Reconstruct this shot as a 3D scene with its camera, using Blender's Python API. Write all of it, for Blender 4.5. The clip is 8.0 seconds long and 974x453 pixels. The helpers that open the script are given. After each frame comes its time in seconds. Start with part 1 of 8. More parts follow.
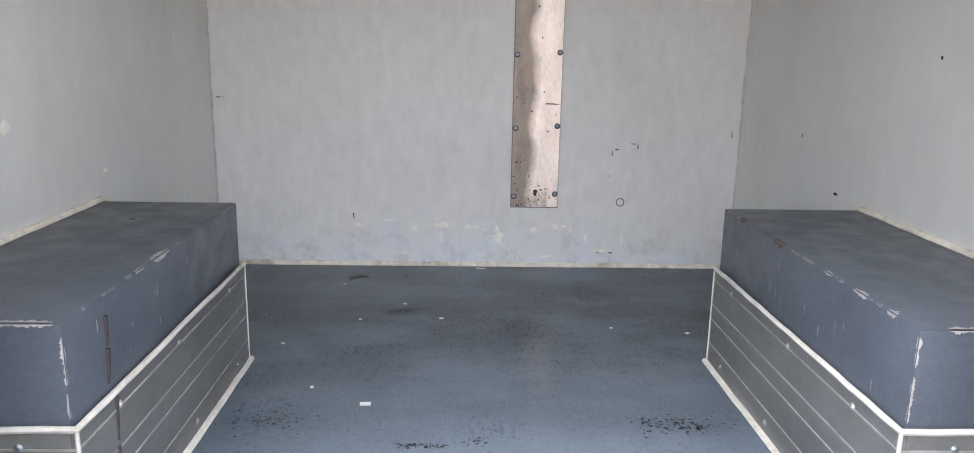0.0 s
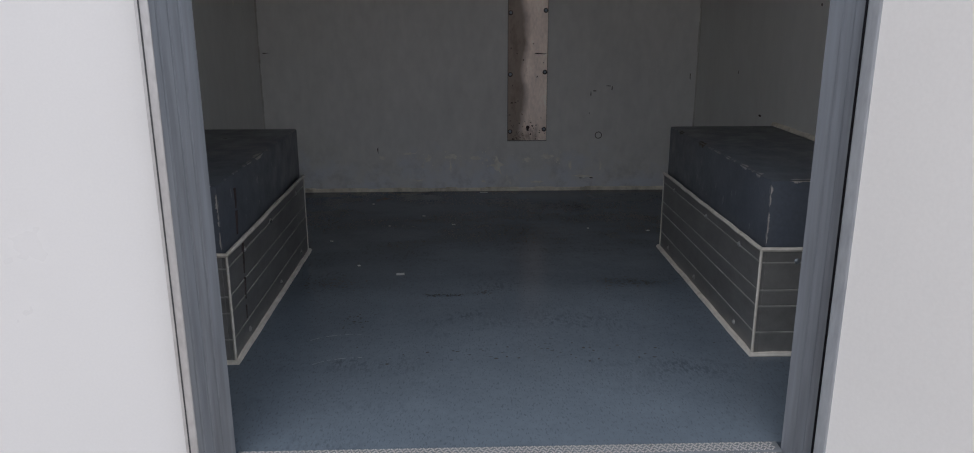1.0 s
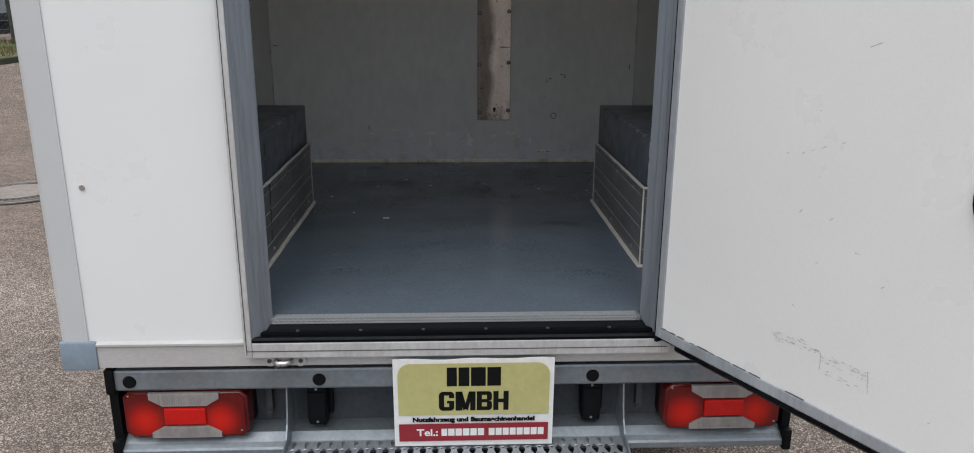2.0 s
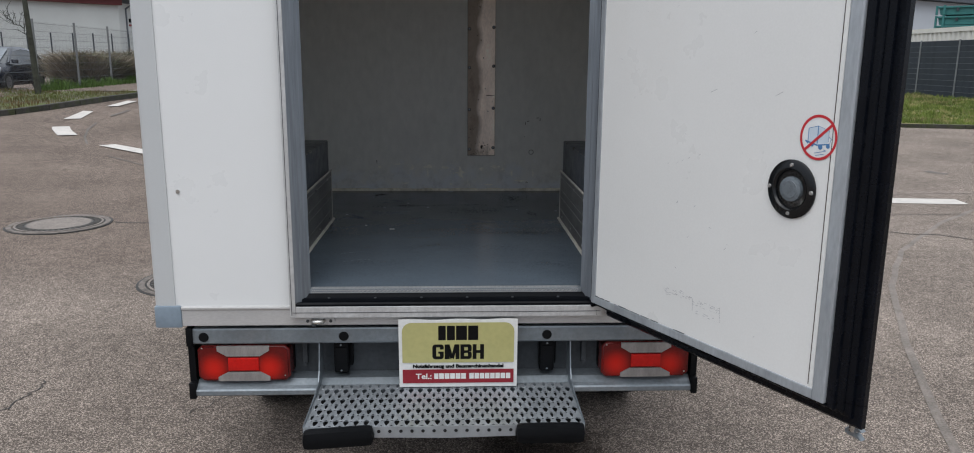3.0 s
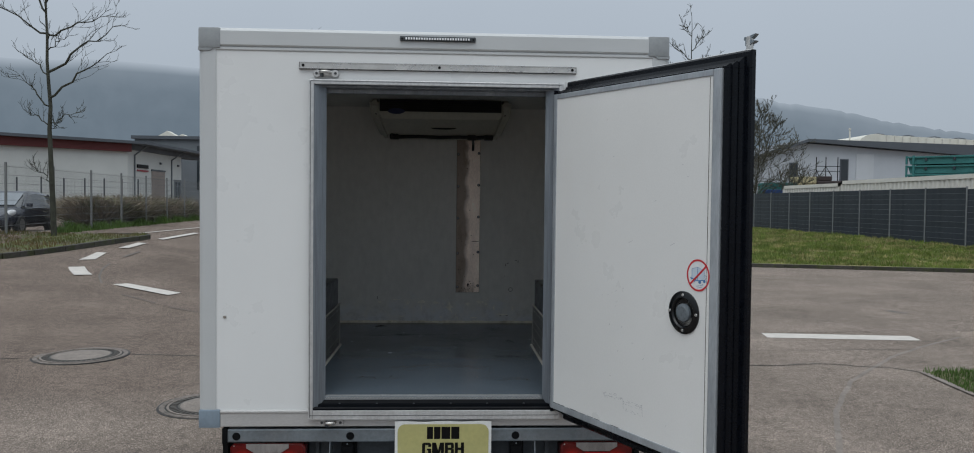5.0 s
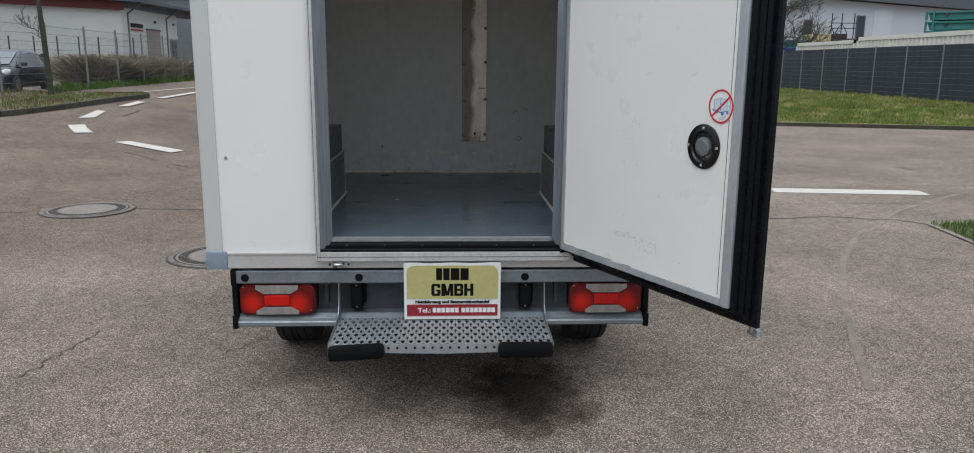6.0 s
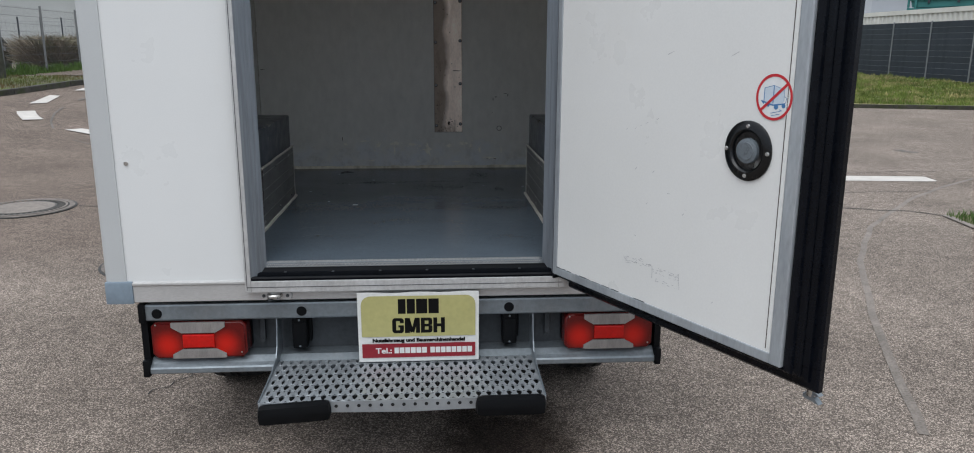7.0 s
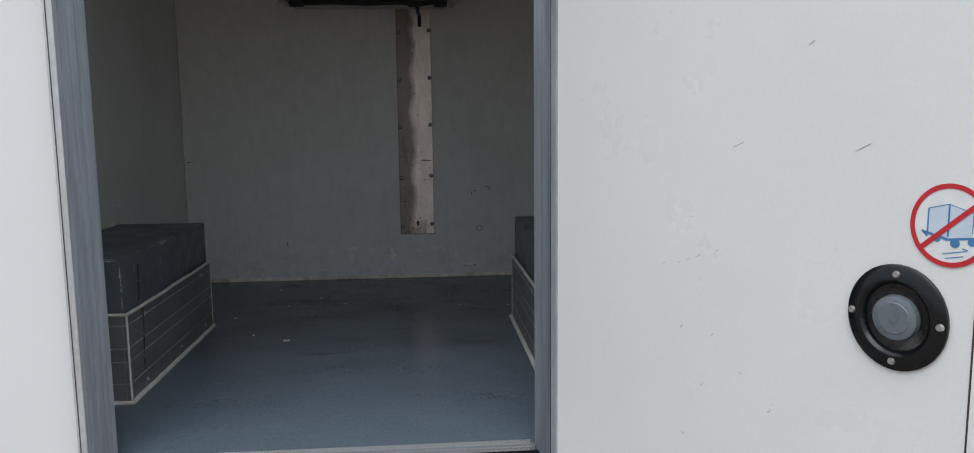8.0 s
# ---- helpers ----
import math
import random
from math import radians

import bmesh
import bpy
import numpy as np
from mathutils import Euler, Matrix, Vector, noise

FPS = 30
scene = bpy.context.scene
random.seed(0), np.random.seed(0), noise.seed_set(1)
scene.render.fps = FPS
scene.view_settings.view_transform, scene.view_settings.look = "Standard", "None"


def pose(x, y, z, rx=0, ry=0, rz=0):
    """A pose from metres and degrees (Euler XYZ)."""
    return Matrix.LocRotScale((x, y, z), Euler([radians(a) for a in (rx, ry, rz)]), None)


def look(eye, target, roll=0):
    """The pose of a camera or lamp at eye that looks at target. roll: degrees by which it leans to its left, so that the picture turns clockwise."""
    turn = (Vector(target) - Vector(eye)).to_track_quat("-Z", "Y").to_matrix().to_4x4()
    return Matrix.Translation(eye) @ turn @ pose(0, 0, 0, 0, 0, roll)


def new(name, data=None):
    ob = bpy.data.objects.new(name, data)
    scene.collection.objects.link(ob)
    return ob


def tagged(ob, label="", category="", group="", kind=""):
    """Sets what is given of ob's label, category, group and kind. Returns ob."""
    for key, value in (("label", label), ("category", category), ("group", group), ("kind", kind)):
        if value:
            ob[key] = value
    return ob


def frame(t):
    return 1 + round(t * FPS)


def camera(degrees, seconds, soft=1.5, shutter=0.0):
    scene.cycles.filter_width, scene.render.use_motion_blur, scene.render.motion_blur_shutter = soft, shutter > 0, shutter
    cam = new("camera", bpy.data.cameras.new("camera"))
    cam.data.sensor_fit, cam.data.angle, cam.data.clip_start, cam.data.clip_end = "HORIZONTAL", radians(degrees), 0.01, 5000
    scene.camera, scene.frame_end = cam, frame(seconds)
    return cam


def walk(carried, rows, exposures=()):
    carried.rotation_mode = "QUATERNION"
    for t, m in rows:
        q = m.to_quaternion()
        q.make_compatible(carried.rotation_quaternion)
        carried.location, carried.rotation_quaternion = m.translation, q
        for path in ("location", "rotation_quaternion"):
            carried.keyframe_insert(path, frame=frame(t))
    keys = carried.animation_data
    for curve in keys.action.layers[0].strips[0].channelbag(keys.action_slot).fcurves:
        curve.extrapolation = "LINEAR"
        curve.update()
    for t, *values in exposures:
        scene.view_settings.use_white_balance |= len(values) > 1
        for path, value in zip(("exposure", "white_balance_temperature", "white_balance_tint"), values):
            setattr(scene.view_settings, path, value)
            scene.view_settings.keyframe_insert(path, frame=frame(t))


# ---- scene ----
cam = camera(64.2, 8.0, soft=1.0)
PATH = [
    (0, (-0.056, -0.639, 1.606), (0.011, 1.308, 1.154), 1.1),
    (0.5, (-0.063, -0.954, 1.582), (-0.003, 0.980, 1.080), -0.2),
    (1, (-0.077, -1.281, 1.578), (-0.015, 0.646, 1.048), -0.1),
    (1.5, (-0.003, -1.635, 1.576), (0.070, 0.278, 1.000), 0.3),
    (2, (0.002, -2.005, 1.610), (0.085, -0.082, 1.066), 0.3),
    (2.2, (-0.013, -2.184, 1.604), (0.077, -0.257, 1.076), 0.4),
    (3.3, (0.044, -3.055, 1.636), (0.130, -1.089, 1.279), 0.4),
    (3.5, (0.014, -3.213, 1.636), (0.101, -1.237, 1.337), 0.5),
    (3.9, (0.006, -3.434, 1.680), (0.084, -1.436, 1.626), 0.6),
    (4, (0.005, -3.469, 1.714), (0.088, -1.471, 1.741), 0.6),
    (4.3, (0.042, -3.570, 1.746), (0.137, -1.580, 1.933), 0.5),
    (4.5, (0.062, -3.614, 1.750), (0.159, -1.626, 1.943), 0.5),
    (4.8, (0.065, -3.634, 1.724), (0.164, -1.637, 1.774), 0.6),
    (5, (0.065, -3.635, 1.694), (0.166, -1.638, 1.634), 0.6),
    (5.2, (0.062, -3.632, 1.660), (0.162, -1.641, 1.498), 0.6),
    (6.3, (0.029, -3.383, 1.563), (0.121, -1.435, 1.119), 0.4),
    (6.5, (0.015, -3.246, 1.561), (0.136, -1.302, 1.107), 0.1),
    (7, (0.110, -2.787, 1.566), (0.249, -0.845, 1.110), 0.2),
    (7.5, (0.166, -2.309, 1.570), (0.318, -0.347, 1.217), -0.2),
    (8, (0.249, -1.859, 1.584), (0.412, 0.117, 1.325), -0.6),
]
EXPOSURES = [(0, 3.0, 6330, 14), (0.3, 2.5, 6520, 14), (0.5, 1.83, 6680, 15), (0.7, 0.88, 6400, 13), (0.8, 0.60, 6350, 13), (1, 0.25, 6350, 14), (1.5, 0.27, 6400, 12), (2.2, 0.23, 6400, 10), (3.5, -0.1, 6150, 8),
             (4.0, -0.33, 6100, 6), (4.5, -0.52, 6050, 6), (5.2, -0.22, 6200, 6), (6.5, 0.1, 6250, 8), (7.0, 0.1, 6180, 8), (7.5, 0.07, 6100, 6), (8, 0.28, 6200, 8)]
walk(cam, [(t, look(eye, target, roll)) for t, eye, target, roll in PATH], EXPOSURES)


# ---------------------------------------------------------------- world and light
def build_world():
    w = bpy.data.worlds.new("overcast_sky")
    scene.world = w
    w.use_nodes = True
    nt = w.node_tree
    nt.nodes.clear()
    out = nt.nodes.new("ShaderNodeOutputWorld")
    bg = nt.nodes.new("ShaderNodeBackground")
    bg.inputs["Strength"].default_value = 0.1
    sky = nt.nodes.new("ShaderNodeTexSky")
    sky.sky_type = "NISHITA"
    sky.sun_disc = False
    sky.sun_elevation = radians(58)
    sky.sun_rotation = radians(200)
    sky.dust_density = 4.0
    # cloud deck: grey at the horizon, about three times brighter overhead
    geo = nt.nodes.new("ShaderNodeTexCoord")
    sep = nt.nodes.new("ShaderNodeSeparateXYZ")
    nt.links.new(geo.outputs["Generated"], sep.inputs[0])
    ramp = nt.nodes.new("ShaderNodeValToRGB")
    ramp.color_ramp.elements[0].position = 0.0
    ramp.color_ramp.elements[0].color = (5.0, 5.4, 6.0, 1)
    ramp.color_ramp.elements[1].position = 1.0
    ramp.color_ramp.elements[1].color = (17.0, 17.4, 17.9, 1)
    e = ramp.color_ramp.elements.new(0.30)
    e.color = (6.3, 6.7, 7.4, 1)
    e = ramp.color_ramp.elements.new(0.45)
    e.color = (7.6, 8.0, 8.6, 1)
    e = ramp.color_ramp.elements.new(0.75)
    e.color = (13.5, 13.9, 14.5, 1)
    nt.links.new(sep.outputs["Z"], ramp.inputs[0])
    no = nt.nodes.new("ShaderNodeTexNoise")
    no.inputs["Scale"].default_value = 2.2
    no.inputs["Detail"].default_value = 3
    nt.links.new(geo.outputs["Generated"], no.inputs["Vector"])
    mr = nt.nodes.new("ShaderNodeMapRange")
    mr.inputs["To Min"].default_value, mr.inputs["To Max"].default_value = 0.93, 1.07
    nt.links.new(no.outputs["Fac"], mr.inputs["Value"])
    mul = nt.nodes.new("ShaderNodeMix")
    mul.data_type, mul.blend_type = "RGBA", "MULTIPLY"
    mul.inputs["Factor"].default_value = 1.0
    nt.links.new(ramp.outputs["Color"], mul.inputs[6])
    nt.links.new(mr.outputs["Result"], mul.inputs[7])
    mix = nt.nodes.new("ShaderNodeMix")
    mix.data_type = "RGBA"
    mix.inputs["Factor"].default_value = 0.93
    nt.links.new(sky.outputs["Color"], mix.inputs[6])
    nt.links.new(mul.outputs[2], mix.inputs[7])
    nt.links.new(mix.outputs[2], bg.inputs["Color"])
    nt.links.new(bg.outputs[0], out.inputs[0])


build_world()
sun = new("sun", bpy.data.lights.new("sun", "SUN"))
sun.data.energy = 1.1
sun.data.angle = radians(50)
sun.data.color = (1.0, 0.97, 0.93)
sun.matrix_world = look((-1.5, -5.5, 9), (0, 0, 0))


# ---------------------------------------------------------------- materials
def mat(name, base, rough=0.6, metal=0.0, var=0.12, scale=3.0, fine=60.0, fine_var=0.06, bump=0.05, bump_scale=120.0,
        second=None, second_scale=2.0, second_cut=(0.55, 0.7), rough_var=0.12, stretch=(1, 1, 1), random_var=0.0, spec=0.5):
    """A node material with broad and fine variation, an optional second colour in patches, and fine relief."""
    m = bpy.data.materials.new(name)
    m.use_nodes = True
    nt = m.node_tree
    b = nt.nodes["Principled BSDF"]
    b.inputs["Metallic"].default_value = metal
    b.inputs["Specular IOR Level"].default_value = spec
    L = nt.links.new
    co = nt.nodes.new("ShaderNodeTexCoord")
    mp = nt.nodes.new("ShaderNodeMapping")
    mp.inputs["Scale"].default_value = stretch
    L(co.outputs["Object"], mp.inputs["Vector"])

    def noise_at(s, detail=4.0, rgh=0.55):
        n = nt.nodes.new("ShaderNodeTexNoise")
        n.inputs["Scale"].default_value, n.inputs["Detail"].default_value, n.inputs["Roughness"].default_value = s, detail, rgh
        L(mp.outputs["Vector"], n.inputs["Vector"])
        return n.outputs["Fac"]

    def ranged(v, lo, hi, a=0.25, z=0.75):
        r = nt.nodes.new("ShaderNodeMapRange")
        r.inputs["From Min"].default_value, r.inputs["From Max"].default_value = a, z
        r.inputs["To Min"].default_value, r.inputs["To Max"].default_value = lo, hi
        L(v, r.inputs["Value"])
        return r.outputs["Result"]

    def times(a, v):
        x = nt.nodes.new("ShaderNodeMix")
        x.data_type, x.blend_type = "RGBA", "MULTIPLY"
        x.inputs["Factor"].default_value = 1.0
        L(a, x.inputs[6])
        L(v, x.inputs[7])
        return x.outputs[2]

    rgb = nt.nodes.new("ShaderNodeRGB")
    rgb.outputs[0].default_value = (*base, 1)
    col = rgb.outputs[0]
    if second:
        x = nt.nodes.new("ShaderNodeMix")
        x.data_type = "RGBA"
        L(ranged(noise_at(second_scale, 8.0, 0.65), 0, 1, *second_cut), x.inputs["Factor"])
        L(col, x.inputs[6])
        x.inputs[7].default_value = (*second, 1)
        col = x.outputs[2]
    col = times(col, ranged(noise_at(scale, 6.0), 1 - var, 1 + var))
    col = times(col, ranged(noise_at(fine, 2.0), 1 - fine_var, 1 + fine_var))
    if random_var:
        oi = nt.nodes.new("ShaderNodeObjectInfo")
        col = times(col, ranged(oi.outputs["Random"], 1 - random_var, 1 + random_var, 0, 1))
    L(col, b.inputs["Base Color"])
    L(ranged(noise_at(scale * 2.3, 5.0), max(0.02, rough - rough_var), min(1, rough + rough_var)), b.inputs["Roughness"])
    if bump:
        bp = nt.nodes.new("ShaderNodeBump")
        bp.inputs["Strength"].default_value = bump
        bp.inputs["Distance"].default_value = 0.01
        L(noise_at(bump_scale, 3.0), bp.inputs["Height"])
        L(bp.outputs["Normal"], b.inputs["Normal"])
    return m


WHITE = mat("white_gelcoat", (0.712, 0.718, 0.714), 0.32, var=0.03, scale=1.2, fine=220, fine_var=0.015, bump=0.012, bump_scale=40,
            second=(0.685, 0.68, 0.665), second_scale=3.0, second_cut=(0.55, 0.9))
WHITE_IN = mat("inner_wall_laminate", (0.765, 0.765, 0.728), 0.45, var=0.11, scale=1.3, fine=26, fine_var=0.03, bump=0.012, bump_scale=40,
               second=(0.72, 0.71, 0.67), second_scale=2.4, second_cut=(0.44, 0.72), stretch=(1, 1, 0.45))
# white like the walls, but darkened: the shade under the roof is in the colour
CEILING_SHADED = mat("shaded_roof_lining", (0.62, 0.63, 0.60), 0.5, var=0.14, scale=1.6, fine=30, fine_var=0.05, bump=0.015, bump_scale=40)
DOOR_IN = mat("door_inner_laminate", (0.745, 0.742, 0.725), 0.34, var=0.04, scale=1.5, fine=160, fine_var=0.02, bump=0.015, bump_scale=50,
              second=(0.705, 0.69, 0.65), second_scale=1.4, second_cut=(0.55, 0.95))
ALU = mat("brushed_aluminium", (0.52, 0.513, 0.507), 0.40, metal=0.35, var=0.10, scale=5, fine=150, fine_var=0.08, bump=0.03, bump_scale=200,
          second=(0.58, 0.575, 0.57), second_scale=6, second_cut=(0.55, 0.8), stretch=(0.4, 1, 1.5))
ALU_LIP = mat("bare_aluminium_lip", (0.55, 0.55, 0.55), 0.40, metal=0.45, var=0.14, scale=5, fine=90, fine_var=0.12, bump=0.03, bump_scale=160, second=(0.50, 0.50, 0.505), second_scale=7, second_cut=(0.55, 0.8), stretch=(1, 1, 0.5))
GASKET = mat("dark_joint_sealant", (0.05, 0.053, 0.057), 0.7, var=0.3, scale=20, bump=0.05)
ALU_POST = mat("anodised_post", (0.51, 0.523, 0.527), 0.42, metal=0.1, var=0.03, scale=3, fine=200, fine_var=0.015, bump=0.004)
JAMB = mat("grey_blue_jamb", (0.155, 0.175, 0.200), 0.42, metal=0.25, var=0.22, scale=9, fine=40, fine_var=0.16, bump=0.03, bump_scale=120,
           second=(0.235, 0.255, 0.275), second_scale=6, second_cut=(0.48, 0.75), stretch=(3, 3, 0.14))
DOORFRAME = mat("door_frame_strip", (0.37, 0.395, 0.42), 0.42, metal=0.3, var=0.14, scale=7, fine=60, fine_var=0.10, bump=0.03, second=(0.27, 0.295, 0.325), second_scale=5, second_cut=(0.48, 0.72), stretch=(2, 2, 0.5))
CAP = mat("corner_casting_paint", (0.20, 0.25, 0.30), 0.5, var=0.08, scale=20, bump=0.03, second=(0.16, 0.18, 0.2), second_scale=30, second_cut=(0.68, 0.75))
CAP_TOP = mat("corner_casting_plastic", (0.28, 0.295, 0.305), 0.5, var=0.06, scale=20, bump=0.02)
RUBBER = mat("black_rubber_seal", (0.003, 0.0040, 0.0068), 0.26, var=0.2, scale=12, fine=200, fine_var=0.2, bump=0.03, spec=0.18)
SILL = mat("black_sill_rubber", (0.0022, 0.0030, 0.0048), 0.40, var=0.3, scale=14, fine=120, fine_var=0.3, bump=0.06, bump_scale=90, spec=0.10)
PLASTIC = mat("black_plastic", (0.0045, 0.005, 0.006), 0.45, var=0.15, scale=15, bump=0.04, bump_scale=300, spec=0.12)
GLOSS_BLACK = mat("moulded_black", (0.005, 0.0055, 0.0065), 0.22, var=0.2, scale=20, fine=140, fine_var=0.2, bump=0.05, bump_scale=160, spec=0.4)
TYRE = mat("tyre_rubber", (0.022, 0.022, 0.023), 0.8, var=0.2, scale=12, bump=0.1, second=(0.05, 0.045, 0.04), second_scale=14)
# dull dirty zinc, darkened further to carry the shade of the bumper recess
STEEL_DULL_SHADED = mat("dull_zinc", (0.066, 0.073, 0.081), 0.6, metal=0.35, var=0.2, scale=6, fine=60, fine_var=0.14, bump=0.05, bump_scale=90, second=(0.055, 0.06, 0.065), second_scale=4, second_cut=(0.45, 0.7))
STEEL = mat("galvanised_steel", (0.215, 0.243, 0.266), 0.45, metal=0.55, var=0.16, scale=7, fine=70, fine_var=0.12, bump=0.04, bump_scale=90,
            second=(0.24, 0.25, 0.26), second_scale=5, second_cut=(0.5, 0.75))
TREAD = mat("step_steel", (0.37, 0.395, 0.42), 0.42, metal=0.6, var=0.14, scale=14, bump=0.05)
STAINLESS = mat("stainless_strip", (0.56, 0.54, 0.51), 0.30, metal=0.9, var=0.16, scale=9, bump=0.02, second=(0.33, 0.27, 0.22), second_scale=5, second_cut=(0.58, 0.8))
CHROME = mat("screw_metal", (0.6, 0.6, 0.6), 0.28, metal=0.95, var=0.1, bump=0)
PLANK = mat("ribbed_alu_plank", (0.255, 0.257, 0.253), 0.42, metal=0.5, var=0.22, scale=6, fine=60, fine_var=0.07, bump=0.04, bump_scale=160,
            second=(0.20, 0.20, 0.20), second_scale=4, second_cut=(0.45, 0.75), stretch=(1, 0.4, 1))
RIB = mat("plank_rib", (0.42, 0.42, 0.405), 0.45, metal=0.3, var=0.25, scale=12, bump=0.02, second=(0.28, 0.28, 0.27), second_scale=9, second_cut=(0.45, 0.7))
WBOX = mat("blue_grey_paint", (0.076, 0.090, 0.112), 0.38, var=0.13, scale=7, fine=110, fine_var=0.1, bump=0.05, bump_scale=90,
           second=(0.105, 0.12, 0.14), second_scale=5, second_cut=(0.5, 0.9))
BROWN_CHIP = mat("bare_wood_chip", (0.10, 0.075, 0.05), 0.8, var=0.4, scale=60, bump=0.3)
CHIP = mat("chipped_primer", (0.40, 0.385, 0.37), 0.7, var=0.2, scale=30, bump=0.2, bump_scale=80)
BROWN_RUN = mat("brown_run", (0.030, 0.020, 0.020), 0.6, var=0.3, scale=30, bump=0.05)
SEALANT = mat("white_sealant", (0.62, 0.60, 0.55), 0.6, var=0.12, scale=25, bump=0.08, bump_scale=70, second=(0.40, 0.37, 0.31), second_scale=14, second_cut=(0.55, 0.75))
SEAL_OLD = mat("aged_sealant", (0.86, 0.80, 0.68), 0.7, var=0.2, scale=20, bump=0.15, bump_scale=70, second=(0.42, 0.36, 0.27), second_scale=11, second_cut=(0.5, 0.7))
SCAR = mat("bare_filler", (0.95, 0.92, 0.84), 0.8, var=0.15, scale=40, bump=0.15)
RUST = mat("rust_run", (0.05, 0.032, 0.025), 0.8, var=0.3, scale=30, bump=0.1)
DRAG = mat("dry_drag_mark", (0.135, 0.162, 0.19), 0.6, var=0.2, scale=60, bump=0)
INK = mat("black_print", (0.005, 0.005, 0.005), 0.45, var=0.1, bump=0, spec=0.15)
KHAKI = mat("sign_khaki", (0.44, 0.41, 0.17), 0.38, var=0.05, scale=8, bump=0.01)
SIGN_WHITE = mat("sign_white", (0.72, 0.72, 0.70), 0.38, var=0.04, scale=8, bump=0.01)
SIGN_RED = mat("sign_red", (0.25, 0.012, 0.022), 0.38, var=0.05, scale=8, bump=0.01)
STICK_WHITE = mat("sticker_white", (0.74, 0.75, 0.75), 0.35, var=0.03, bump=0)
STICK_RED = mat("sticker_red", (0.52, 0.02, 0.03), 0.35, var=0.04, bump=0)
STICK_PALE = mat("sticker_pale_blue", (0.56, 0.64, 0.72), 0.4, var=0.06, bump=0)
STICK_BLUE = mat("sticker_blue", (0.07, 0.2, 0.42), 0.4, var=0.15, scale=40, bump=0)
CREAM = mat("evaporator_plastic", (0.52, 0.51, 0.44), 0.45, var=0.10, scale=5, fine=40, fine_var=0.05, bump=0.02)
DARK = mat("dark_grille", (0.006, 0.006, 0.007), 0.7, var=0.1, bump=0)
LOGO_BLUE = mat("badge_blue", (0.02, 0.03, 0.09), 0.4, var=0.1, bump=0)
PIPE = mat("drain_hose", (0.014, 0.013, 0.013), 0.6, var=0.2, bump=0.03)
KNOB = mat("release_knob", (0.125, 0.145, 0.162), 0.3, var=0.08, scale=30, bump=0.02)
LED = mat("lamp_lens_white", (0.86, 0.87, 0.88), 0.25, var=0.05, bump=0)


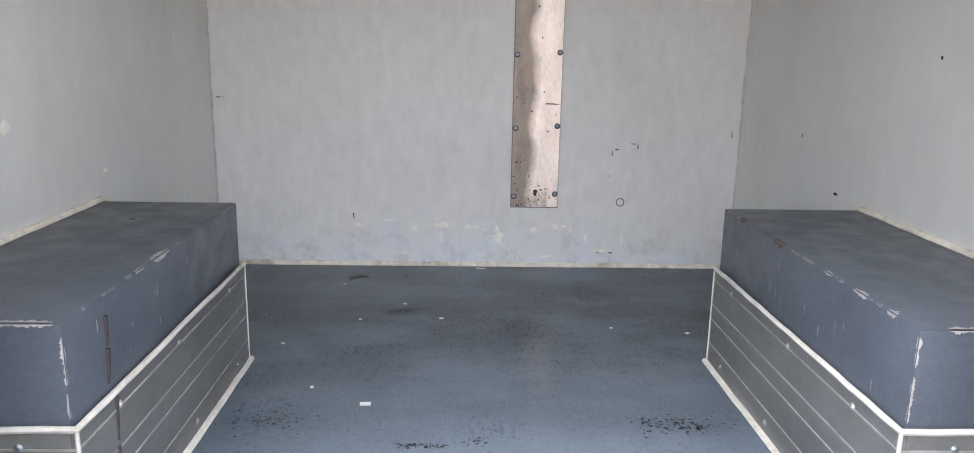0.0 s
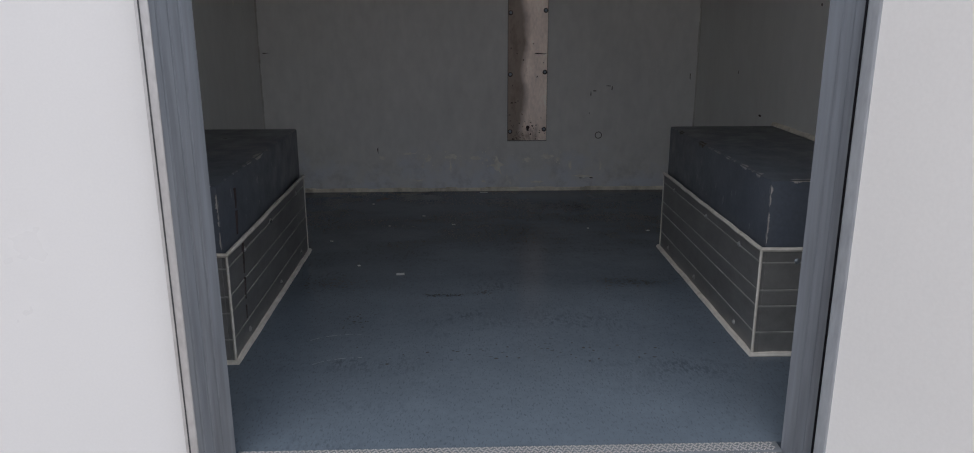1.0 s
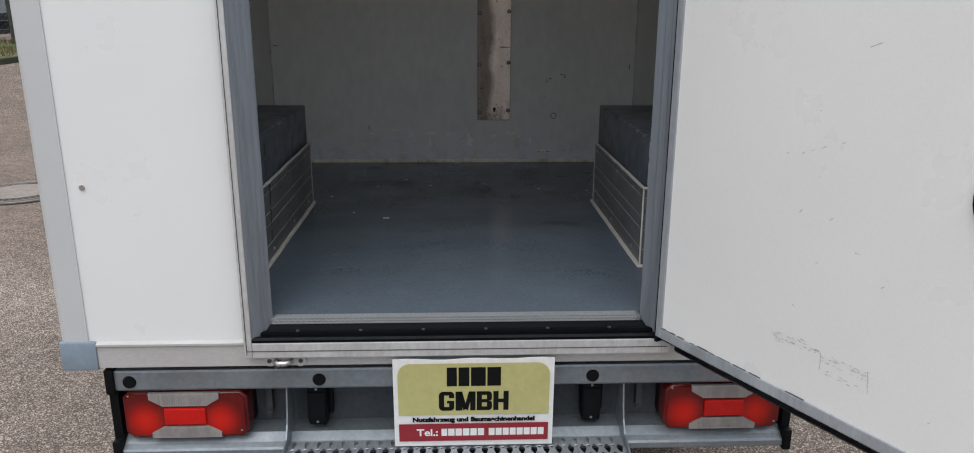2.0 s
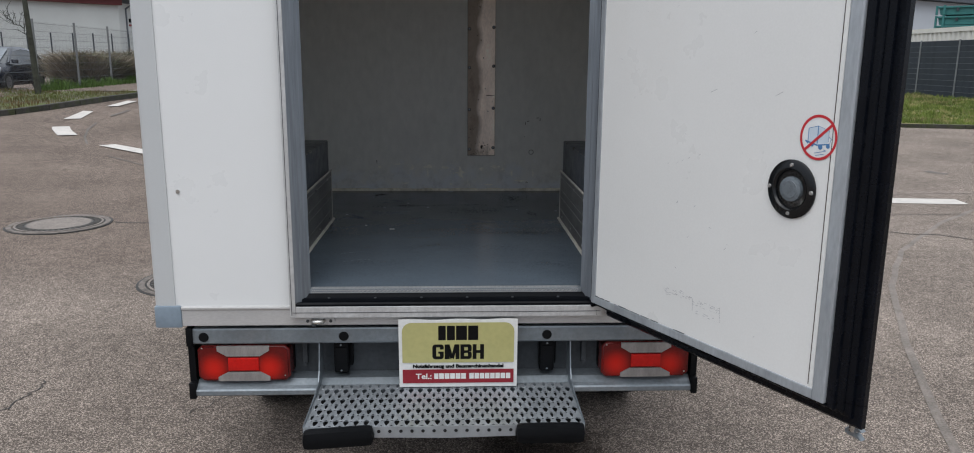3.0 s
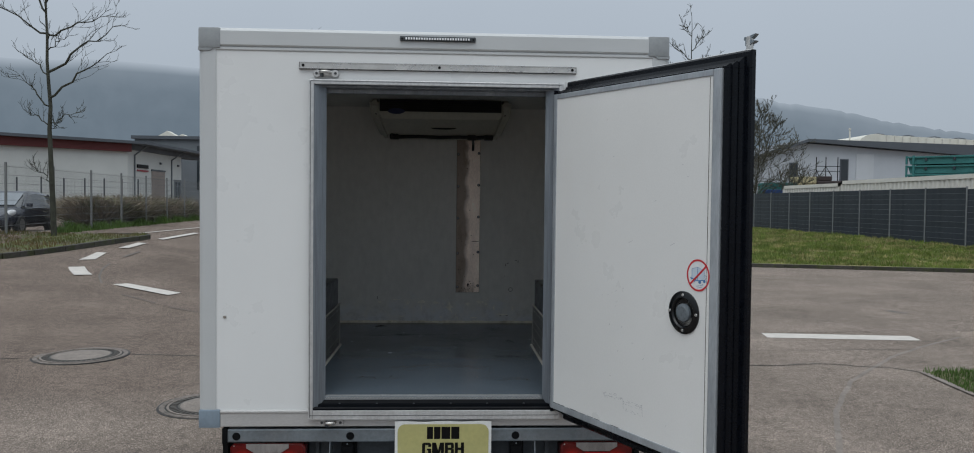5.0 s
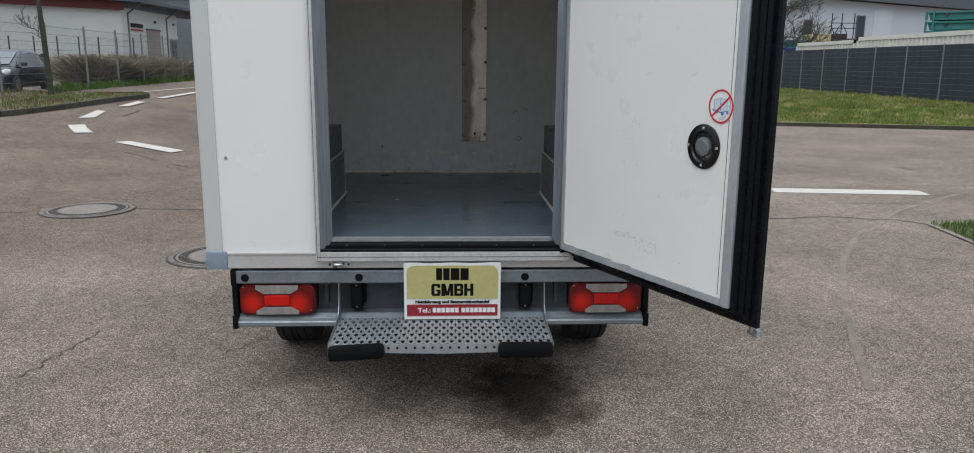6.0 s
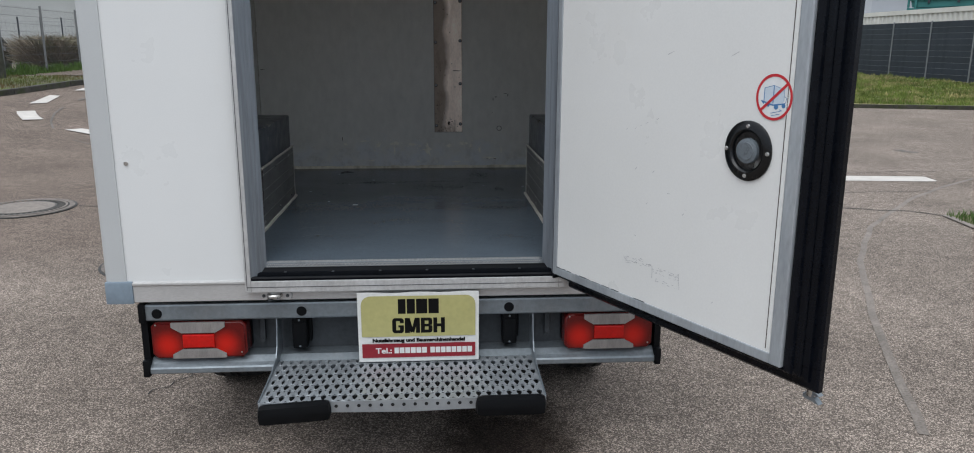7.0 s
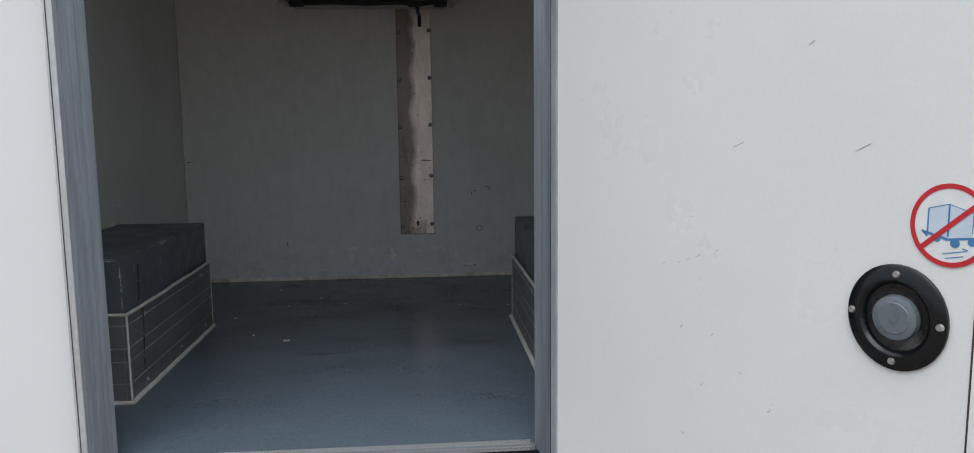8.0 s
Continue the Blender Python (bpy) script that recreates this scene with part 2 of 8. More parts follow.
def front_wall_mat():
    """The bulkhead laminate, with a ragged bluish-white cleaning residue along its foot."""
    m = mat("bulkhead_laminate", (0.88, 0.863, 0.82), 0.45, var=0.15, scale=2.4, fine=26, fine_var=0.05, bump=0.012, bump_scale=40,
            second=(0.72, 0.71, 0.67), second_scale=2.4, second_cut=(0.44, 0.72), stretch=(1, 1, 0.45))
    nt = m.node_tree
    L = nt.links.new
    b = nt.nodes["Principled BSDF"]
    old = b.inputs["Base Color"].links[0].from_socket
    co, sp, n1, mp, sc, ad, rg, x = (nt.nodes.new(k) for k in ("ShaderNodeTexCoord", "ShaderNodeSeparateXYZ", "ShaderNodeTexNoise", "ShaderNodeMapping", "ShaderNodeMath", "ShaderNodeMath", "ShaderNodeMapRange", "ShaderNodeMix"))
    mp.inputs["Scale"].default_value = (1, 1, 1.1)
    n1.inputs["Scale"].default_value, n1.inputs["Detail"].default_value, n1.inputs["Roughness"].default_value = 7.0, 7.0, 0.68
    sc.operation, sc.inputs[1].default_value = "MULTIPLY", 0.75
    ad.operation = "ADD"
    L(co.outputs["Object"], sp.inputs[0])
    L(co.outputs["Object"], mp.inputs["Vector"])
    L(mp.outputs["Vector"], n1.inputs["Vector"])
    L(n1.outputs["Fac"], sc.inputs[0])
    L(sp.outputs["Z"], ad.inputs[0])
    L(sc.outputs[0], ad.inputs[1])
    rg.inputs["From Min"].default_value, rg.inputs["From Max"].default_value = 1.14, 1.34
    rg.inputs["To Min"].default_value, rg.inputs["To Max"].default_value = 0.85, 0.0
    L(ad.outputs[0], rg.inputs["Value"])
    x.data_type = "RGBA"
    L(rg.outputs["Result"], x.inputs["Factor"])
    L(old, x.inputs[6])
    x.inputs[7].default_value = (0.82, 0.84, 0.875, 1)
    # brown-grey grime in blotches, thickest just over the floor
    n2, g1, g2, gm, y = (nt.nodes.new(k) for k in ("ShaderNodeTexNoise", "ShaderNodeMapRange", "ShaderNodeMapRange", "ShaderNodeMath", "ShaderNodeMix"))
    n2.inputs["Scale"].default_value, n2.inputs["Detail"].default_value, n2.inputs["Roughness"].default_value = 16.0, 6.0, 0.7
    L(co.outputs["Object"], n2.inputs["Vector"])
    g1.inputs["From Min"].default_value, g1.inputs["From Max"].default_value = 0.50, 0.66
    g2.inputs["From Min"].default_value, g2.inputs["From Max"].default_value = 0.80, 1.0
    g2.inputs["To Min"].default_value, g2.inputs["To Max"].default_value = 0.36, 0.06
    L(n2.outputs["Fac"], g1.inputs["Value"])
    L(sp.outputs["Z"], g2.inputs["Value"])
    gm.operation = "MULTIPLY"
    L(g1.outputs["Result"], gm.inputs[0])
    L(g2.outputs["Result"], gm.inputs[1])
    y.data_type = "RGBA"
    L(gm.outputs[0], y.inputs["Factor"])
    L(x.outputs[2], y.inputs[6])
    y.inputs[7].default_value = (0.40, 0.38, 0.36, 1)
    L(y.outputs[2], b.inputs["Base Color"])
    return m


BULKHEAD = front_wall_mat()


def lens(name, col, rough=0.18):
    m = mat(name, col, rough, var=0.10, scale=25, fine=90, fine_var=0.12, bump=0.10, bump_scale=260, rough_var=0.06, spec=0.3)
    b = m.node_tree.nodes["Principled BSDF"]
    b.inputs["Coat Weight"].default_value = 0.30
    b.inputs["Coat Roughness"].default_value = 0.06
    b.inputs["Subsurface Weight"].default_value = 0.0
    return m


RED_LENS = lens("red_lamp_lens", (0.10, 0.004, 0.004), 0.10)


def bowl_red(m):
    """The lens shows the brighter reflector bowls behind it, one at each end."""
    nt = m.node_tree
    L = nt.links.new
    b = nt.nodes["Principled BSDF"]
    old = b.inputs["Base Color"].links[0].from_socket
    co, sp, ab, s1, a2, s3, s4, cb, ln, rg, x = (nt.nodes.new(k) for k in ("ShaderNodeTexCoord", "ShaderNodeSeparateXYZ", "ShaderNodeMath", "ShaderNodeMath", "ShaderNodeMath", "ShaderNodeMath", "ShaderNodeMath", "ShaderNodeCombineXYZ", "ShaderNodeVectorMath", "ShaderNodeMapRange", "ShaderNodeMix"))
    L(co.outputs["Object"], sp.inputs[0])
    ab.operation = a2.operation = "ABSOLUTE"
    s1.operation = s3.operation = s4.operation = "SUBTRACT"
    s1.inputs[1].default_value, s3.inputs[1].default_value, s4.inputs[1].default_value = 0.777, 0.105, 0.468
    L(sp.outputs["X"], ab.inputs[0])
    L(ab.outputs[0], s1.inputs[0])
    L(s1.outputs[0], a2.inputs[0])
    L(a2.outputs[0], s3.inputs[0])
    L(sp.outputs["Z"], s4.inputs[0])
    L(s3.outputs[0], cb.inputs[0])
    L(s4.outputs[0], cb.inputs[2])
    ln.operation = "LENGTH"
    L(cb.outputs[0], ln.inputs[0])
    rg.inputs["From Min"].default_value, rg.inputs["From Max"].default_value = 0.004, 0.072
    rg.inputs["To Min"].default_value, rg.inputs["To Max"].default_value = 1.0, 0.0
    rg.interpolation_type = "SMOOTHSTEP"
    L(ln.outputs["Value"], rg.inputs["Value"])
    x.data_type = "RGBA"
    L(rg.outputs["Result"], x.inputs["Factor"])
    L(old, x.inputs[6])
    x.inputs[7].default_value = (0.52, 0.010, 0.004, 1)
    L(x.outputs[2], b.inputs["Base Color"])


bowl_red(RED_LENS)
RED_BRIGHT = lens("red_reflector", (0.48, 0.006, 0.004), 0.2)
CLEAR_LENS = mat("clear_lamp_lens", (0.31, 0.293, 0.285), 0.10, metal=0.30, var=0.18, scale=16, fine=60, fine_var=0.10, bump=0.06, bump_scale=120, stretch=(1.6, 1, 0.6))


def plate_mat():
    """Galvanised cover plate: bright and pinkish along one half, sooty along the other, with a ragged border."""
    m = mat("cover_plate", (0.95, 0.81, 0.70), 0.42, metal=0.55, var=0.13, scale=9, fine=70, fine_var=0.10, bump=0.05, bump_scale=60,
            second=(0.30, 0.23, 0.18), second_scale=7, second_cut=(0.55, 0.70), stretch=(1.6, 1, 0.7))
    nt = m.node_tree
    L = nt.links.new
    b = nt.nodes["Principled BSDF"]
    old = b.inputs["Base Color"].links[0].from_socket
    co, sp, no, ad, sc, rg, x = (nt.nodes.new(k) for k in ("ShaderNodeTexCoord", "ShaderNodeSeparateXYZ", "ShaderNodeTexNoise", "ShaderNodeMath", "ShaderNodeMath", "ShaderNodeMapRange", "ShaderNodeMix"))
    no.inputs["Scale"].default_value, no.inputs["Detail"].default_value = 5.0, 6.0
    sc.operation, ad.operation = "MULTIPLY", "ADD"
    sc.inputs[1].default_value = 0.10
    L(co.outputs["Object"], sp.inputs[0])
    L(co.outputs["Object"], no.inputs["Vector"])
    L(no.outputs["Fac"], sc.inputs[0])
    L(sp.outputs["X"], ad.inputs[0])
    L(sc.outputs[0], ad.inputs[1])
    rg.inputs["From Min"].default_value, rg.inputs["From Max"].default_value = 0.236, 0.272
    rg.inputs["To Min"].default_value, rg.inputs["To Max"].default_value = 0.86, 0.0
    L(ad.outputs[0], rg.inputs["Value"])
    x.data_type = "RGBA"
    L(rg.outputs["Result"], x.inputs["Factor"])
    L(old, x.inputs[6])
    x.inputs[7].default_value = (0.19, 0.15, 0.12, 1)
    L(x.outputs[2], b.inputs["Base Color"])
    return m


PLATE = plate_mat()


def floor_mat():
    """Blue-grey floor coating, satin, with clusters of fine dark grit where loads were dragged, and the inner shade
    painted in.
    """
    m = mat("floor_coating", (0.112, 0.142, 0.176), 0.19, var=0.12, scale=1.8, fine=55, fine_var=0.05, bump=0.022, bump_scale=60,
            second=(0.093, 0.119, 0.150), second_scale=2.2, second_cut=(0.40, 0.75), rough_var=0.05, spec=0.22)
    nt = m.node_tree
    L = nt.links.new
    b = nt.nodes["Principled BSDF"]
    old = b.inputs["Base Color"].links[0].from_socket
    co = nt.nodes.new("ShaderNodeTexCoord")

    def masked(stretch, scale, lo, hi, detail=5.0, rgh=0.6):
        mp = nt.nodes.new("ShaderNodeMapping")
        mp.inputs["Scale"].default_value = stretch
        n = nt.nodes.new("ShaderNodeTexNoise")
        n.inputs["Scale"].default_value, n.inputs["Detail"].default_value, n.inputs["Roughness"].default_value = scale, detail, rgh
        r = nt.nodes.new("ShaderNodeMapRange")
        r.inputs["From Min"].default_value, r.inputs["From Max"].default_value = lo, hi
        L(co.outputs["Object"], mp.inputs["Vector"])
        L(mp.outputs["Vector"], n.inputs["Vector"])
        L(n.outputs["Fac"], r.inputs["Value"])
        return r.outputs["Result"]

    def math_node(op, a, c):
        n = nt.nodes.new("ShaderNodeMath")
        n.operation = op
        for k, v in enumerate((a, c)):
            if isinstance(v, float):
                n.inputs[k].default_value = v
            else:
                L(v, n.inputs[k])
        return n.outputs[0]

    # scuffing plus painted shade: both grow from the doorway towards the bulkhead
    sep = nt.nodes.new("ShaderNodeSeparateXYZ")
    L(co.outputs["Object"], sep.inputs[0])
    scuff_shade_belt = nt.nodes.new("ShaderNodeMapRange")
    scuff_shade_belt.interpolation_type = "SMOOTHSTEP"
    scuff_shade_belt.inputs["From Min"].default_value, scuff_shade_belt.inputs["From Max"].default_value = 0.55, 1.65
    scuff_shade_belt.inputs["To Min"].default_value, scuff_shade_belt.inputs["To Max"].default_value = 0.10, 1.0
    L(sep.outputs["Y"], scuff_shade_belt.inputs["Value"])
    clouds = math_node("MULTIPLY", masked((0.8, 1.3, 1), 3.4, 0.36, 0.60, 5.0), scuff_shade_belt.outputs["Result"])
    patches = masked((0.9, 1.5, 1), 2.3, 0.52, 0.64, 4.0)
    grit = masked((1.5, 0.55, 1), 95.0, 0.48, 0.63, 3.0)
    streak = masked((1.0, 0.16, 1), 42.0, 0.56, 0.68, 3.0)
    dust = masked((1.3, 0.45, 1), 190.0, 0.55, 0.70, 2.0)
    spots = math_node("MULTIPLY", math_node("MAXIMUM", clouds, math_node("MULTIPLY", patches, 0.55)), math_node("MAXIMUM", grit, math_node("MULTIPLY", streak, 0.8)))
    haze = math_node("MULTIPLY", dust, 0.46)
    # soft darkening that paints the daylight's falloff into the coating
    soft = math_node("MULTIPLY", clouds, 0.52)
    scuff = math_node("MAXIMUM", math_node("MAXIMUM", spots, haze), soft)
    x = nt.nodes.new("ShaderNodeMix")
    x.data_type = "RGBA"
    L(math_node("MULTIPLY", scuff, 0.80), x.inputs["Factor"])
    L(old, x.inputs[6])
    x.inputs[7].default_value = (0.019, 0.022, 0.028, 1)
    L(x.outputs[2], b.inputs["Base Color"])
    return m


FLOOR = floor_mat()


def asphalt_mat(name="asphalt", base=(0.206, 0.172, 0.147), dark=(0.152, 0.127, 0.109), rough=0.85):
    m = mat(name, base, rough, var=0.20, scale=0.8, fine=10, fine_var=0.17, bump=0.55, bump_scale=150,
            second=dark, second_scale=0.55, second_cut=(0.45, 0.75), spec=0.03)
    nt = m.node_tree
    b = nt.nodes["Principled BSDF"]
    old = b.inputs["Base Color"].links[0].from_socket
    co = nt.nodes.new("ShaderNodeTexCoord")
    vo = nt.nodes.new("ShaderNodeTexVoronoi")
    vo.inputs["Scale"].default_value = 205
    nt.links.new(co.outputs["Object"], vo.inputs["Vector"])
    sp = nt.nodes.new("ShaderNodeSeparateColor")
    nt.links.new(vo.outputs["Color"], sp.inputs[0])
    rg = nt.nodes.new("ShaderNodeMapRange")
    rg.inputs["From Min"].default_value, rg.inputs["From Max"].default_value = 0.0, 1.0
    rg.inputs["To Min"].default_value, rg.inputs["To Max"].default_value = 0.54, 2.62
    pw = nt.nodes.new("ShaderNodeMath")
    pw.operation = "POWER"
    pw.inputs[1].default_value = 3.0
    nt.links.new(sp.outputs[0], pw.inputs[0])
    nt.links.new(pw.outputs[0], rg.inputs["Value"])
    x = nt.nodes.new("ShaderNodeMix")
    x.data_type, x.blend_type = "RGBA", "MULTIPLY"
    x.inputs["Factor"].default_value = 1
    nt.links.new(old, x.inputs[6])
    nt.links.new(rg.outputs["Result"], x.inputs[7])
    # darker towards the far left, faded in along x and y
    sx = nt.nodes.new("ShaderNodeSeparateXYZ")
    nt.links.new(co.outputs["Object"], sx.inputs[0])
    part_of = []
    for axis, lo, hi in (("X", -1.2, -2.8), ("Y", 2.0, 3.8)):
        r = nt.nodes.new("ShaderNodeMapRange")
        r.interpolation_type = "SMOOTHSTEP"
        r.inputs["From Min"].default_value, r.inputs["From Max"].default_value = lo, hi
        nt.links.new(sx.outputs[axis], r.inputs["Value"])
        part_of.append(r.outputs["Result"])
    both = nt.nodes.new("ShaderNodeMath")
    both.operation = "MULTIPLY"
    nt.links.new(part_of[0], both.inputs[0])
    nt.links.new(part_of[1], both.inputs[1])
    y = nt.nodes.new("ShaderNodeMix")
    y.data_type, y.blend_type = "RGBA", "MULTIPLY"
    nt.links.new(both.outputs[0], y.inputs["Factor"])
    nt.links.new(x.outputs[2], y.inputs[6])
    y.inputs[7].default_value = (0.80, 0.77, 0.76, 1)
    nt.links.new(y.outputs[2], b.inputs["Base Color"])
    return m


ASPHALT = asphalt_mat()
TAR = mat("tar_seam", (0.024, 0.022, 0.02), 0.7, var=0.2, scale=8, bump=0.2)
TYREMARK = mat("tyre_mark", (0.125, 0.108, 0.095), 0.85, var=0.3, scale=5, fine=90, fine_var=0.25, bump=0.4)
WORN = mat("worn_paint_trace", (0.209, 0.178, 0.154), 0.85, var=0.25, scale=6, fine=90, fine_var=0.35, bump=0.4, second=(0.165, 0.140, 0.121), second_scale=2.2, second_cut=(0.42, 0.58))
ROADPAINT = mat("road_paint", (0.52, 0.485, 0.445), 0.7, var=0.12, scale=6, fine=70, fine_var=0.15, bump=0.3, second=(0.30, 0.28, 0.26), second_scale=9, second_cut=(0.6, 0.75))
IRON = mat("cast_iron", (0.10, 0.092, 0.083), 0.7, metal=0.3, var=0.2, scale=14, bump=0.3, bump_scale=50)
CONCRETE = mat("manhole_concrete", (0.175, 0.150, 0.130), 0.85, var=0.25, scale=14, fine=60, fine_var=0.3, bump=0.4, second=(0.10, 0.086, 0.075), second_scale=9, second_cut=(0.45, 0.65))
LID = mat("lid_concrete", (0.20, 0.172, 0.150), 0.85, var=0.2, scale=10, fine=60, fine_var=0.25, bump=0.3)
KERB = mat("kerb_stone", (0.046, 0.042, 0.036), 0.9, var=0.35, scale=5, fine=40, fine_var=0.3, bump=0.5, random_var=0.2, second=(0.036, 0.042, 0.014), second_scale=4, second_cut=(0.46, 0.60))
GRASS_BASE = mat("turf_soil", (0.10, 0.115, 0.03), 0.95, var=0.35, scale=1.2, fine=30, fine_var=0.35, bump=0.6, bump_scale=60,
                 second=(0.24, 0.20, 0.09), second_scale=0.8, second_cut=(0.45, 0.65))
GRASS = mat("grass_blades", (0.122, 0.165, 0.027), 0.8, var=0.5, scale=1.1, fine=8, fine_var=0.35, bump=0, second=(0.33, 0.28, 0.125), second_scale=1.5, second_cut=(0.49, 0.64))
ISLAND_SOIL = mat("island_soil", (0.085, 0.075, 0.035), 0.95, var=0.35, scale=1.5, fine=30, fine_var=0.35, bump=0.6, bump_scale=60, second=(0.075, 0.10, 0.02), second_scale=1.0, second_cut=(0.45, 0.6))
ISLAND_GRASS = mat("island_grass_blades", (0.080, 0.098, 0.018), 0.9, var=0.30, scale=1.0, fine=8, fine_var=0.3, bump=0, second=(0.115, 0.075, 0.030), second_scale=0.9, second_cut=(0.42, 0.58))
LUSH = mat("lush_grass", (0.065, 0.115, 0.02), 0.8, var=0.4, scale=2, bump=0)
SCRUB = mat("dry_scrub", (0.205, 0.165, 0.118), 0.9, var=0.5, scale=4, fine=20, fine_var=0.4, bump=0, second=(0.10, 0.105, 0.05), second_scale=1.2, second_cut=(0.48, 0.6))
HEADLAMP = mat("headlamp_glass", (0.50, 0.51, 0.52), 0.15, var=0.25, scale=9, bump=0)
CAR_GLASS = mat("car_glass", (0.045, 0.05, 0.055), 0.06, var=0.05, bump=0, spec=0.9)
# pale half-metal colour stands in for the sky mirrored in the glass
WINDSCREEN = mat("sky_lit_windscreen", (0.22, 0.24, 0.26), 0.06, metal=0.6, var=0.05, bump=0)
BARK = mat("bark", (0.040, 0.041, 0.030), 0.9, var=0.45, scale=9, bump=0.4, bump_scale=30)
TWIG_WARM = mat("lichen_twigs", (0.066, 0.063, 0.046), 0.9, var=0.4, scale=3, bump=0)
MESH = mat("weathered_mesh_wire", (0.15, 0.155, 0.155), 0.6, metal=0.2, var=0.1, bump=0)
WIRE = mat("galvanised_wire", (0.33, 0.34, 0.34), 0.5, metal=0.4, var=0.1, bump=0)
POST = mat("weathered_fence_post", (0.17, 0.175, 0.175), 0.6, metal=0.2, var=0.1, bump=0)
PRIVACY_POST = mat("zinc_fence_post", (0.235, 0.245, 0.25), 0.55, metal=0.2, var=0.1, bump=0)
ROD = mat("coated_fence_rod", (0.19, 0.20, 0.215), 0.55, var=0.1, bump=0)
STRIP = mat("privacy_strip", (0.023, 0.030, 0.041), 0.55, var=0.14, scale=1.5, bump=0.02, random_var=0.12)
SHUTTER = mat("brown_grey_shutter", (0.26, 0.22, 0.195), 0.6, var=0.12, scale=1.5, bump=0.05)
RENDER_W = mat("white_render", (0.525, 0.54, 0.525), 0.85, var=0.06, scale=0.6, bump=0.05)
RENDER_G = mat("pale_grey_render", (0.435, 0.462, 0.50), 0.85, var=0.05, scale=0.6, bump=0.05)
RENDER_D = mat("grey_cladding", (0.13, 0.145, 0.16), 0.6, var=0.08, scale=0.6, bump=0.02)
RENDER_P = mat("pale_blue_render", (0.49, 0.515, 0.545), 0.85, var=0.05, scale=0.6, bump=0.05)
ROOF = mat("dark_roof_sheet", (0.075, 0.085, 0.10), 0.55, var=0.1, scale=0.4, bump=0.02)
FASCIA = mat("red_fascia", (0.095, 0.014, 0.014), 0.6, var=0.1, scale=0.4, bump=0.02)
SKYLIGHT = mat("skylight_sheet", (0.66, 0.64, 0.56), 0.5, var=0.12, scale=1, bump=0.03)
CONT_W = mat("container_white", (0.74, 0.71, 0.64), 0.6, var=0.10, scale=1.2, bump=0.02, second=(0.42, 0.35, 0.24), second_scale=3, second_cut=(0.64, 0.78))
TEAL = mat("container_teal", (0.03, 0.155, 0.15), 0.6, var=0.12, scale=1.2, bump=0.02, second=(0.015, 0.10, 0.10), second_scale=2)
CONT_BLUE = mat("container_blue", (0.02, 0.06, 0.2), 0.6, var=0.1, bump=0.02)
MACHINE = mat("machine_yellow", (0.42, 0.37, 0.22), 0.7, var=0.25, scale=2, bump=0.05)
PANE = mat("dark_window", (0.03, 0.036, 0.042), 0.12, var=0.1, scale=1, bump=0)
CARPAINT = mat("car_paint", (0.016, 0.020, 0.033), 0.14, var=0.05, bump=0, spec=0.9)
SILVER = mat("rim_silver", (0.45, 0.45, 0.46), 0.35, metal=0.8, var=0.05, bump=0)
PAPER = mat("paper_scrap", (0.50, 0.52, 0.53), 0.6, var=0.05, scale=60, bump=0.03)
OILY = asphalt_mat("damp_asphalt", (0.044, 0.034, 0.028), (0.026, 0.020, 0.017), 0.5)


# ---------------------------------------------------------------- mesh helpers
def box(bm, x0, x1, y0, y1, z0, z1, bevel=0.0, m=None):
    vs = [bm.verts.new((x, y, z)) for z in (z0, z1) for x, y in ((x0, y0), (x1, y0), (x1, y1), (x0, y1))]
    if m is not None:
        for v in vs:
            v.co = m @ v.co
    fs = [bm.faces.new([vs[i] for i in f]) for f in ((3, 2, 1, 0), (4, 5, 6, 7), (0, 1, 5, 4), (1, 2, 6, 5), (2, 3, 7, 6), (3, 0, 4, 7))]
    if bevel:
        es = list({e for f in fs for e in f.edges})
        bmesh.ops.bevel(bm, geom=es, offset=bevel, segments=2, affect="EDGES", profile=0.6)
    return bm


def cyl(bm, c, r, h, axis="z", n=24, r2=None, m=None):
    """A closed cylinder or cone frustum from c along +axis by h."""
    r2 = r if r2 is None else r2
    rings = []
    for k, rr in ((0, r), (h, r2)):
        ring = []
        for i in range(n):
            a = 2 * math.pi * i / n
            p, q = rr * math.cos(a), rr * math.sin(a)
            co = {"z": (p, q, k), "y": (p, k, -q), "x": (k, p, q)}[axis]
            co = Vector(co) + Vector(c)
            ring.append(bm.verts.new(m @ co if m is not None else co))
        rings.append(ring)
    for i in range(n):
        bm.faces.new((rings[0][i], rings[0][(i + 1) % n], rings[1][(i + 1) % n], rings[1][i]))
    bm.faces.new(rings[0][::-1])
    bm.faces.new(rings[1])
    return bm


def prism(bm, pts, lo, hi, axis="x", m=None):
    """Extrude the closed outline pts: axis x takes (y, z) points, y takes (x, z), z takes (x, y)."""
    def place(p, k):
        co = Vector({"x": (k, p[0], p[1]), "y": (p[0], k, p[1]), "z": (p[0], p[1], k)}[axis])
        return m @ co if m is not None else co
    a = [bm.verts.new(place(p, lo)) for p in pts]
    b = [bm.verts.new(place(p, hi)) for p in pts]
    n = len(pts)
    for i in range(n):
        bm.faces.new((a[i], a[(i + 1) % n], b[(i + 1) % n], b[i]))
    bm.faces.new(a[::-1])
    bm.faces.new(b)
    return bm


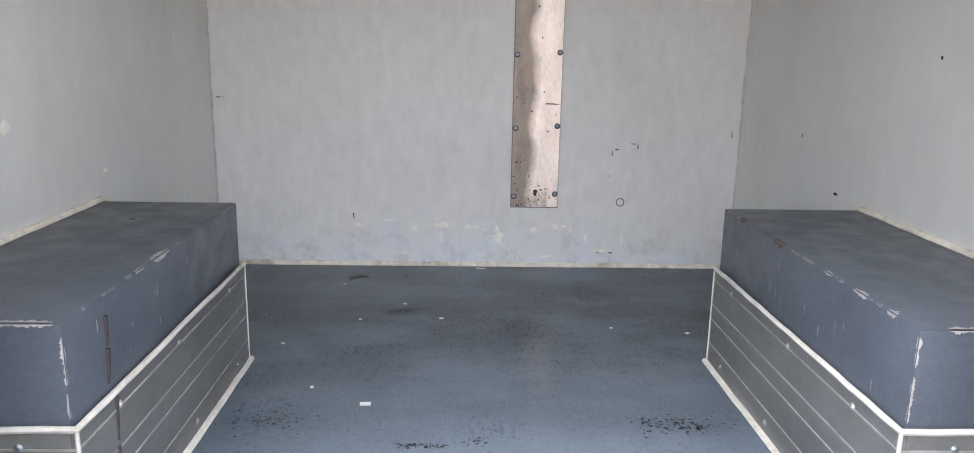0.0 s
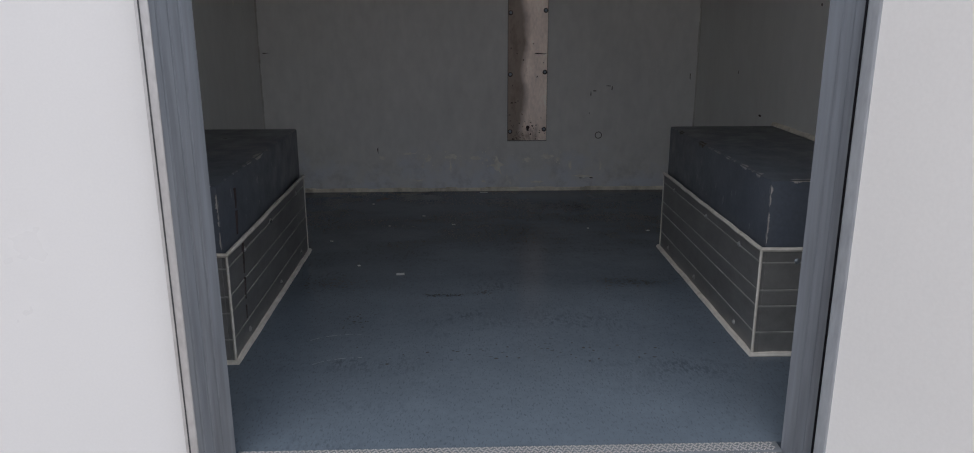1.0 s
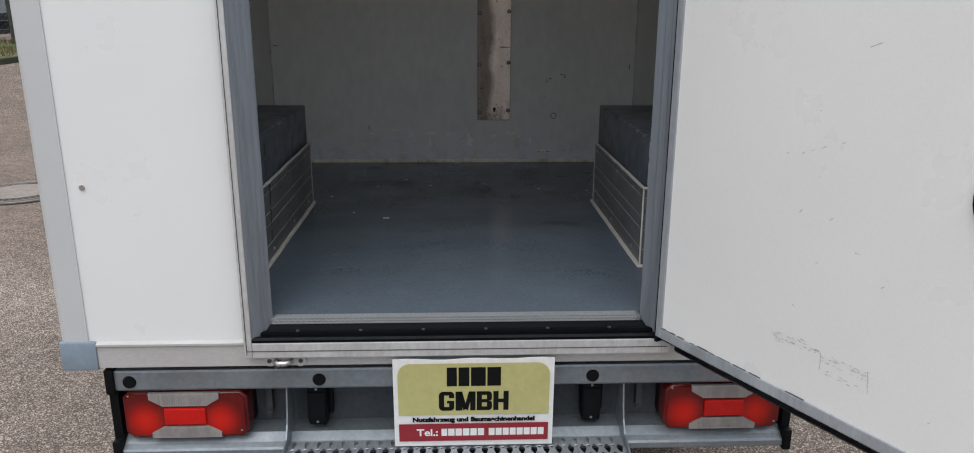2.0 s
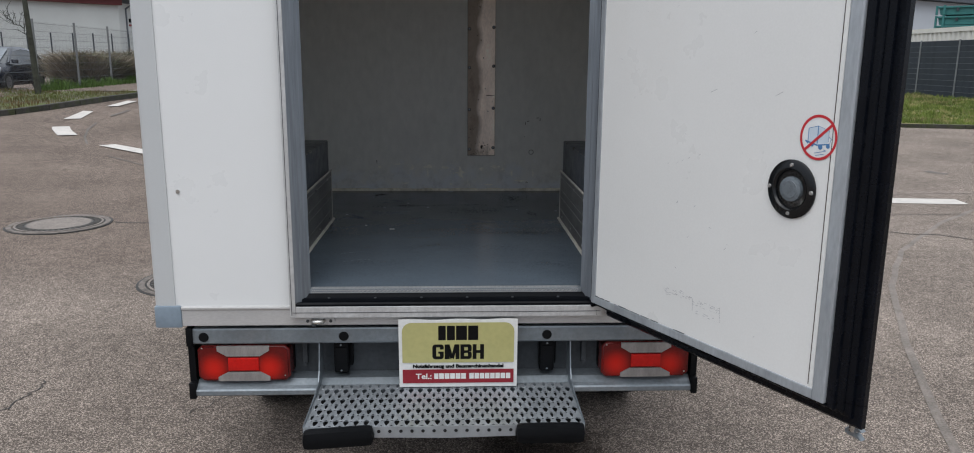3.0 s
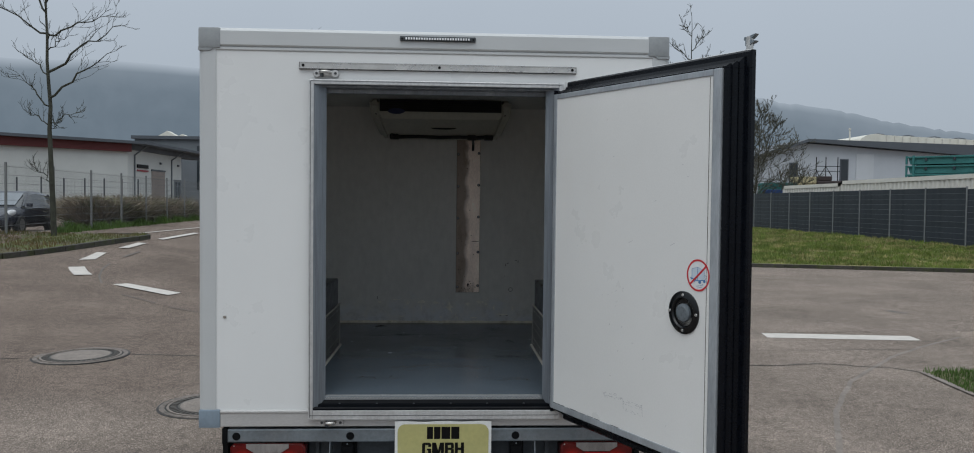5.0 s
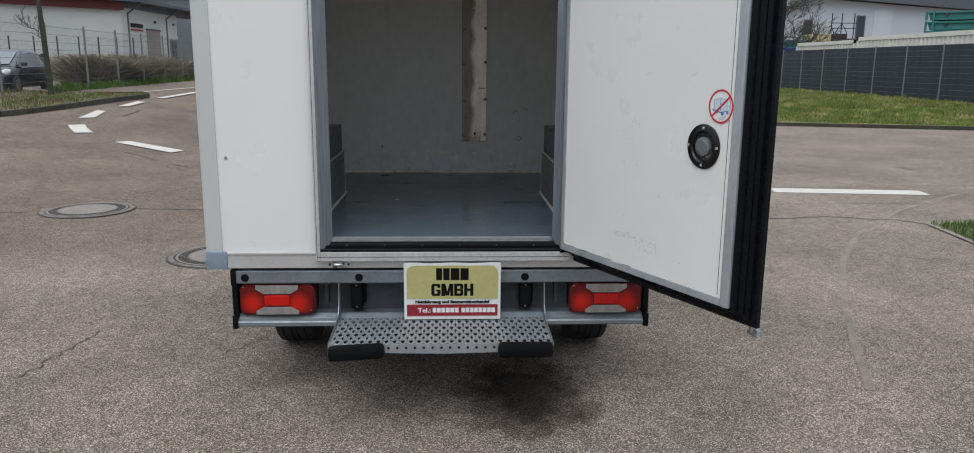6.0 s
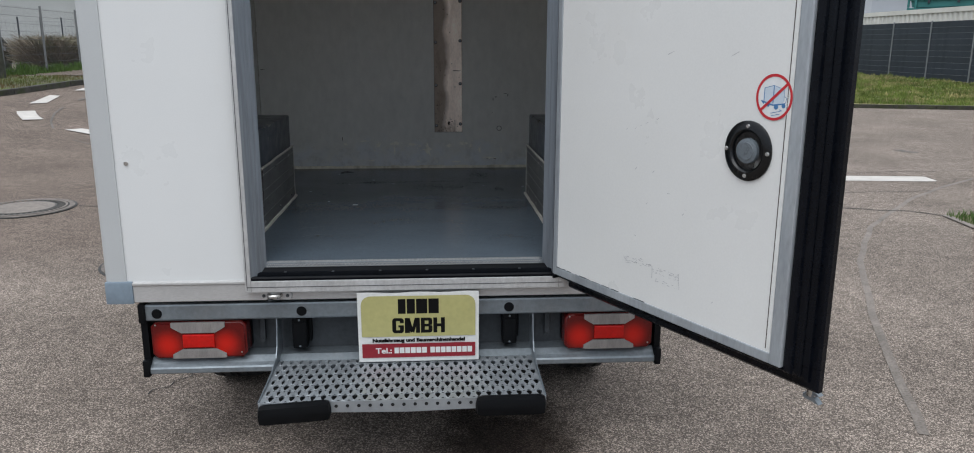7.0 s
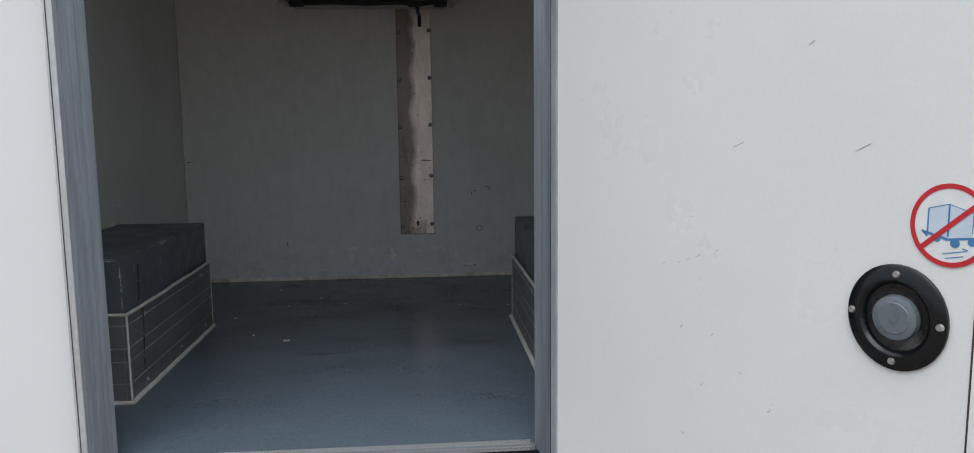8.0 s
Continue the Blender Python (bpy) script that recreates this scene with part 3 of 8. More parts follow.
def tube(bm, pts, r, n=8, r2=None):
    """A round bar through pts, tapering from r to r2."""
    r2 = r if r2 is None else r2
    rings = []
    pts = [Vector(p) for p in pts]
    for i, p in enumerate(pts):
        d = (pts[min(i + 1, len(pts) - 1)] - pts[max(i - 1, 0)]).normalized()
        s = d.cross(Vector((0, 0, 1)) if abs(d.z) < 0.9 else Vector((1, 0, 0))).normalized()
        u = s.cross(d)
        rr = r + (r2 - r) * i / (len(pts) - 1)
        rings.append([bm.verts.new(p + rr * (math.cos(2 * math.pi * k / n) * s + math.sin(2 * math.pi * k / n) * u)) for k in range(n)])
    for a, b in zip(rings, rings[1:]):
        for k in range(n):
            bm.faces.new((a[k], a[(k + 1) % n], b[(k + 1) % n], b[k]))
    bm.faces.new(rings[0][::-1])
    bm.faces.new(rings[-1])
    return bm


def finish(bm, name, material, smooth=False):
    bmesh.ops.recalc_face_normals(bm, faces=bm.faces)
    me = bpy.data.meshes.new(name)
    bm.to_mesh(me)
    bm.free()
    me.materials.append(material)
    if smooth:
        for p in me.polygons:
            p.use_smooth = True
        me.set_sharp_from_angle(angle=radians(35))
    return me


def thing(name, bm, material, label, category, group="", kind="", smooth=False):
    return tagged(new(name, finish(bm, name, material, smooth)), label, category, group, kind)


def part(name, bm, material, parent, label="", smooth=False):
    ob = new(name, finish(bm, name, material, smooth))
    ob.parent = parent
    if label:
        ob["label"] = label
    return ob


def empty(name, label, category, group="", at=(0, 0, 0), kind=""):
    ob = new(name)
    ob.location = at
    ob.empty_display_size = 0.2
    return tagged(ob, label, category, group, kind)


def B():
    return bmesh.new()


def smooth01(v):
    v = min(1.0, max(0.0, v))
    return v * v * (3 - 2 * v)


def ground_z(x, y):
    """The yard is level by the truck, climbs gently to the far left, and banks up behind the verge on the right."""
    left = (smooth01((-x - 2.0) / 9.0) - 0.2 * smooth01((-x - 7.0) / 3.0)) * smooth01((y - 2.0) / 13.5) * (1 - 0.40 * smooth01((-x - 11.3) / 2.5))
    right = 0.30 * smooth01((x - 9.0) / 7.5) * smooth01((y - 17.0) / 5.0)
    return left + right


# ---------------------------------------------------------------- ground
def build_ground():
    xs = [-900, -500, -250, -120, -70] + [-45 + 2.5 * i for i in range(11)] + [-18 + 1.0 * i for i in range(27)] + [9.5, 11, 12.5, 14, 15.5, 17, 19, 22, 30, 50, 100, 250, 500, 900]
    ys = [-400, -200, -80, -30, -12, -6] + [-3 + 1.0 * i for i in range(27)] + [26, 30, 36, 44, 60, 90, 150, 300, 600, 1200]
    bm = B()
    grid = [[bm.verts.new((x, y, ground_z(x, y))) for x in xs] for y in ys]
    for j in range(len(ys) - 1):
        for i in range(len(xs) - 1):
            bm.faces.new((grid[j][i], grid[j][i + 1], grid[j + 1][i + 1], grid[j + 1][i]))
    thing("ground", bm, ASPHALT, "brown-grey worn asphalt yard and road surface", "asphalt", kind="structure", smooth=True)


build_ground()


def flat_patch(name, pts, material, label, category, lift=0.004, kind="structure", thick=0.0, group=""):
    """A thin sheet that follows the ground inside the outline pts."""
    bm = B()
    top = [bm.verts.new((x, y, ground_z(x, y) + lift)) for x, y in pts]
    bm.faces.new(top)
    if len(pts) > 4:
        bmesh.ops.triangulate(bm, faces=bm.faces)
    return thing(name, bm, material, label, category, group, kind)


def strip(name, line, width, material, label, category, lift=0.004):
    """A painted or tarred line of the given width along the points."""
    bm = B()
    left, right = [], []
    for i, p in enumerate(line):
        a, b = Vector(line[max(i - 1, 0)]), Vector(line[min(i + 1, len(line) - 1)])
        d = (b - a).normalized()
        n = Vector((-d.y, d.x)) * width / 2
        for side, s in ((left, 1), (right, -1)):
            q = Vector(p) + n * s
            side.append(bm.verts.new((q.x, q.y, ground_z(q.x, q.y) + lift)))
    for i in range(len(line) - 1):
        bm.faces.new((left[i], right[i], right[i + 1], left[i + 1]))
    return thing(name, bm, material, label, category, kind="structure")


# ---------------------------------------------------------------- truck
XL, XR, ZB = -1.086, 1.106, 0.641        # outside of the box body
IL, IR, FLOOR_Z, CEIL_Z, BACK_Y = -0.965, 0.982, 0.785, 2.405, 2.23
truck = empty("refrigerated_truck", "white insulated refrigerated box truck with its rear door wide open", "truck")


def build_box_body():
    # floor slab, side walls, front wall, roof
    b = B(); box(b, IL, IR, 0.063, BACK_Y, 0.70, FLOOR_Z); box(b, -0.53, 0.545, 0.026, 0.063, 0.770, FLOOR_Z)
    part("cargo_floor", b, FLOOR, truck, "blue-grey coated cargo floor, scuffed, shade painted in towards the bulkhead")
    b = B(); box(b, XL + 0.004, IL, 0.06, 2.33, 0.70, 2.46)
    part("side_wall", b, WHITE_IN, truck, "pale grey laminated insulated side wall")
    b = B(); box(b, IR, XR - 0.004, 0.06, 2.33, 0.70, 2.46)
    part("side_wall", b, WHITE_IN, truck, "pale grey laminated insulated side wall")
    b = B(); box(b, IL, IR, BACK_Y, 2.33, 0.70, CEIL_Z)
    part("front_wall", b, BULKHEAD, truck, "pale grey laminated front bulkhead, scraped near the floor")
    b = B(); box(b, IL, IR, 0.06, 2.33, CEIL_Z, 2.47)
    part("roof_panel", b, CEILING_SHADED, truck, "laminated roof lining, shade put into its colour")
    b = B()
    for y in (0.30, 0.95, 1.6, 2.2):
        box(b, -0.95, 0.95, y, y + 0.06, 0.62, 0.70)
    for x in (-0.42, 0.36):
        box(b, x, x + 0.06, 0.12, 2.33, 0.46, 0.62)
    part("chassis_frame", b, PLASTIC, truck, "dark steel chassis under the box")
    # rear wall: white panels round the opening
    OL, OR_, OB, OT = -0.573, 0.598, 0.684, 2.252
    b = B(); box(b, -1.002, OL, 0.0, 0.06, 0.722, 2.382)
    part("rear_panel", b, WHITE, truck, "white gelcoat rear panel")
    b = B(); box(b, OR_, 1.022, 0.0, 0.06, 0.722, 2.382)
    part("rear_panel", b, WHITE, truck, "white gelcoat rear panel")
    b = B(); box(b, OL, OR_, 0.0, 0.06, OT, 2.382)
    part("rear_header", b, WHITE, truck, "white gelcoat header above the doorway")
    # inner lining of the rear wall beside the doorway
    b = B(); box(b, IL, -0.548, 0.062, 0.10, FLOOR_Z, CEIL_Z)
    part("rear_lining", b, WHITE_IN, truck)
    b = B(); box(b, 0.570, IR, 0.062, 0.10, FLOOR_Z, CEIL_Z)
    part("rear_lining", b, WHITE_IN, truck)
    b = B(); box(b, -0.548, 0.570, 0.062, 0.10, 2.237, CEIL_Z)
    part("rear_lining", b, WHITE_IN, truck)
    # corner posts, rounded profile
    for s, x0 in ((-1, XL), (1, XR)):
        pts = [(x0 - s * 0.085, 0.02), (x0 - s * 0.085, -0.004), (x0 - s * 0.034, -0.004), (x0 - s * 0.018, 0.001), (x0 - s * 0.006, 0.014), (x0, 0.034), (x0, 0.10), (x0 - s * 0.085, 0.10)]
        b = B(); prism(b, pts, 0.722, 2.392, "z")
        part("corner_post", b, ALU_POST, truck, "pale grey anodised corner post", True)
    # top rail with a groove, and the bottom rail
    b = B(); prism(b, [(0.05, 2.382), (-0.002, 2.382), (-0.006, 2.386), (-0.006, 2.396), (0.000, 2.398), (0.000, 2.400), (-0.006, 2.402), (-0.010, 2.408), (-0.010, 2.470), (-0.002, 2.482), (0.012, 2.487), (0.10, 2.487), (0.10, 2.382)], -1.0, 1.02)
    part("top_rail", b, ALU_POST, truck, "white-grey aluminium top rail")
    b = B(); prism(b, [(0.06, ZB), (0.004, ZB), (-0.006, 0.646), (-0.006, 0.706), (-0.012, 0.711), (-0.012, 0.717), (-0.002, 0.722), (0.06, 0.722)], -0.98, OL)
    prism(b, [(0.06, ZB), (0.004, ZB), (-0.006, 0.646), (-0.006, 0.684), (0.06, 0.684)], OL, OR_)
    prism(b, [(0.06, ZB), (0.004, ZB), (-0.006, 0.646), (-0.006, 0.706), (-0.012, 0.711), (-0.012, 0.717), (-0.002, 0.722), (0.06, 0.722)], OR_, 1.0)
    part("bottom_rail", b, ALU, truck, "brushed aluminium bottom rail, scratched")
    # corner castings
    for s, x0 in ((-1, XL), (1, XR)):
        b = B(); box(b, min(x0 - s * 0.007, x0 - s * 0.106), max(x0 - s * 0.007, x0 - s * 0.106), -0.012, 0.09, ZB - 0.002, 0.724, 0.008)
        part("bottom_corner_cap", b, CAP, truck, "blue-grey painted corner casting", True)
        b = B(); box(b, min(x0 - s * 0.006, x0 - s * 0.108), max(x0 - s * 0.006, x0 - s * 0.108), -0.014, 0.10, 2.39, 2.485, 0.012)
        prism(b, [(x0 - s * 0.006, 2.395), (x0 - s * 0.08, 2.395), (x0 - s * 0.06, 2.380), (x0 - s * 0.006, 2.380)], -0.010, 0.05, "y")
        part("top_corner_cap", b, CAP_TOP, truck, "grey plastic top corner cap", True)
    # door frame: lip on the face and slanted jambs
    lip = 0.022
    b = B()
    box(b, OL, OL + lip, -0.040, 0.0, OB, OT, 0.003)
    box(b, 0.576, OR_, -0.040, 0.0, OB, OT, 0.003)
    box(b, OL + lip, 0.576, -0.040, 0.0, OT - 0.022, OT, 0.003)
    box(b, OL + lip, 0.576, -0.040, 0.0, OB, 0.728, 0.003)
    lipp = part("door_frame_lip", b, ALU_LIP, truck, "bare aluminium door frame lip")
    b = B()
    box(b, OL - 0.004, OL, -0.012, 0.0, 0.722, OT + 0.004)
    box(b, OL, OR_ - 0.004, -0.012, 0.0, OT, OT + 0.004)
    part("joint_line", b, GASKET, lipp, "dark sealant joint round the frame")
    b = B()
    box(b, OL + 0.0065, OL + 0.0085, -0.0415, -0.0395, OB + 0.01, OT - 0.008)
    box(b, OL + 0.0085, 0.59, -0.0415, -0.0395, OT - 0.0085, OT - 0.0065)
    box(b, OL + 0.0085, 0.59, -0.0415, -0.0395, OB + 0.0195, OB + 0.0215)
    part("groove_line", b, GASKET, lipp, "dark groove in the lip")
    def jamb_profile(s, xo, xin):
        # a slanted face with shallow extruded grooves
        a, c = Vector((xo, -0.039)), Vector((xin, 0.002))
        n = Vector((c.y - a.y, a.x - c.x)).normalized()
        out = []
        for f, d in ((0, 0), (0.16, 0), (0.17, 1), (0.20, 1), (0.21, 0), (0.42, 0), (0.43, 1), (0.45, 1), (0.46, 0), (0.66, 0), (0.67, 1), (0.70, 1), (0.71, 0), (0.93, 0), (1, 0.4)):
            q = a + (c - a) * f + n * 0.0007 * d
            out.append((s * q.x, q.y))
        return out + [(s * (xin + 0.012), 0.020), (s * (xo - 0.002), 0.062), (s * xo, 0.062)]
    b = B(); prism(b, jamb_profile(-1, 0.553, 0.499), 0.728, 2.236, "z")
    part("door_jamb", b, JAMB, truck, "blue-grey stepped door jamb, scuffed")
    b = B(); prism(b, jamb_profile(1, 0.576, 0.518), 0.728, 2.236, "z")
    part("door_jamb", b, JAMB, truck, "blue-grey stepped door jamb, scuffed")
    b = B(); prism(b, [(-0.038, 2.236), (-0.038, 2.229), (-0.012, 2.226), (-0.010, 2.220), (0.030, 2.216), (0.034, 2.200), (0.060, 2.200), (0.062, 2.236)], -0.551, 0.576)
    part("door_head", b, JAMB, truck, "blue-grey stepped door head")
    # sill: black ribbed rubber, then a chequer-plate nosing on the floor
    b = B(); prism(b, [(-0.038, 0.728), (-0.039, 0.736), (-0.034, 0.742), (-0.027, 0.743), (-0.025, 0.738), (-0.022, 0.738), (-0.020, 0.752), (-0.014, 0.755), (-0.012, 0.751), (-0.0035, 0.769), (0.06, 0.769), (0.06, 0.728)], -0.551, 0.576)
    sill = part("sill_seal", b, SILL, truck, "black ribbed rubber door sill")
    for i in range(6):
        b = B(); cyl(b, (-0.43 + i * 0.172, -0.017, 0.753), 0.005, 0.003, "z", 10)
        part("sill_screw", b, STEEL_DULL_SHADED, sill)
    pz = 0.7855
    b = B(); box(b, -0.502, 0.518, -0.004, 0.0262, pz - 0.003, pz, 0.0009)
    nosing = part("threshold_plate", b, STEEL, truck, "aluminium chequer-plate threshold strip")
    b = B(); box(b, -0.502, 0.518, -0.0068, -0.0038, 0.7695, pz - 0.0006, 0.0010)
    part("nosing_lip", b, STEEL, nosing, "turned-down lip with a raised pattern")
    b = B()
    for i in range(134):
        for j in range(4):
            cx, cy = -0.4955 + i * 0.0075 + (0.00375 if j % 2 else 0), -0.0005 + j * 0.0072
            box(b, -0.0034, 0.0034, -0.0011, 0.0011, 0, 0.0013, 0.0, pose(cx, cy, pz - 0.0001, 0, 0, 45 if (i + j) % 2 else -45))
        for j in range(2):
            cx, cz = -0.4955 + i * 0.0075 + (0.00375 if j % 2 else 0), 0.7735 + j * 0.0072
            box(b, -0.0032, 0.0032, -0.0010, 0.0010, 0, 0.0009, 0.0, pose(cx, -0.0067, cz, 90, 0, 0) @ pose(0, 0, 0, 0, 0, 45 if (i + j) % 2 else -45))
    tagged(part("raised_pattern", b, ALU, nosing), kind="stuff")
    # sealant along the foot of the front wall, and old sealant at the wall corners
    rng = random.Random(3)
    b = B()
    x = IL
    while x < IR - 0.01:
        w = min(rng.uniform(0.04, 0.09), IR - x)
        h = rng.uniform(0.013, 0.018)
        prism(b, [(BACK_Y - rng.uniform(0.008, 0.011), FLOOR_Z), (BACK_Y - 0.006, FLOOR_Z + h * 0.8), (BACK_Y, FLOOR_Z + h), (BACK_Y, FLOOR_Z)], x, x + w)
        x += w
    tagged(part("wall_foot_sealant", b, SEAL_OLD, truck, "aged cream sealant bead along the wall foot"), kind="stuff")
    for xw, s in ((IL, 1), (IR, -1)):
        b = B()
        z = FLOOR_Z + 0.02
        while z < CEIL_Z - 0.06:
            h = rng.uniform(0.03, 0.06)
            w = rng.uniform(0.004, 0.008)
            prism(b, [(xw, BACK_Y), (xw + s * w, BACK_Y), (xw, BACK_Y - w)], z, z + h, "z")
            z += h
        part("corner_sealant", b, SEALANT, truck)


build_box_body()


def blob(b, cx, cz, w, h, rng, y, n=18, depth=0.0012):
    """A ragged flat scar on the front wall."""
    c = b.verts.new((cx, y - depth, cz))
    ring = []
    for i in range(n):
        a = 2 * math.pi * i / n
        k = rng.choice((rng.uniform(0.30, 0.65), rng.uniform(0.6, 1.15)))
        ring.append(b.verts.new((cx + k * w / 2 * math.cos(a), y - depth * 0.7, cz + k * h / 2 * math.sin(a))))
    for i in range(n):
        b.faces.new((c, ring[i], ring[(i + 1) % n]))


def build_front_wall_details():
    # cover plate with screws
    b = B(); box(b, 0.130, 0.306, BACK_Y - 0.004, BACK_Y, 1.019, 2.175, 0.0012)
    plate = part("cover_plate", b, PLATE, truck, "stained galvanised cover plate screwed to the wall")
    for z in (1.06, 1.315, 1.58, 1.82, 2.06):
        for x in (0.141, 0.295):
            b = B(); cyl(b, (x, BACK_Y - 0.0075, z + (0.01 if x > 0.2 else 0)), 0.0065, 0.004, "y", 12)
            part("screw", b, STEEL, plate)
            b = B(); cyl(b, (x, BACK_Y - 0.0048, z + (0.01 if x > 0.2 else 0) - 0.001), 0.0105, 0.0009, "y", 14)
            part("rust_ring", b, RUST, plate)
    b = B(); cyl(b, (0.221, BACK_Y - 0.006, 1.078), 0.008, 0.003, "y", 14); box(b, 0.2165, 0.2255, BACK_Y - 0.007, BACK_Y - 0.004, 1.062, 1.078)
    part("key_hole", b, RUST, plate)
    rng = random.Random(13)
    b = B()
    for _ in range(64):
        blob(b, rng.choice((rng.uniform(0.138, 0.20), rng.uniform(0.138, 0.298))), rng.choice((1.025 + 0.11 * rng.random() ** 1.6, rng.uniform(1.03, 2.15))), rng.uniform(0.002, 0.013), rng.uniform(0.002, 0.013), rng, BACK_Y - 0.004, 9, 0.0006)
    blob(b, 0.27, 1.405, 0.07, 0.006, rng, BACK_Y - 0.004, 12, 0.0006)
    tagged(part("rust_spotting", b, RUST, plate), kind="stuff")
    b = B(); box(b, 0.1288, 0.1300, BACK_Y - 0.003, BACK_Y, 1.0176, 2.175); box(b, 0.306, 0.3072, BACK_Y - 0.003, BACK_Y, 1.0176, 2.175); box(b, 0.1288, 0.3072, BACK_Y - 0.003, BACK_Y, 1.0160, 1.0176)
    part("edge_gap", b, GASKET, plate, "dark gap round the plate")
    rng = random.Random(11)
    b = B()
    for cx, cz, w, h in ((0.085, 0.905, 0.06, 0.085), (-0.125, 0.945, 0.05, 0.03), (-0.02, 0.94, 0.06, 0.02), (-0.23, 0.935, 0.03, 0.035), (0.31, 0.945, 0.05, 0.03), (0.36, 0.93, 0.02, 0.03),
                         (0.22, 0.93, 0.035, 0.02), (-0.32, 0.96, 0.05, 0.012), (-0.13, 0.90, 0.01, 0.06), (0.42, 0.90, 0.012, 0.04), (0.48, 0.85, 0.09, 0.022), (0.56, 0.90, 0.012, 0.03), (-0.44, 0.94, 0.03, 0.02),
                         (0.02, 0.83, 0.03, 0.012), (0.27, 0.825, 0.06, 0.012), (-0.28, 0.835, 0.05, 0.01)):
        blob(b, cx, cz, w * 1.3, h * 1.3, rng, BACK_Y)
        for _ in range(6):
            blob(b, cx + rng.uniform(-w, w), cz + rng.uniform(-h, h), w * rng.uniform(0.06, 0.25), h * rng.uniform(0.06, 0.3), rng, BACK_Y, 8)
    for _ in range(60):
        blob(b, rng.uniform(-0.45, 0.55), rng.gauss(0.925, 0.03), rng.uniform(0.002, 0.010), rng.uniform(0.002, 0.014), rng, BACK_Y, 7, 0.0010)
    tagged(part("wall_scarring", b, SCAR, truck, "cream patches where the wall coating is knocked off"), kind="stuff")
    b = B()
    for cx, cz, w, h in ((0.505, 1.225, 0.006, 0.03), (0.52, 1.24, 0.035, 0.006), (0.60, 1.25, 0.006, 0.03), (0.585, 1.262, 0.03, 0.005), (-0.46, 0.975, 0.006, 0.04), (-0.935, 1.41, 0.04, 0.006), (0.468, 0.842, 0.02, 0.008), (0.52, 0.842, 0.02, 0.008), (0.50, 1.14, 0.005, 0.012), (0.95, 1.3, 0.006, 0.03)):
        blob(b, cx, cz, w, h, rng, BACK_Y, 7, 0.0016)
    tagged(part("wall_scratching", b, RUST, truck, "dark nicks and scratches in the wall laminate"), kind="stuff")
    for cx, cz in ((0.545, 1.04),):
        b = B()
        n = 20
        for i in range(n):
            a0, a1 = 2 * math.pi * i / n, 2 * math.pi * (i + 1) / n
            vs = [b.verts.new((cx + r * math.cos(a), BACK_Y - 0.0015, cz + r * math.sin(a))) for a, r in ((a0, 0.013), (a1, 0.013), (a1, 0.016), (a0, 0.016))]
            b.faces.new(vs)
        part("hole_plug", b, RUST, truck)


build_front_wall_details()


def build_side_wall_marks():
    r = random.Random(19)
    for s, wall, spots, material in ((1, IL, ((0.93, 1.43, 0.05, 0.035), (1.35, 1.28, 0.03, 0.012), (1.9, 1.62, 0.012, 0.03)), SCAR), (-1, IR, ((1.05, 1.60, 0.012, 0.012), (1.7, 1.36, 0.008, 0.016), (1.45, 1.225, 0.03, 0.010)), RUST)):
        b = B()
        for cy, cz, w, h in spots:
            c = b.verts.new((wall + s * 0.0016, cy, cz))
            ring = [b.verts.new((wall + s * 0.0012, cy + w / 2 * math.cos(2 * math.pi * i / 10) * r.uniform(0.6, 1.1), cz + h / 2 * math.sin(2 * math.pi * i / 10) * r.uniform(0.6, 1.1))) for i in range(10)]
            for i in range(10):
                b.faces.new((c, ring[i], ring[(i + 1) % 10]))
        tagged(part("side_wall_scuffing", b, material, truck), kind="stuff")


build_side_wall_marks()


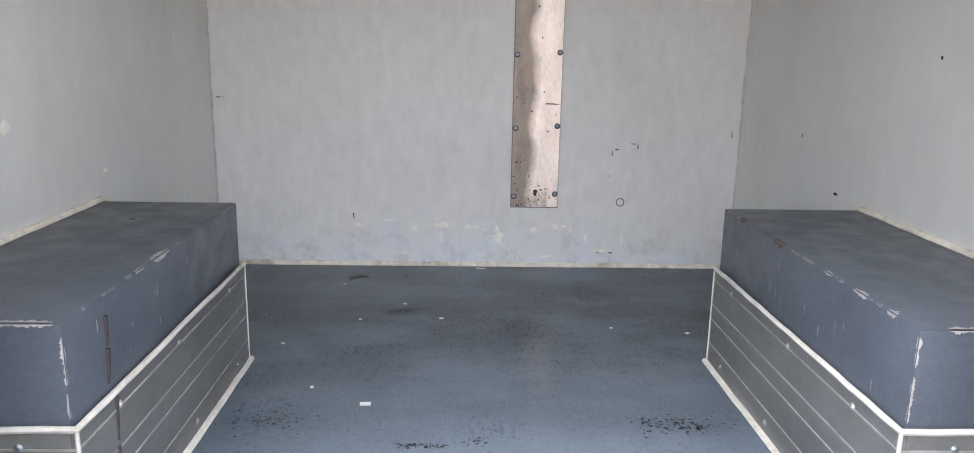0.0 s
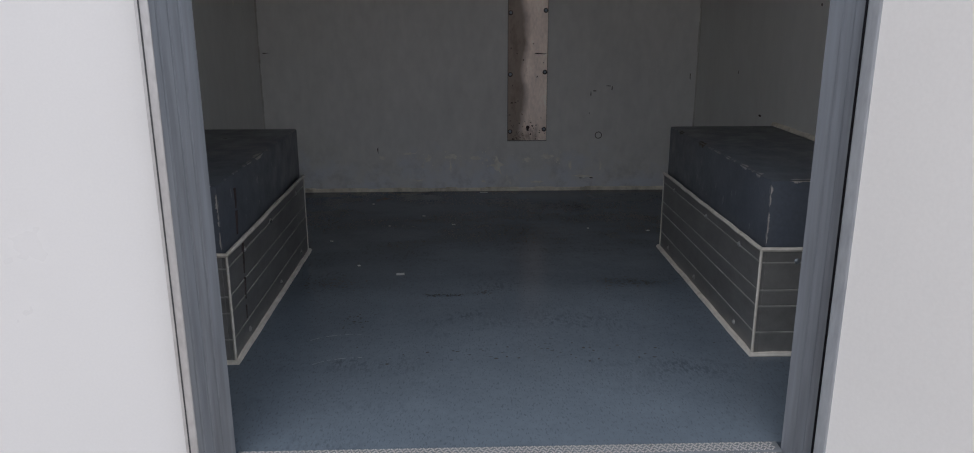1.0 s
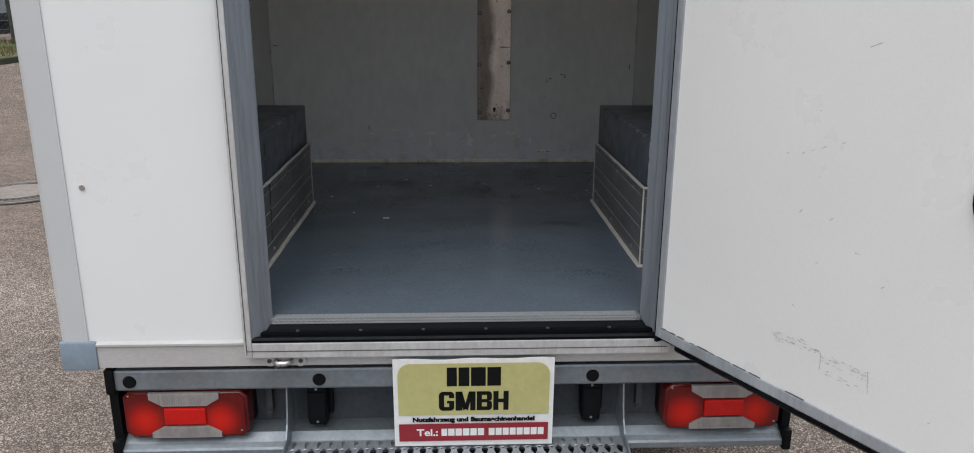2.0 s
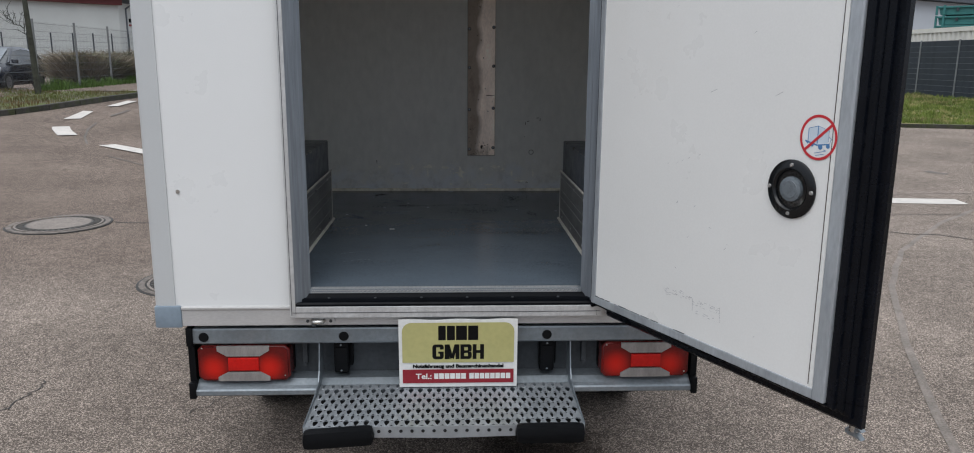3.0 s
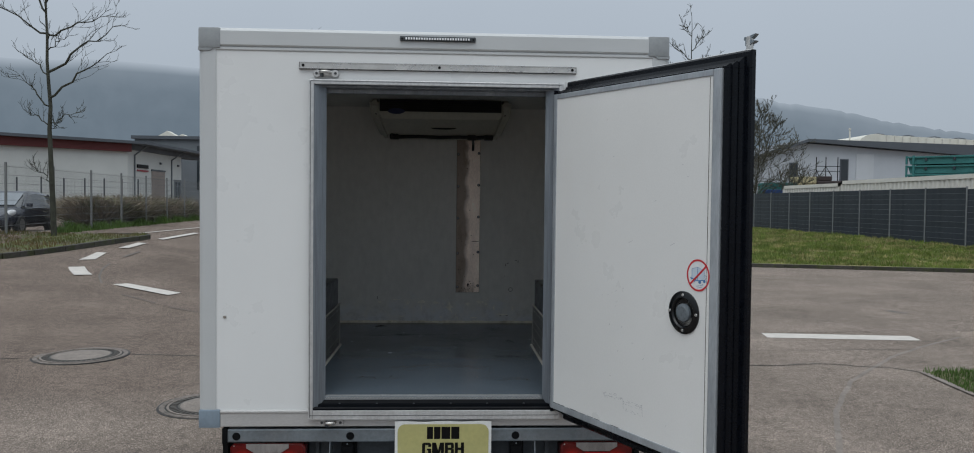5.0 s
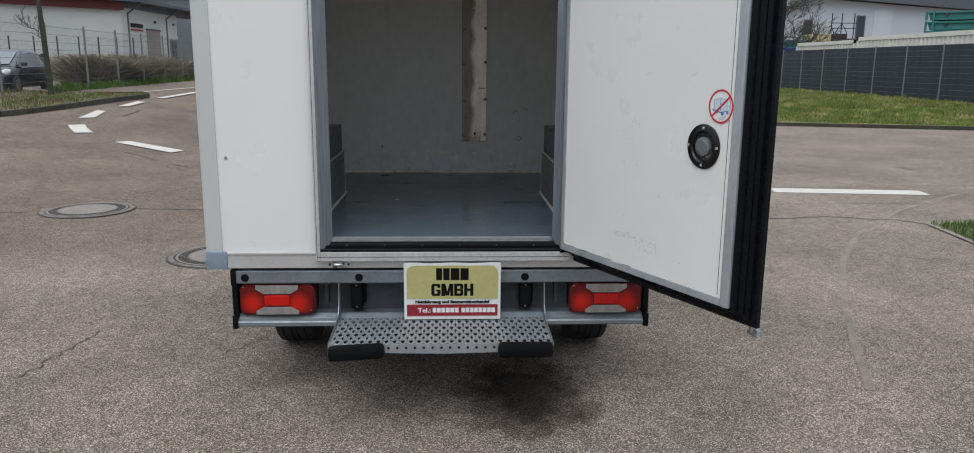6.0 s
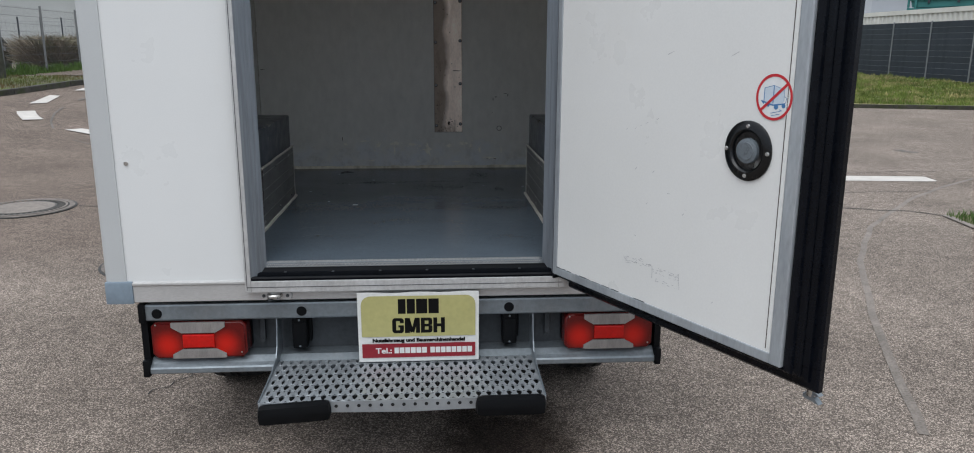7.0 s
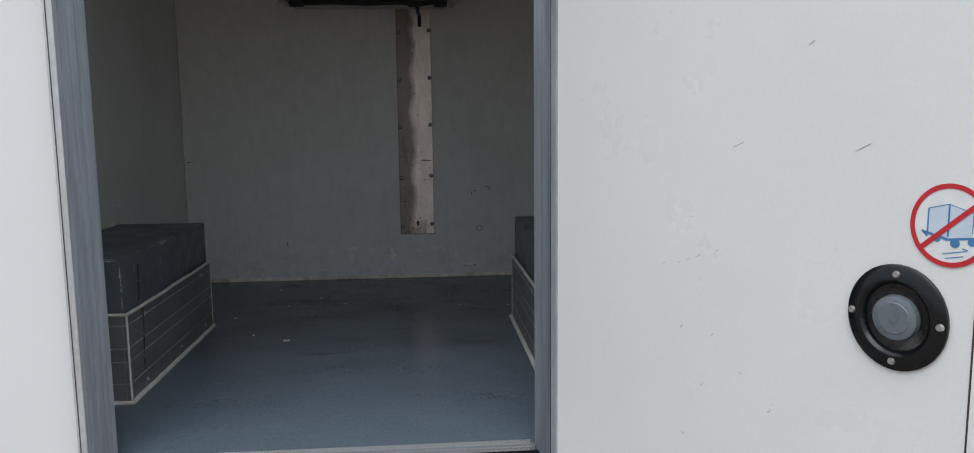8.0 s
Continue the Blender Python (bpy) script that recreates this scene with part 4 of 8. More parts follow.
def build_wheel_box(s):
    """s = -1 or 1: a painted plywood wheel box with ribbed aluminium kick planks on its two faces."""
    wall = IL if s < 0 else IR
    xi, y0, y1, zt, zm = 0.625 * s, 0.425, 1.310, 1.209, 1.050
    b = B()
    xa, xb = sorted((xi, wall))
    box(b, xa, xb, y0, y1, FLOOR_Z, zt, 0.007)
    body = part("wheel_box", b, WBOX, truck, "dark blue-grey painted wheel box with chipped edges", True)
    t = 0.011
    # planks on the long face, each with rounded edges and joints between
    heights = [(0.790, 0.8415), (0.8445, 0.9075), (0.9105, 0.9475), (0.9505, 1.0155), (1.0185, 1.047)]
    for z0, z1 in heights:
        b = B(); box(b, *sorted((xi - s * t, xi)), y0 - t + 0.001, y1, z0, z1, 0.002)
        part("kick_plank", b, PLANK, body)
        b = B(); box(b, *sorted((xi, wall)), y0 - t, y0, z0, z1, 0.002)
        part("kick_plank", b, PLANK, body)
    for z in (0.843, 0.909, 0.949, 1.017):
        b = B(); box(b, *sorted((xi - s * (t + 0.0012), xi)), y0 - t - 0.0012, y1, z - 0.0016, z + 0.0016, 0.0006)
        part("joint_rib", b, RIB, body, "paler rib between planks")
        b = B(); box(b, *sorted((xi, wall)), y0 - t - 0.0012, y0, z - 0.0016, z + 0.0016, 0.0006)
        part("joint_rib", b, RIB, body, "paler rib between planks")
    # sealant lines over and under the planks and down the corners
    rng = random.Random(5 + s)
    def bead(line, w):
        bm = B()
        pts = []
        for a, c in zip(line, line[1:]):
            a, c = Vector(a), Vector(c)
            k = max(2, int((c - a).length / 0.05))
            pts += [a + (c - a) * i / k + Vector((0, 0, rng.uniform(-0.0015, 0.0015))) for i in range(k)]
        pts.append(Vector(line[-1]))
        tube(bm, pts, w, 6)
        return bm
    xo = xi - s * (t + 0.001)
    part("sealant_bead", bead([(wall - s * -0.004, y0 - t, zm - 0.001), (xo, y0 - t, zm - 0.001), (xo, y1, zm - 0.001)], 0.0055), SEALANT, body, "white sealant bead", True)
    part("sealant_bead", bead([(wall - s * -0.004, y0 - t - 0.003, FLOOR_Z + 0.003), (xo - s * 0.004, y0 - t - 0.005, FLOOR_Z + 0.002), (xo - s * 0.005, y1, FLOOR_Z + 0.002)], 0.008), SEALANT, body, "white sealant bead", True)
    part("sealant_bead", bead([(xo, y0 - t, FLOOR_Z), (xo, y0 - t, zm)], 0.0035), SEALANT, body, "white sealant bead", True)
    part("sealant_bead", bead([(xo, y1 - 0.002, FLOOR_Z), (xo, y1 - 0.002, zm)], 0.002), SEALANT, body, "white sealant bead", True)
    part("sealant_bead", bead([(wall + -s * 0.004, y0, zt + 0.003), (wall - s * 0.004, y1, zt + 0.003)], 0.010), SEAL_OLD, body, "aged cream sealant along the wall", True)
    # screws
    for y, z in ((0.56, 1.02), (0.83, 1.02), (1.17, 1.02), (0.55, 0.815), (0.9, 0.815), (1.2, 0.815)):
        b = B(); cyl(b, (xi - s * t, y, z), 0.0075, -s * 0.004, "x", 12, 0.004)
        part("screw", b, CHROME, body)
    for x, z in ((0.70, 1.02), (0.90, 1.02), (0.75, 0.83)):
        b = B(); cyl(b, (x * s, y0 - t - 0.004, z), 0.004, 0.004, "y", 12, 0.0075)
        part("screw", b, STEEL, body)
    # chipped edges: small ragged flakes along the top and the standing edge
    def flake(bm, place, l, w, n=14):
        """A jagged flake that hugs an edge: place(u, v) gives the point u along and v away from it."""
        pts = []
        for k in range(n + 1):
            pts.append(place(l * (k / n - 0.5) + rng.uniform(-0.3, 0.3) * l / n, w * math.sin(math.pi * k / n) ** 0.6 * rng.uniform(0.25, 1.0)))
        base = [place(l * (k / n - 0.5), 0.0) for k in range(n + 1)]
        for k in range(n):
            bm.faces.new([bm.verts.new(p) for p in (base[k], base[k + 1], pts[k + 1], pts[k])])
    b = B()
    brown = B()
    spots = [(y0 + 0.02 + (y1 - y0 - 0.04) * rng.random(), rng.uniform(0.006, 0.03), rng.uniform(0.0015, 0.004), b) for _ in range(22)]
    spots += [(0.80, 0.085, 0.013, b), (0.70, 0.04, 0.006, b)] if s < 0 else [(0.95, 0.06, 0.017, brown), (1.17, 0.045, 0.010, brown), (0.60, 0.05, 0.010, b), (0.50, 0.03, 0.012, b), (0.72, 0.04, 0.006, b)]
    for i, (y, l, w, bm) in enumerate(spots):
        off = 0.0008 + 0.00005 * i
        flake(bm, lambda u, v: (xi + s * v, y + u, zt + off), l, w)
        flake(bm, lambda u, v: (xi - s * off, y + u, zt - v * 0.8), l, w)
    for i in range(15):
        z = rng.uniform(zm + 0.01, zt - 0.012)
        off = 0.0008 + 0.00006 * i
        l, w = rng.uniform(0.004, 0.030), rng.uniform(0.0015, 0.0065)
        flake(b, lambda u, v: (xi + s * v, y0 - off, z + u), l, w)
        if i % 2:
            flake(b, lambda u, v: (xi - s * off, y0 + v * 0.5, z + u), l, w)
    for i in range(16):
        x = xi + s * rng.uniform(0.005, 0.3)
        off = 0.0020 + 0.00006 * i
        l, w = rng.uniform(0.01, 0.06), rng.uniform(0.003, 0.009)
        flake(b, lambda u, v: (x + u, y0 - off, zt - v), l, w)
        flake(b, lambda u, v: (x + u, y0 + v * 2, zt + off), l, w)
    for i in range(10):
        y, z = rng.uniform(y0 + 0.05, y1 - 0.3), rng.uniform(zm + 0.02, zt - 0.03)
        flake(b, lambda u, v: (xi - s * 0.0009, y + v, z + u), rng.uniform(0.01, 0.035), rng.uniform(0.0015, 0.004), 6)
    tagged(part("paint_wear", b, CHIP, body, "pale chips along worn edges"), kind="stuff")
    if s > 0:
        tagged(part("bare_wood_wear", brown, BROWN_CHIP, body, "brown knocked-out chips in the edge"), kind="stuff")
    else:
        brown.free()
    if s < 0:
        b = B()
        for line, w in (([(0.0006, 0.556, 1.175), (0.0006, 0.557, 1.14), (0.0006, 0.555, 1.125)], 0.0045), ([(0.0006, 0.554, 1.12), (0.0006, 0.552, 1.09), (0.0006, 0.549, 1.062)], 0.0050), ([(0.0115, 0.547, 1.04), (0.0115, 0.544, 1.0), (0.0115, 0.541, 0.965)], 0.0040), ([(0.0115, 0.540, 0.955), (0.0115, 0.536, 0.90)], 0.0035), ([(0.0115, 0.535, 0.885), (0.0115, 0.532, 0.85)], 0.0025)):
            tube(b, [(xi + dx, y, z) for dx, y, z in line], w, 6, w * 0.5)
        part("rust_run", b, BROWN_RUN, body, "dark brown run down the side")
    return body


build_wheel_box(-1)
build_wheel_box(1)


def build_evaporator():
    def taper(bm):
        for v in bm.verts:
            if v.co.z < 2.315:
                v.co.x = 0.01 + (v.co.x - 0.01) * (1 - 0.13 * min(1, (2.315 - v.co.z) / 0.15))
    b = B()
    # housing: slanted underside
    prof = [(1.76, CEIL_Z), (1.74, 2.385), (1.742, 2.305), (1.752, 2.268), (1.93, 2.178), (1.97, 2.160), (2.12, 2.158), (2.14, 2.20), (2.14, CEIL_Z)]
    prism(b, prof, -0.41, 0.43)
    taper(b)
    ev = part("evaporator_unit", b, CREAM, truck, "cream plastic cooling evaporator under the ceiling")
    for s, x in ((-1, -0.41), (1, 0.43)):
        b = B()
        pts = [(1.77, CEIL_Z), (1.75, 2.38), (1.755, 2.29), (1.80, 2.235), (1.95, 2.165), (2.13, 2.165), (2.13, CEIL_Z)]
        lo, hi = sorted((x, x + s * 0.070))
        prism(b, pts, lo, hi)
        bmesh.ops.bevel(b, geom=b.edges[:], offset=0.020, segments=3, affect="EDGES")
        taper(b)
        part("end_cap", b, CREAM, ev, "", True)
        for z, y in ((2.30, 1.752), (2.22, 1.85)):
            b = B(); cyl(b, (x + s * 0.03, y - 0.004, z), 0.005, 0.006, "y", 10); taper(b)
            part("screw", b, DARK, ev)
    b = B(); box(b, -0.408, 0.428, 1.733, 1.745, 2.318, 2.398, 0.002)
    for i in range(5):
        box(b, -0.405, 0.425, 1.728, 1.735, 2.325 + i * 0.015, 2.330 + i * 0.015)
    part("air_intake", b, DARK, ev, "black intake grille")
    b = B()
    n = 24
    m = Matrix.Translation((-0.293, 1.7400, 2.318)) @ Matrix.Rotation(radians(0), 4, "X")
    b.faces.new([b.verts.new(m @ Vector((0.058 * math.cos(2 * math.pi * i / n), -0.016, 0.020 * math.sin(2 * math.pi * i / n)))) for i in range(n)])
    part("badge", b, LOGO_BLUE, ev, "plain dark blue oval badge")
    b = B()
    m = Matrix.Translation((0.03, 1.852, 2.2165)) @ Matrix.Rotation(radians(-63), 4, "X")
    b.faces.new([b.verts.new(m @ Vector((0.092 * math.cos(2 * math.pi * i / n), -0.004, 0.034 * math.sin(2 * math.pi * i / n)))) for i in range(n)])
    part("grip_slot", b, DARK, ev)
    b = B(); tube(b, [(-0.34, 1.90, 2.170), (-0.28, 1.93, 2.160), (-0.15, 1.94, 2.166), (0.0, 1.94, 2.160), (0.15, 1.94, 2.166), (0.26, 1.93, 2.158), (0.36, 1.91, 2.166)], 0.013, 8)
    for x in (-0.32, 0.23, 0.35):
        box(b, x - 0.032, x + 0.032, 1.90, 1.955, 2.142, 2.178, 0.008)
    part("drain_pipe", b, PIPE, ev, "black drain hose under the unit")
    b = B(); tube(b, [(0.24, 1.94, 2.145), (0.245, 2.06, 2.13), (0.25, 2.17, 2.14), (0.25, BACK_Y - 0.008, 2.09)], 0.009, 8)
    part("drain_tail", b, PIPE, ev)


build_evaporator()


def build_rear_fittings():
    # drip strip and marker lamp over the doorway, latch keepers top and bottom
    b = B(); box(b, -0.622, 0.657, -0.010, 0.0, 2.304, 2.332, 0.002); box(b, -0.622, 0.657, -0.016, -0.008, 2.304, 2.309)
    box(b, -0.622, 0.657, -0.0125, -0.008, 2.329, 2.332)
    drip = part("drip_strip", b, STAINLESS, truck, "stainless strip over the doorway")
    b = B(); box(b, -0.6245, 0.6595, -0.0050, -0.0004, 2.3015, 2.3345)
    part("dirt_line", b, GASKET, drip, "dark dirty sealant round the strip")
    for x in (-0.605, 0.02, 0.64):
        b = B(); cyl(b, (x, -0.0125, 2.319), 0.0065, 0.003, "y", 12)
        part("screw", b, INK, drip)
    b = B(); box(b, -0.163, 0.187, -0.022, -0.009, 2.438, 2.460, 0.004)
    lamp = part("high_brake_lamp", b, STEEL_DULL_SHADED, truck, "slim clear brake lamp bar on the top rail")
    b = B(); box(b, -0.140, 0.164, -0.024, -0.021, 2.4405, 2.4545, 0.001)
    part("lamp_lens", b, STEEL_DULL_SHADED, lamp, "dark backing of the lens")
    b = B()
    for i in range(25):
        box(b, -0.137 + i * 0.012, -0.1295 + i * 0.012, -0.0275, -0.0235, 2.443, 2.4525, 0.001)
    tagged(part("lens_ribbing", b, LED, lamp, "row of white lens cells"), kind="stuff")
    for x in (-0.152, 0.176):
        b = B(); cyl(b, (x, -0.0235, 2.447), 0.005, 0.002, "y", 10)
        part("screw", b, INK, lamp)
    for x0, z0 in ((-0.50, 2.283), (-0.47, 0.664)):
        # two round-eared feet, a bridge, and a bowed loop for the claw
        b = B()
        for dx in (-0.041, 0.041):
            cyl(b, (x0 + dx, -0.006, z0), 0.0185, -0.009, "y", 20, 0.0165)
        box(b, x0 - 0.036, x0 + 0.036, -0.014, -0.006, z0 - 0.011, z0 + 0.011, 0.003)
        k = part("latch_keeper", b, ALU, truck, "stainless bar-lock keeper", True)
        b = B(); tube(b, [(x0 - 0.024, -0.010, z0 + 0.002), (x0 - 0.023, -0.030, z0 + 0.003), (x0 - 0.014, -0.042, z0 + 0.004), (x0 + 0.006, -0.043, z0 + 0.004), (x0 + 0.017, -0.032, z0 + 0.003), (x0 + 0.019, -0.010, z0 + 0.002)], 0.0075, 10)
        part("loop", b, STAINLESS, k, "bowed loop", True)
        b = B(); box(b, x0 - 0.026, x0 - 0.010, -0.034, -0.012, z0 - 0.016, z0 + 0.002, 0.003)
        part("stop", b, STEEL_DULL_SHADED, k)
        for dx in (-0.043, 0.043):
            b = B(); cyl(b, (x0 + dx, -0.018, z0), 0.0060, 0.004, "y", 12)
            part("screw", b, GASKET, k)
    # small plug in the white panel
    b = B(); cyl(b, (-0.962, -0.004, 1.155), 0.007, 0.005, "y", 14)
    part("hole_plug", b, STAINLESS, truck)


build_rear_fittings()


# ---------------------------------------------------------------- rear door, swung wide open
HX, HY = 0.555, -0.062
DD = Vector((0.485, -0.8745, 0)).normalized()            # along the door, away from the hinge
DN = Vector((DD.y, -DD.x, 0))                            # out of its inner face
DOOR = Matrix(((DD.x, -DN.x, 0, HX), (DD.y, -DN.y, 0, HY), (-0.016, 0, 1, 0), (0, 0, 0, 1)))  # local x along, sagging a little, local y into the leaf


def build_door():
    u0, u1, z0, z1 = -0.004, 0.980, 0.746, 2.197          # inner leaf
    T = 0.095
    b = B(); box(b, u0 + 0.004, u1 - 0.004, 0.004, T - 0.018, z0 + 0.004, z1 - 0.004, 0, DOOR)
    leaf = part("rear_door", b, DOOR_IN, truck, "white insulated rear door with black stepped seals, open")
    b = B(); box(b, u0 + 0.018, u1 - 0.034, -0.002, 0.006, z0 + 0.026, z1 - 0.019, 0.002, DOOR)
    part("inner_panel", b, DOOR_IN, leaf, "off-white inner panel, scuffed")
    # grey frame profile round the panel
    b = B()
    w = 0.034
    def frame_bar(a0, a1, c0, c1):
        box(b, a0, a1, -0.006, 0.012, c0, c1, 0.003, DOOR)
    frame_bar(u0, u0 + 0.022, z0, z1)
    frame_bar(u1 - w - 0.002, u1, z0, z1)
    frame_bar(u0 + 0.022, u1 - w - 0.002, z1 - 0.023, z1)
    frame_bar(u0 + 0.022, u1 - w - 0.002, z0, z0 + 0.029)
    part("panel_frame", b, DOORFRAME, leaf, "grey aluminium frame strip")
    b = B(); box(b, u1 - w - 0.016, u1 - w - 0.004, -0.0035, 0.0, z0 + w + 0.004, z1 - 0.026, 0, DOOR)
    part("panel_edge_strip", b, SIGN_WHITE, leaf, "white edge strip of the panel")
    b = B(); box(b, u1 - w - 0.019, u1 - w - 0.016, -0.0032, 0.0, z0 + w + 0.004, z1 - 0.026, 0, DOOR)
    part("panel_joint", b, RUST, leaf, "thin dark joint")
    rj = random.Random(44)
    b = B()
    u = u0 + 0.012
    while u < 0.46:
        l = rj.uniform(0.008, 0.05)
        if rj.random() < 0.75:
            h = rj.uniform(0.0004, 0.0020)
            box(b, u, u + l, -0.0050, -0.001, z0 + 0.0285, z0 + 0.029 + h, 0, DOOR)
        u += l + rj.uniform(0, 0.012)
    tagged(part("panel_sealant", b, STEEL_DULL_SHADED, leaf, "ragged dark sealant joint"), kind="stuff")
    # outer skin, wider than the leaf, and stepped rubber seals up to it
    e = 0.062
    b = B(); box(b, u0 - 0.03, u1 + e, T - 0.016, T, z0 - e * 1.05, z1 + e + 0.006, 0.003, DOOR)
    part("outer_skin", b, WHITE, leaf, "white outer skin")
    prof = [(0.0, 0.008), (0.006, 0.004), (0.010, 0.014), (0.016, 0.018), (0.016, 0.030), (0.010, 0.034), (0.024, 0.042), (0.026, 0.052), (0.020, 0.056), (0.040, 0.064), (0.042, 0.072), (0.058, 0.072), (e + 0.003, 0.078), (e + 0.003, T + 0.002), (0.0, T - 0.02)]
    b = B()
    prism(b, [(u1 + p, q) for p, q in prof], z0 - 0.002, z1 + 0.002, "z", DOOR)
    part("edge_seal", b, RUBBER, leaf, "black stepped rubber seal")
    b = B()
    prism(b, [(q, z1 + p) for p, q in prof], u0, u1 + 0.002, "x", DOOR)
    part("edge_seal", b, RUBBER, leaf, "black stepped rubber seal")
    b = B()
    prism(b, [(q, z0 - p * 1.05) for p, q in prof], u0, u1 + 0.002, "x", DOOR)
    part("edge_seal", b, RUBBER, leaf, "black stepped rubber seal")
    # mitred ends of the seals at the free corners
    for zc, s in ((z1, 1), (z0, -1.05)):
        b = B()
        for (p0, q0), (p1, q1) in zip(prof[:13], prof[1:14]):
            vs = [DOOR @ Vector(v) for v in ((u1, q0, zc + s * p0), (u1 + p0, q0, zc + s * p0), (u1 + p1, q1, zc + s * p1), (u1, q1, zc + s * p1))]
            b.faces.new([b.verts.new(v) for v in vs])
            vs = [DOOR @ Vector(v) for v in ((u1 + p0, q0, zc), (u1 + p0, q0, zc + s * p0), (u1 + p1, q1, zc + s * p1), (u1 + p1, q1, zc))]
            b.faces.new([b.verts.new(v) for v in vs])
        part("seal_corner", b, RUBBER, leaf)
    b = B(); prism(b, [(u0 - 0.013, 0.008), (u0 - 0.008, 0.0), (u0, 0.002), (u0, 0.05), (u0 - 0.013, 0.03)], z0 - 0.02, z1 + 0.02, "z", DOOR)
    part("edge_seal", b, RUBBER, leaf, "black hinge-side seal")
    # lock bar with claw ends beyond the free edge
    b = B(); cyl(b, (u1 + 0.02, T + 0.022, z0 - 0.10), 0.013, z1 - z0 + 0.22, "z", 12, None, DOOR)
    part("lock_bar", b, STAINLESS, leaf, "galvanised lock bar on the outer face")
    for zc, s in ((z1 + 0.105, 1), (z0 - 0.095, -1)):
        b = B()
        # a collar on the bar and two forked prongs
        c = 0.82
        box(b, u1 + 0.006, u1 + 0.032, T + 0.012, T + 0.034, zc - 0.018, zc + 0.005, 0.004, DOOR)
        for prong in (((0.0, 0.004), (0.020, -0.001), (0.046, 0.012), (0.062, 0.026), (0.048, 0.024), (0.022, 0.018), (0.002, 0.018)), ((0.020, -0.016), (0.050, -0.012), (0.062, -0.004), (0.046, -0.002), (0.020, -0.004))):
            prism(b, [(u1 + c * p, zc + s * c * q) for p, q in prong], T + 0.013, T + 0.033, "y", DOOR)
        part("lock_claw", b, STEEL, leaf, "cast claw of the lock bar")
    for zc in (0.95, 1.45, 1.95):
        b = B(); box(b, u0 - 0.075, u0 + 0.10, T, T + 0.012, zc - 0.025, zc + 0.025, 0.003, DOOR)
        cyl(b, (u0 - 0.06, T - 0.005, zc - 0.035), 0.013, 0.07, "z", 12, None, DOOR)
        part("hinge", b, STAINLESS, leaf)
    # emergency release: black flange, recess, knob and four screws
    vu, vz = 0.821, 1.306
    b = B()
    n = 36
    rings = []
    for r, q in ((0.078, 0.0), (0.078, -0.005), (0.074, -0.008), (0.056, -0.010), (0.051, -0.006), (0.049, 0.0)):
        rings.append([b.verts.new(DOOR @ Vector((vu + 0.965 * r * math.cos(2 * math.pi * i / n), q - 0.002, vz + r * 1.03 * math.sin(2 * math.pi * i / n)))) for i in range(n)])
    for p, q in zip(rings, rings[1:]):
        for i in range(n):
            b.faces.new((p[i], p[(i + 1) % n], q[(i + 1) % n], q[i]))
    b.faces.new(rings[-1])
    part("release_flange", b, GLOSS_BLACK, leaf, "round black flange of the emergency release", True)
    b = B(); cyl(b, (vu, -0.001, vz), 0.035, -0.010, "y", 36, 0.033, DOOR); cyl(b, (vu, -0.011, vz), 0.032, -0.001, "y", 36, 0.030, DOOR); cyl(b, (vu, -0.012, vz), 0.024, -0.0012, "y", 32, 0.023, DOOR); cyl(b, (vu, -0.0132, vz), 0.007, -0.001, "y", 12, None, DOOR)
    part("release_knob", b, KNOB, leaf, "grey release push knob", True)
    for a in (0, 90, 180, 270):
        b = B(); cyl(b, (vu + 0.066 * math.cos(radians(a)), -0.010, vz + 0.066 * math.sin(radians(a))), 0.0062, -0.004, "y", 12, 0.0045, DOOR)
        part("screw", b, CHROME, leaf)
    # prohibition sticker: white disc, red ring and bar, small blue trailer drawing
    su, sz, sr = 0.888, 1.452, 0.058
    def disc(r0, r1, q, n=48):
        bm = B()
        for i in range(n):
            a0, a1 = 2 * math.pi * i / n, 2 * math.pi * (i + 1) / n
            pts = [(r0, a0), (r1, a0), (r1, a1), (r0, a1)] if r0 else [(0, 0), (r1, a0), (r1, a1)]
            bm.faces.new([bm.verts.new(DOOR @ Vector((su + 0.965 * r * math.cos(a), q, sz + 1.035 * r * math.sin(a)))) for r, a in pts])
        bmesh.ops.remove_doubles(bm, verts=bm.verts, dist=1e-5)
        return bm
    part("warning_sticker", disc(0, sr, -0.0032), STICK_WHITE, leaf, "round red-ringed prohibition sticker with a blue trailer")
    part("sticker_ring", disc(sr * 0.865, sr * 0.985, -0.0040), STICK_RED, leaf)
    b = B(); box(b, -sr * 0.92, sr * 0.92, -0.0046, -0.0040, -0.0035, 0.0035, 0, DOOR @ Matrix.Translation((su, 0, sz)) @ Matrix.Rotation(radians(-43), 4, "Y"))
    part("sticker_bar", b, STICK_RED, leaf)
    b = B()
    m = DOOR @ Matrix.Translation((su, 0, sz))
    def line(p, q, w):
        # a thin stroke from p to q on the sticker
        d = Vector((q[0] - p[0], q[1] - p[1])).normalized() * w / 2
        b.faces.new([b.verts.new(m @ Vector((x, -0.0037, z))) for x, z in ((p[0] - d.y, p[1] + d.x), (p[0] + d.y, p[1] - d.x), (q[0] + d.y, q[1] - d.x), (q[0] - d.y, q[1] + d.x))])
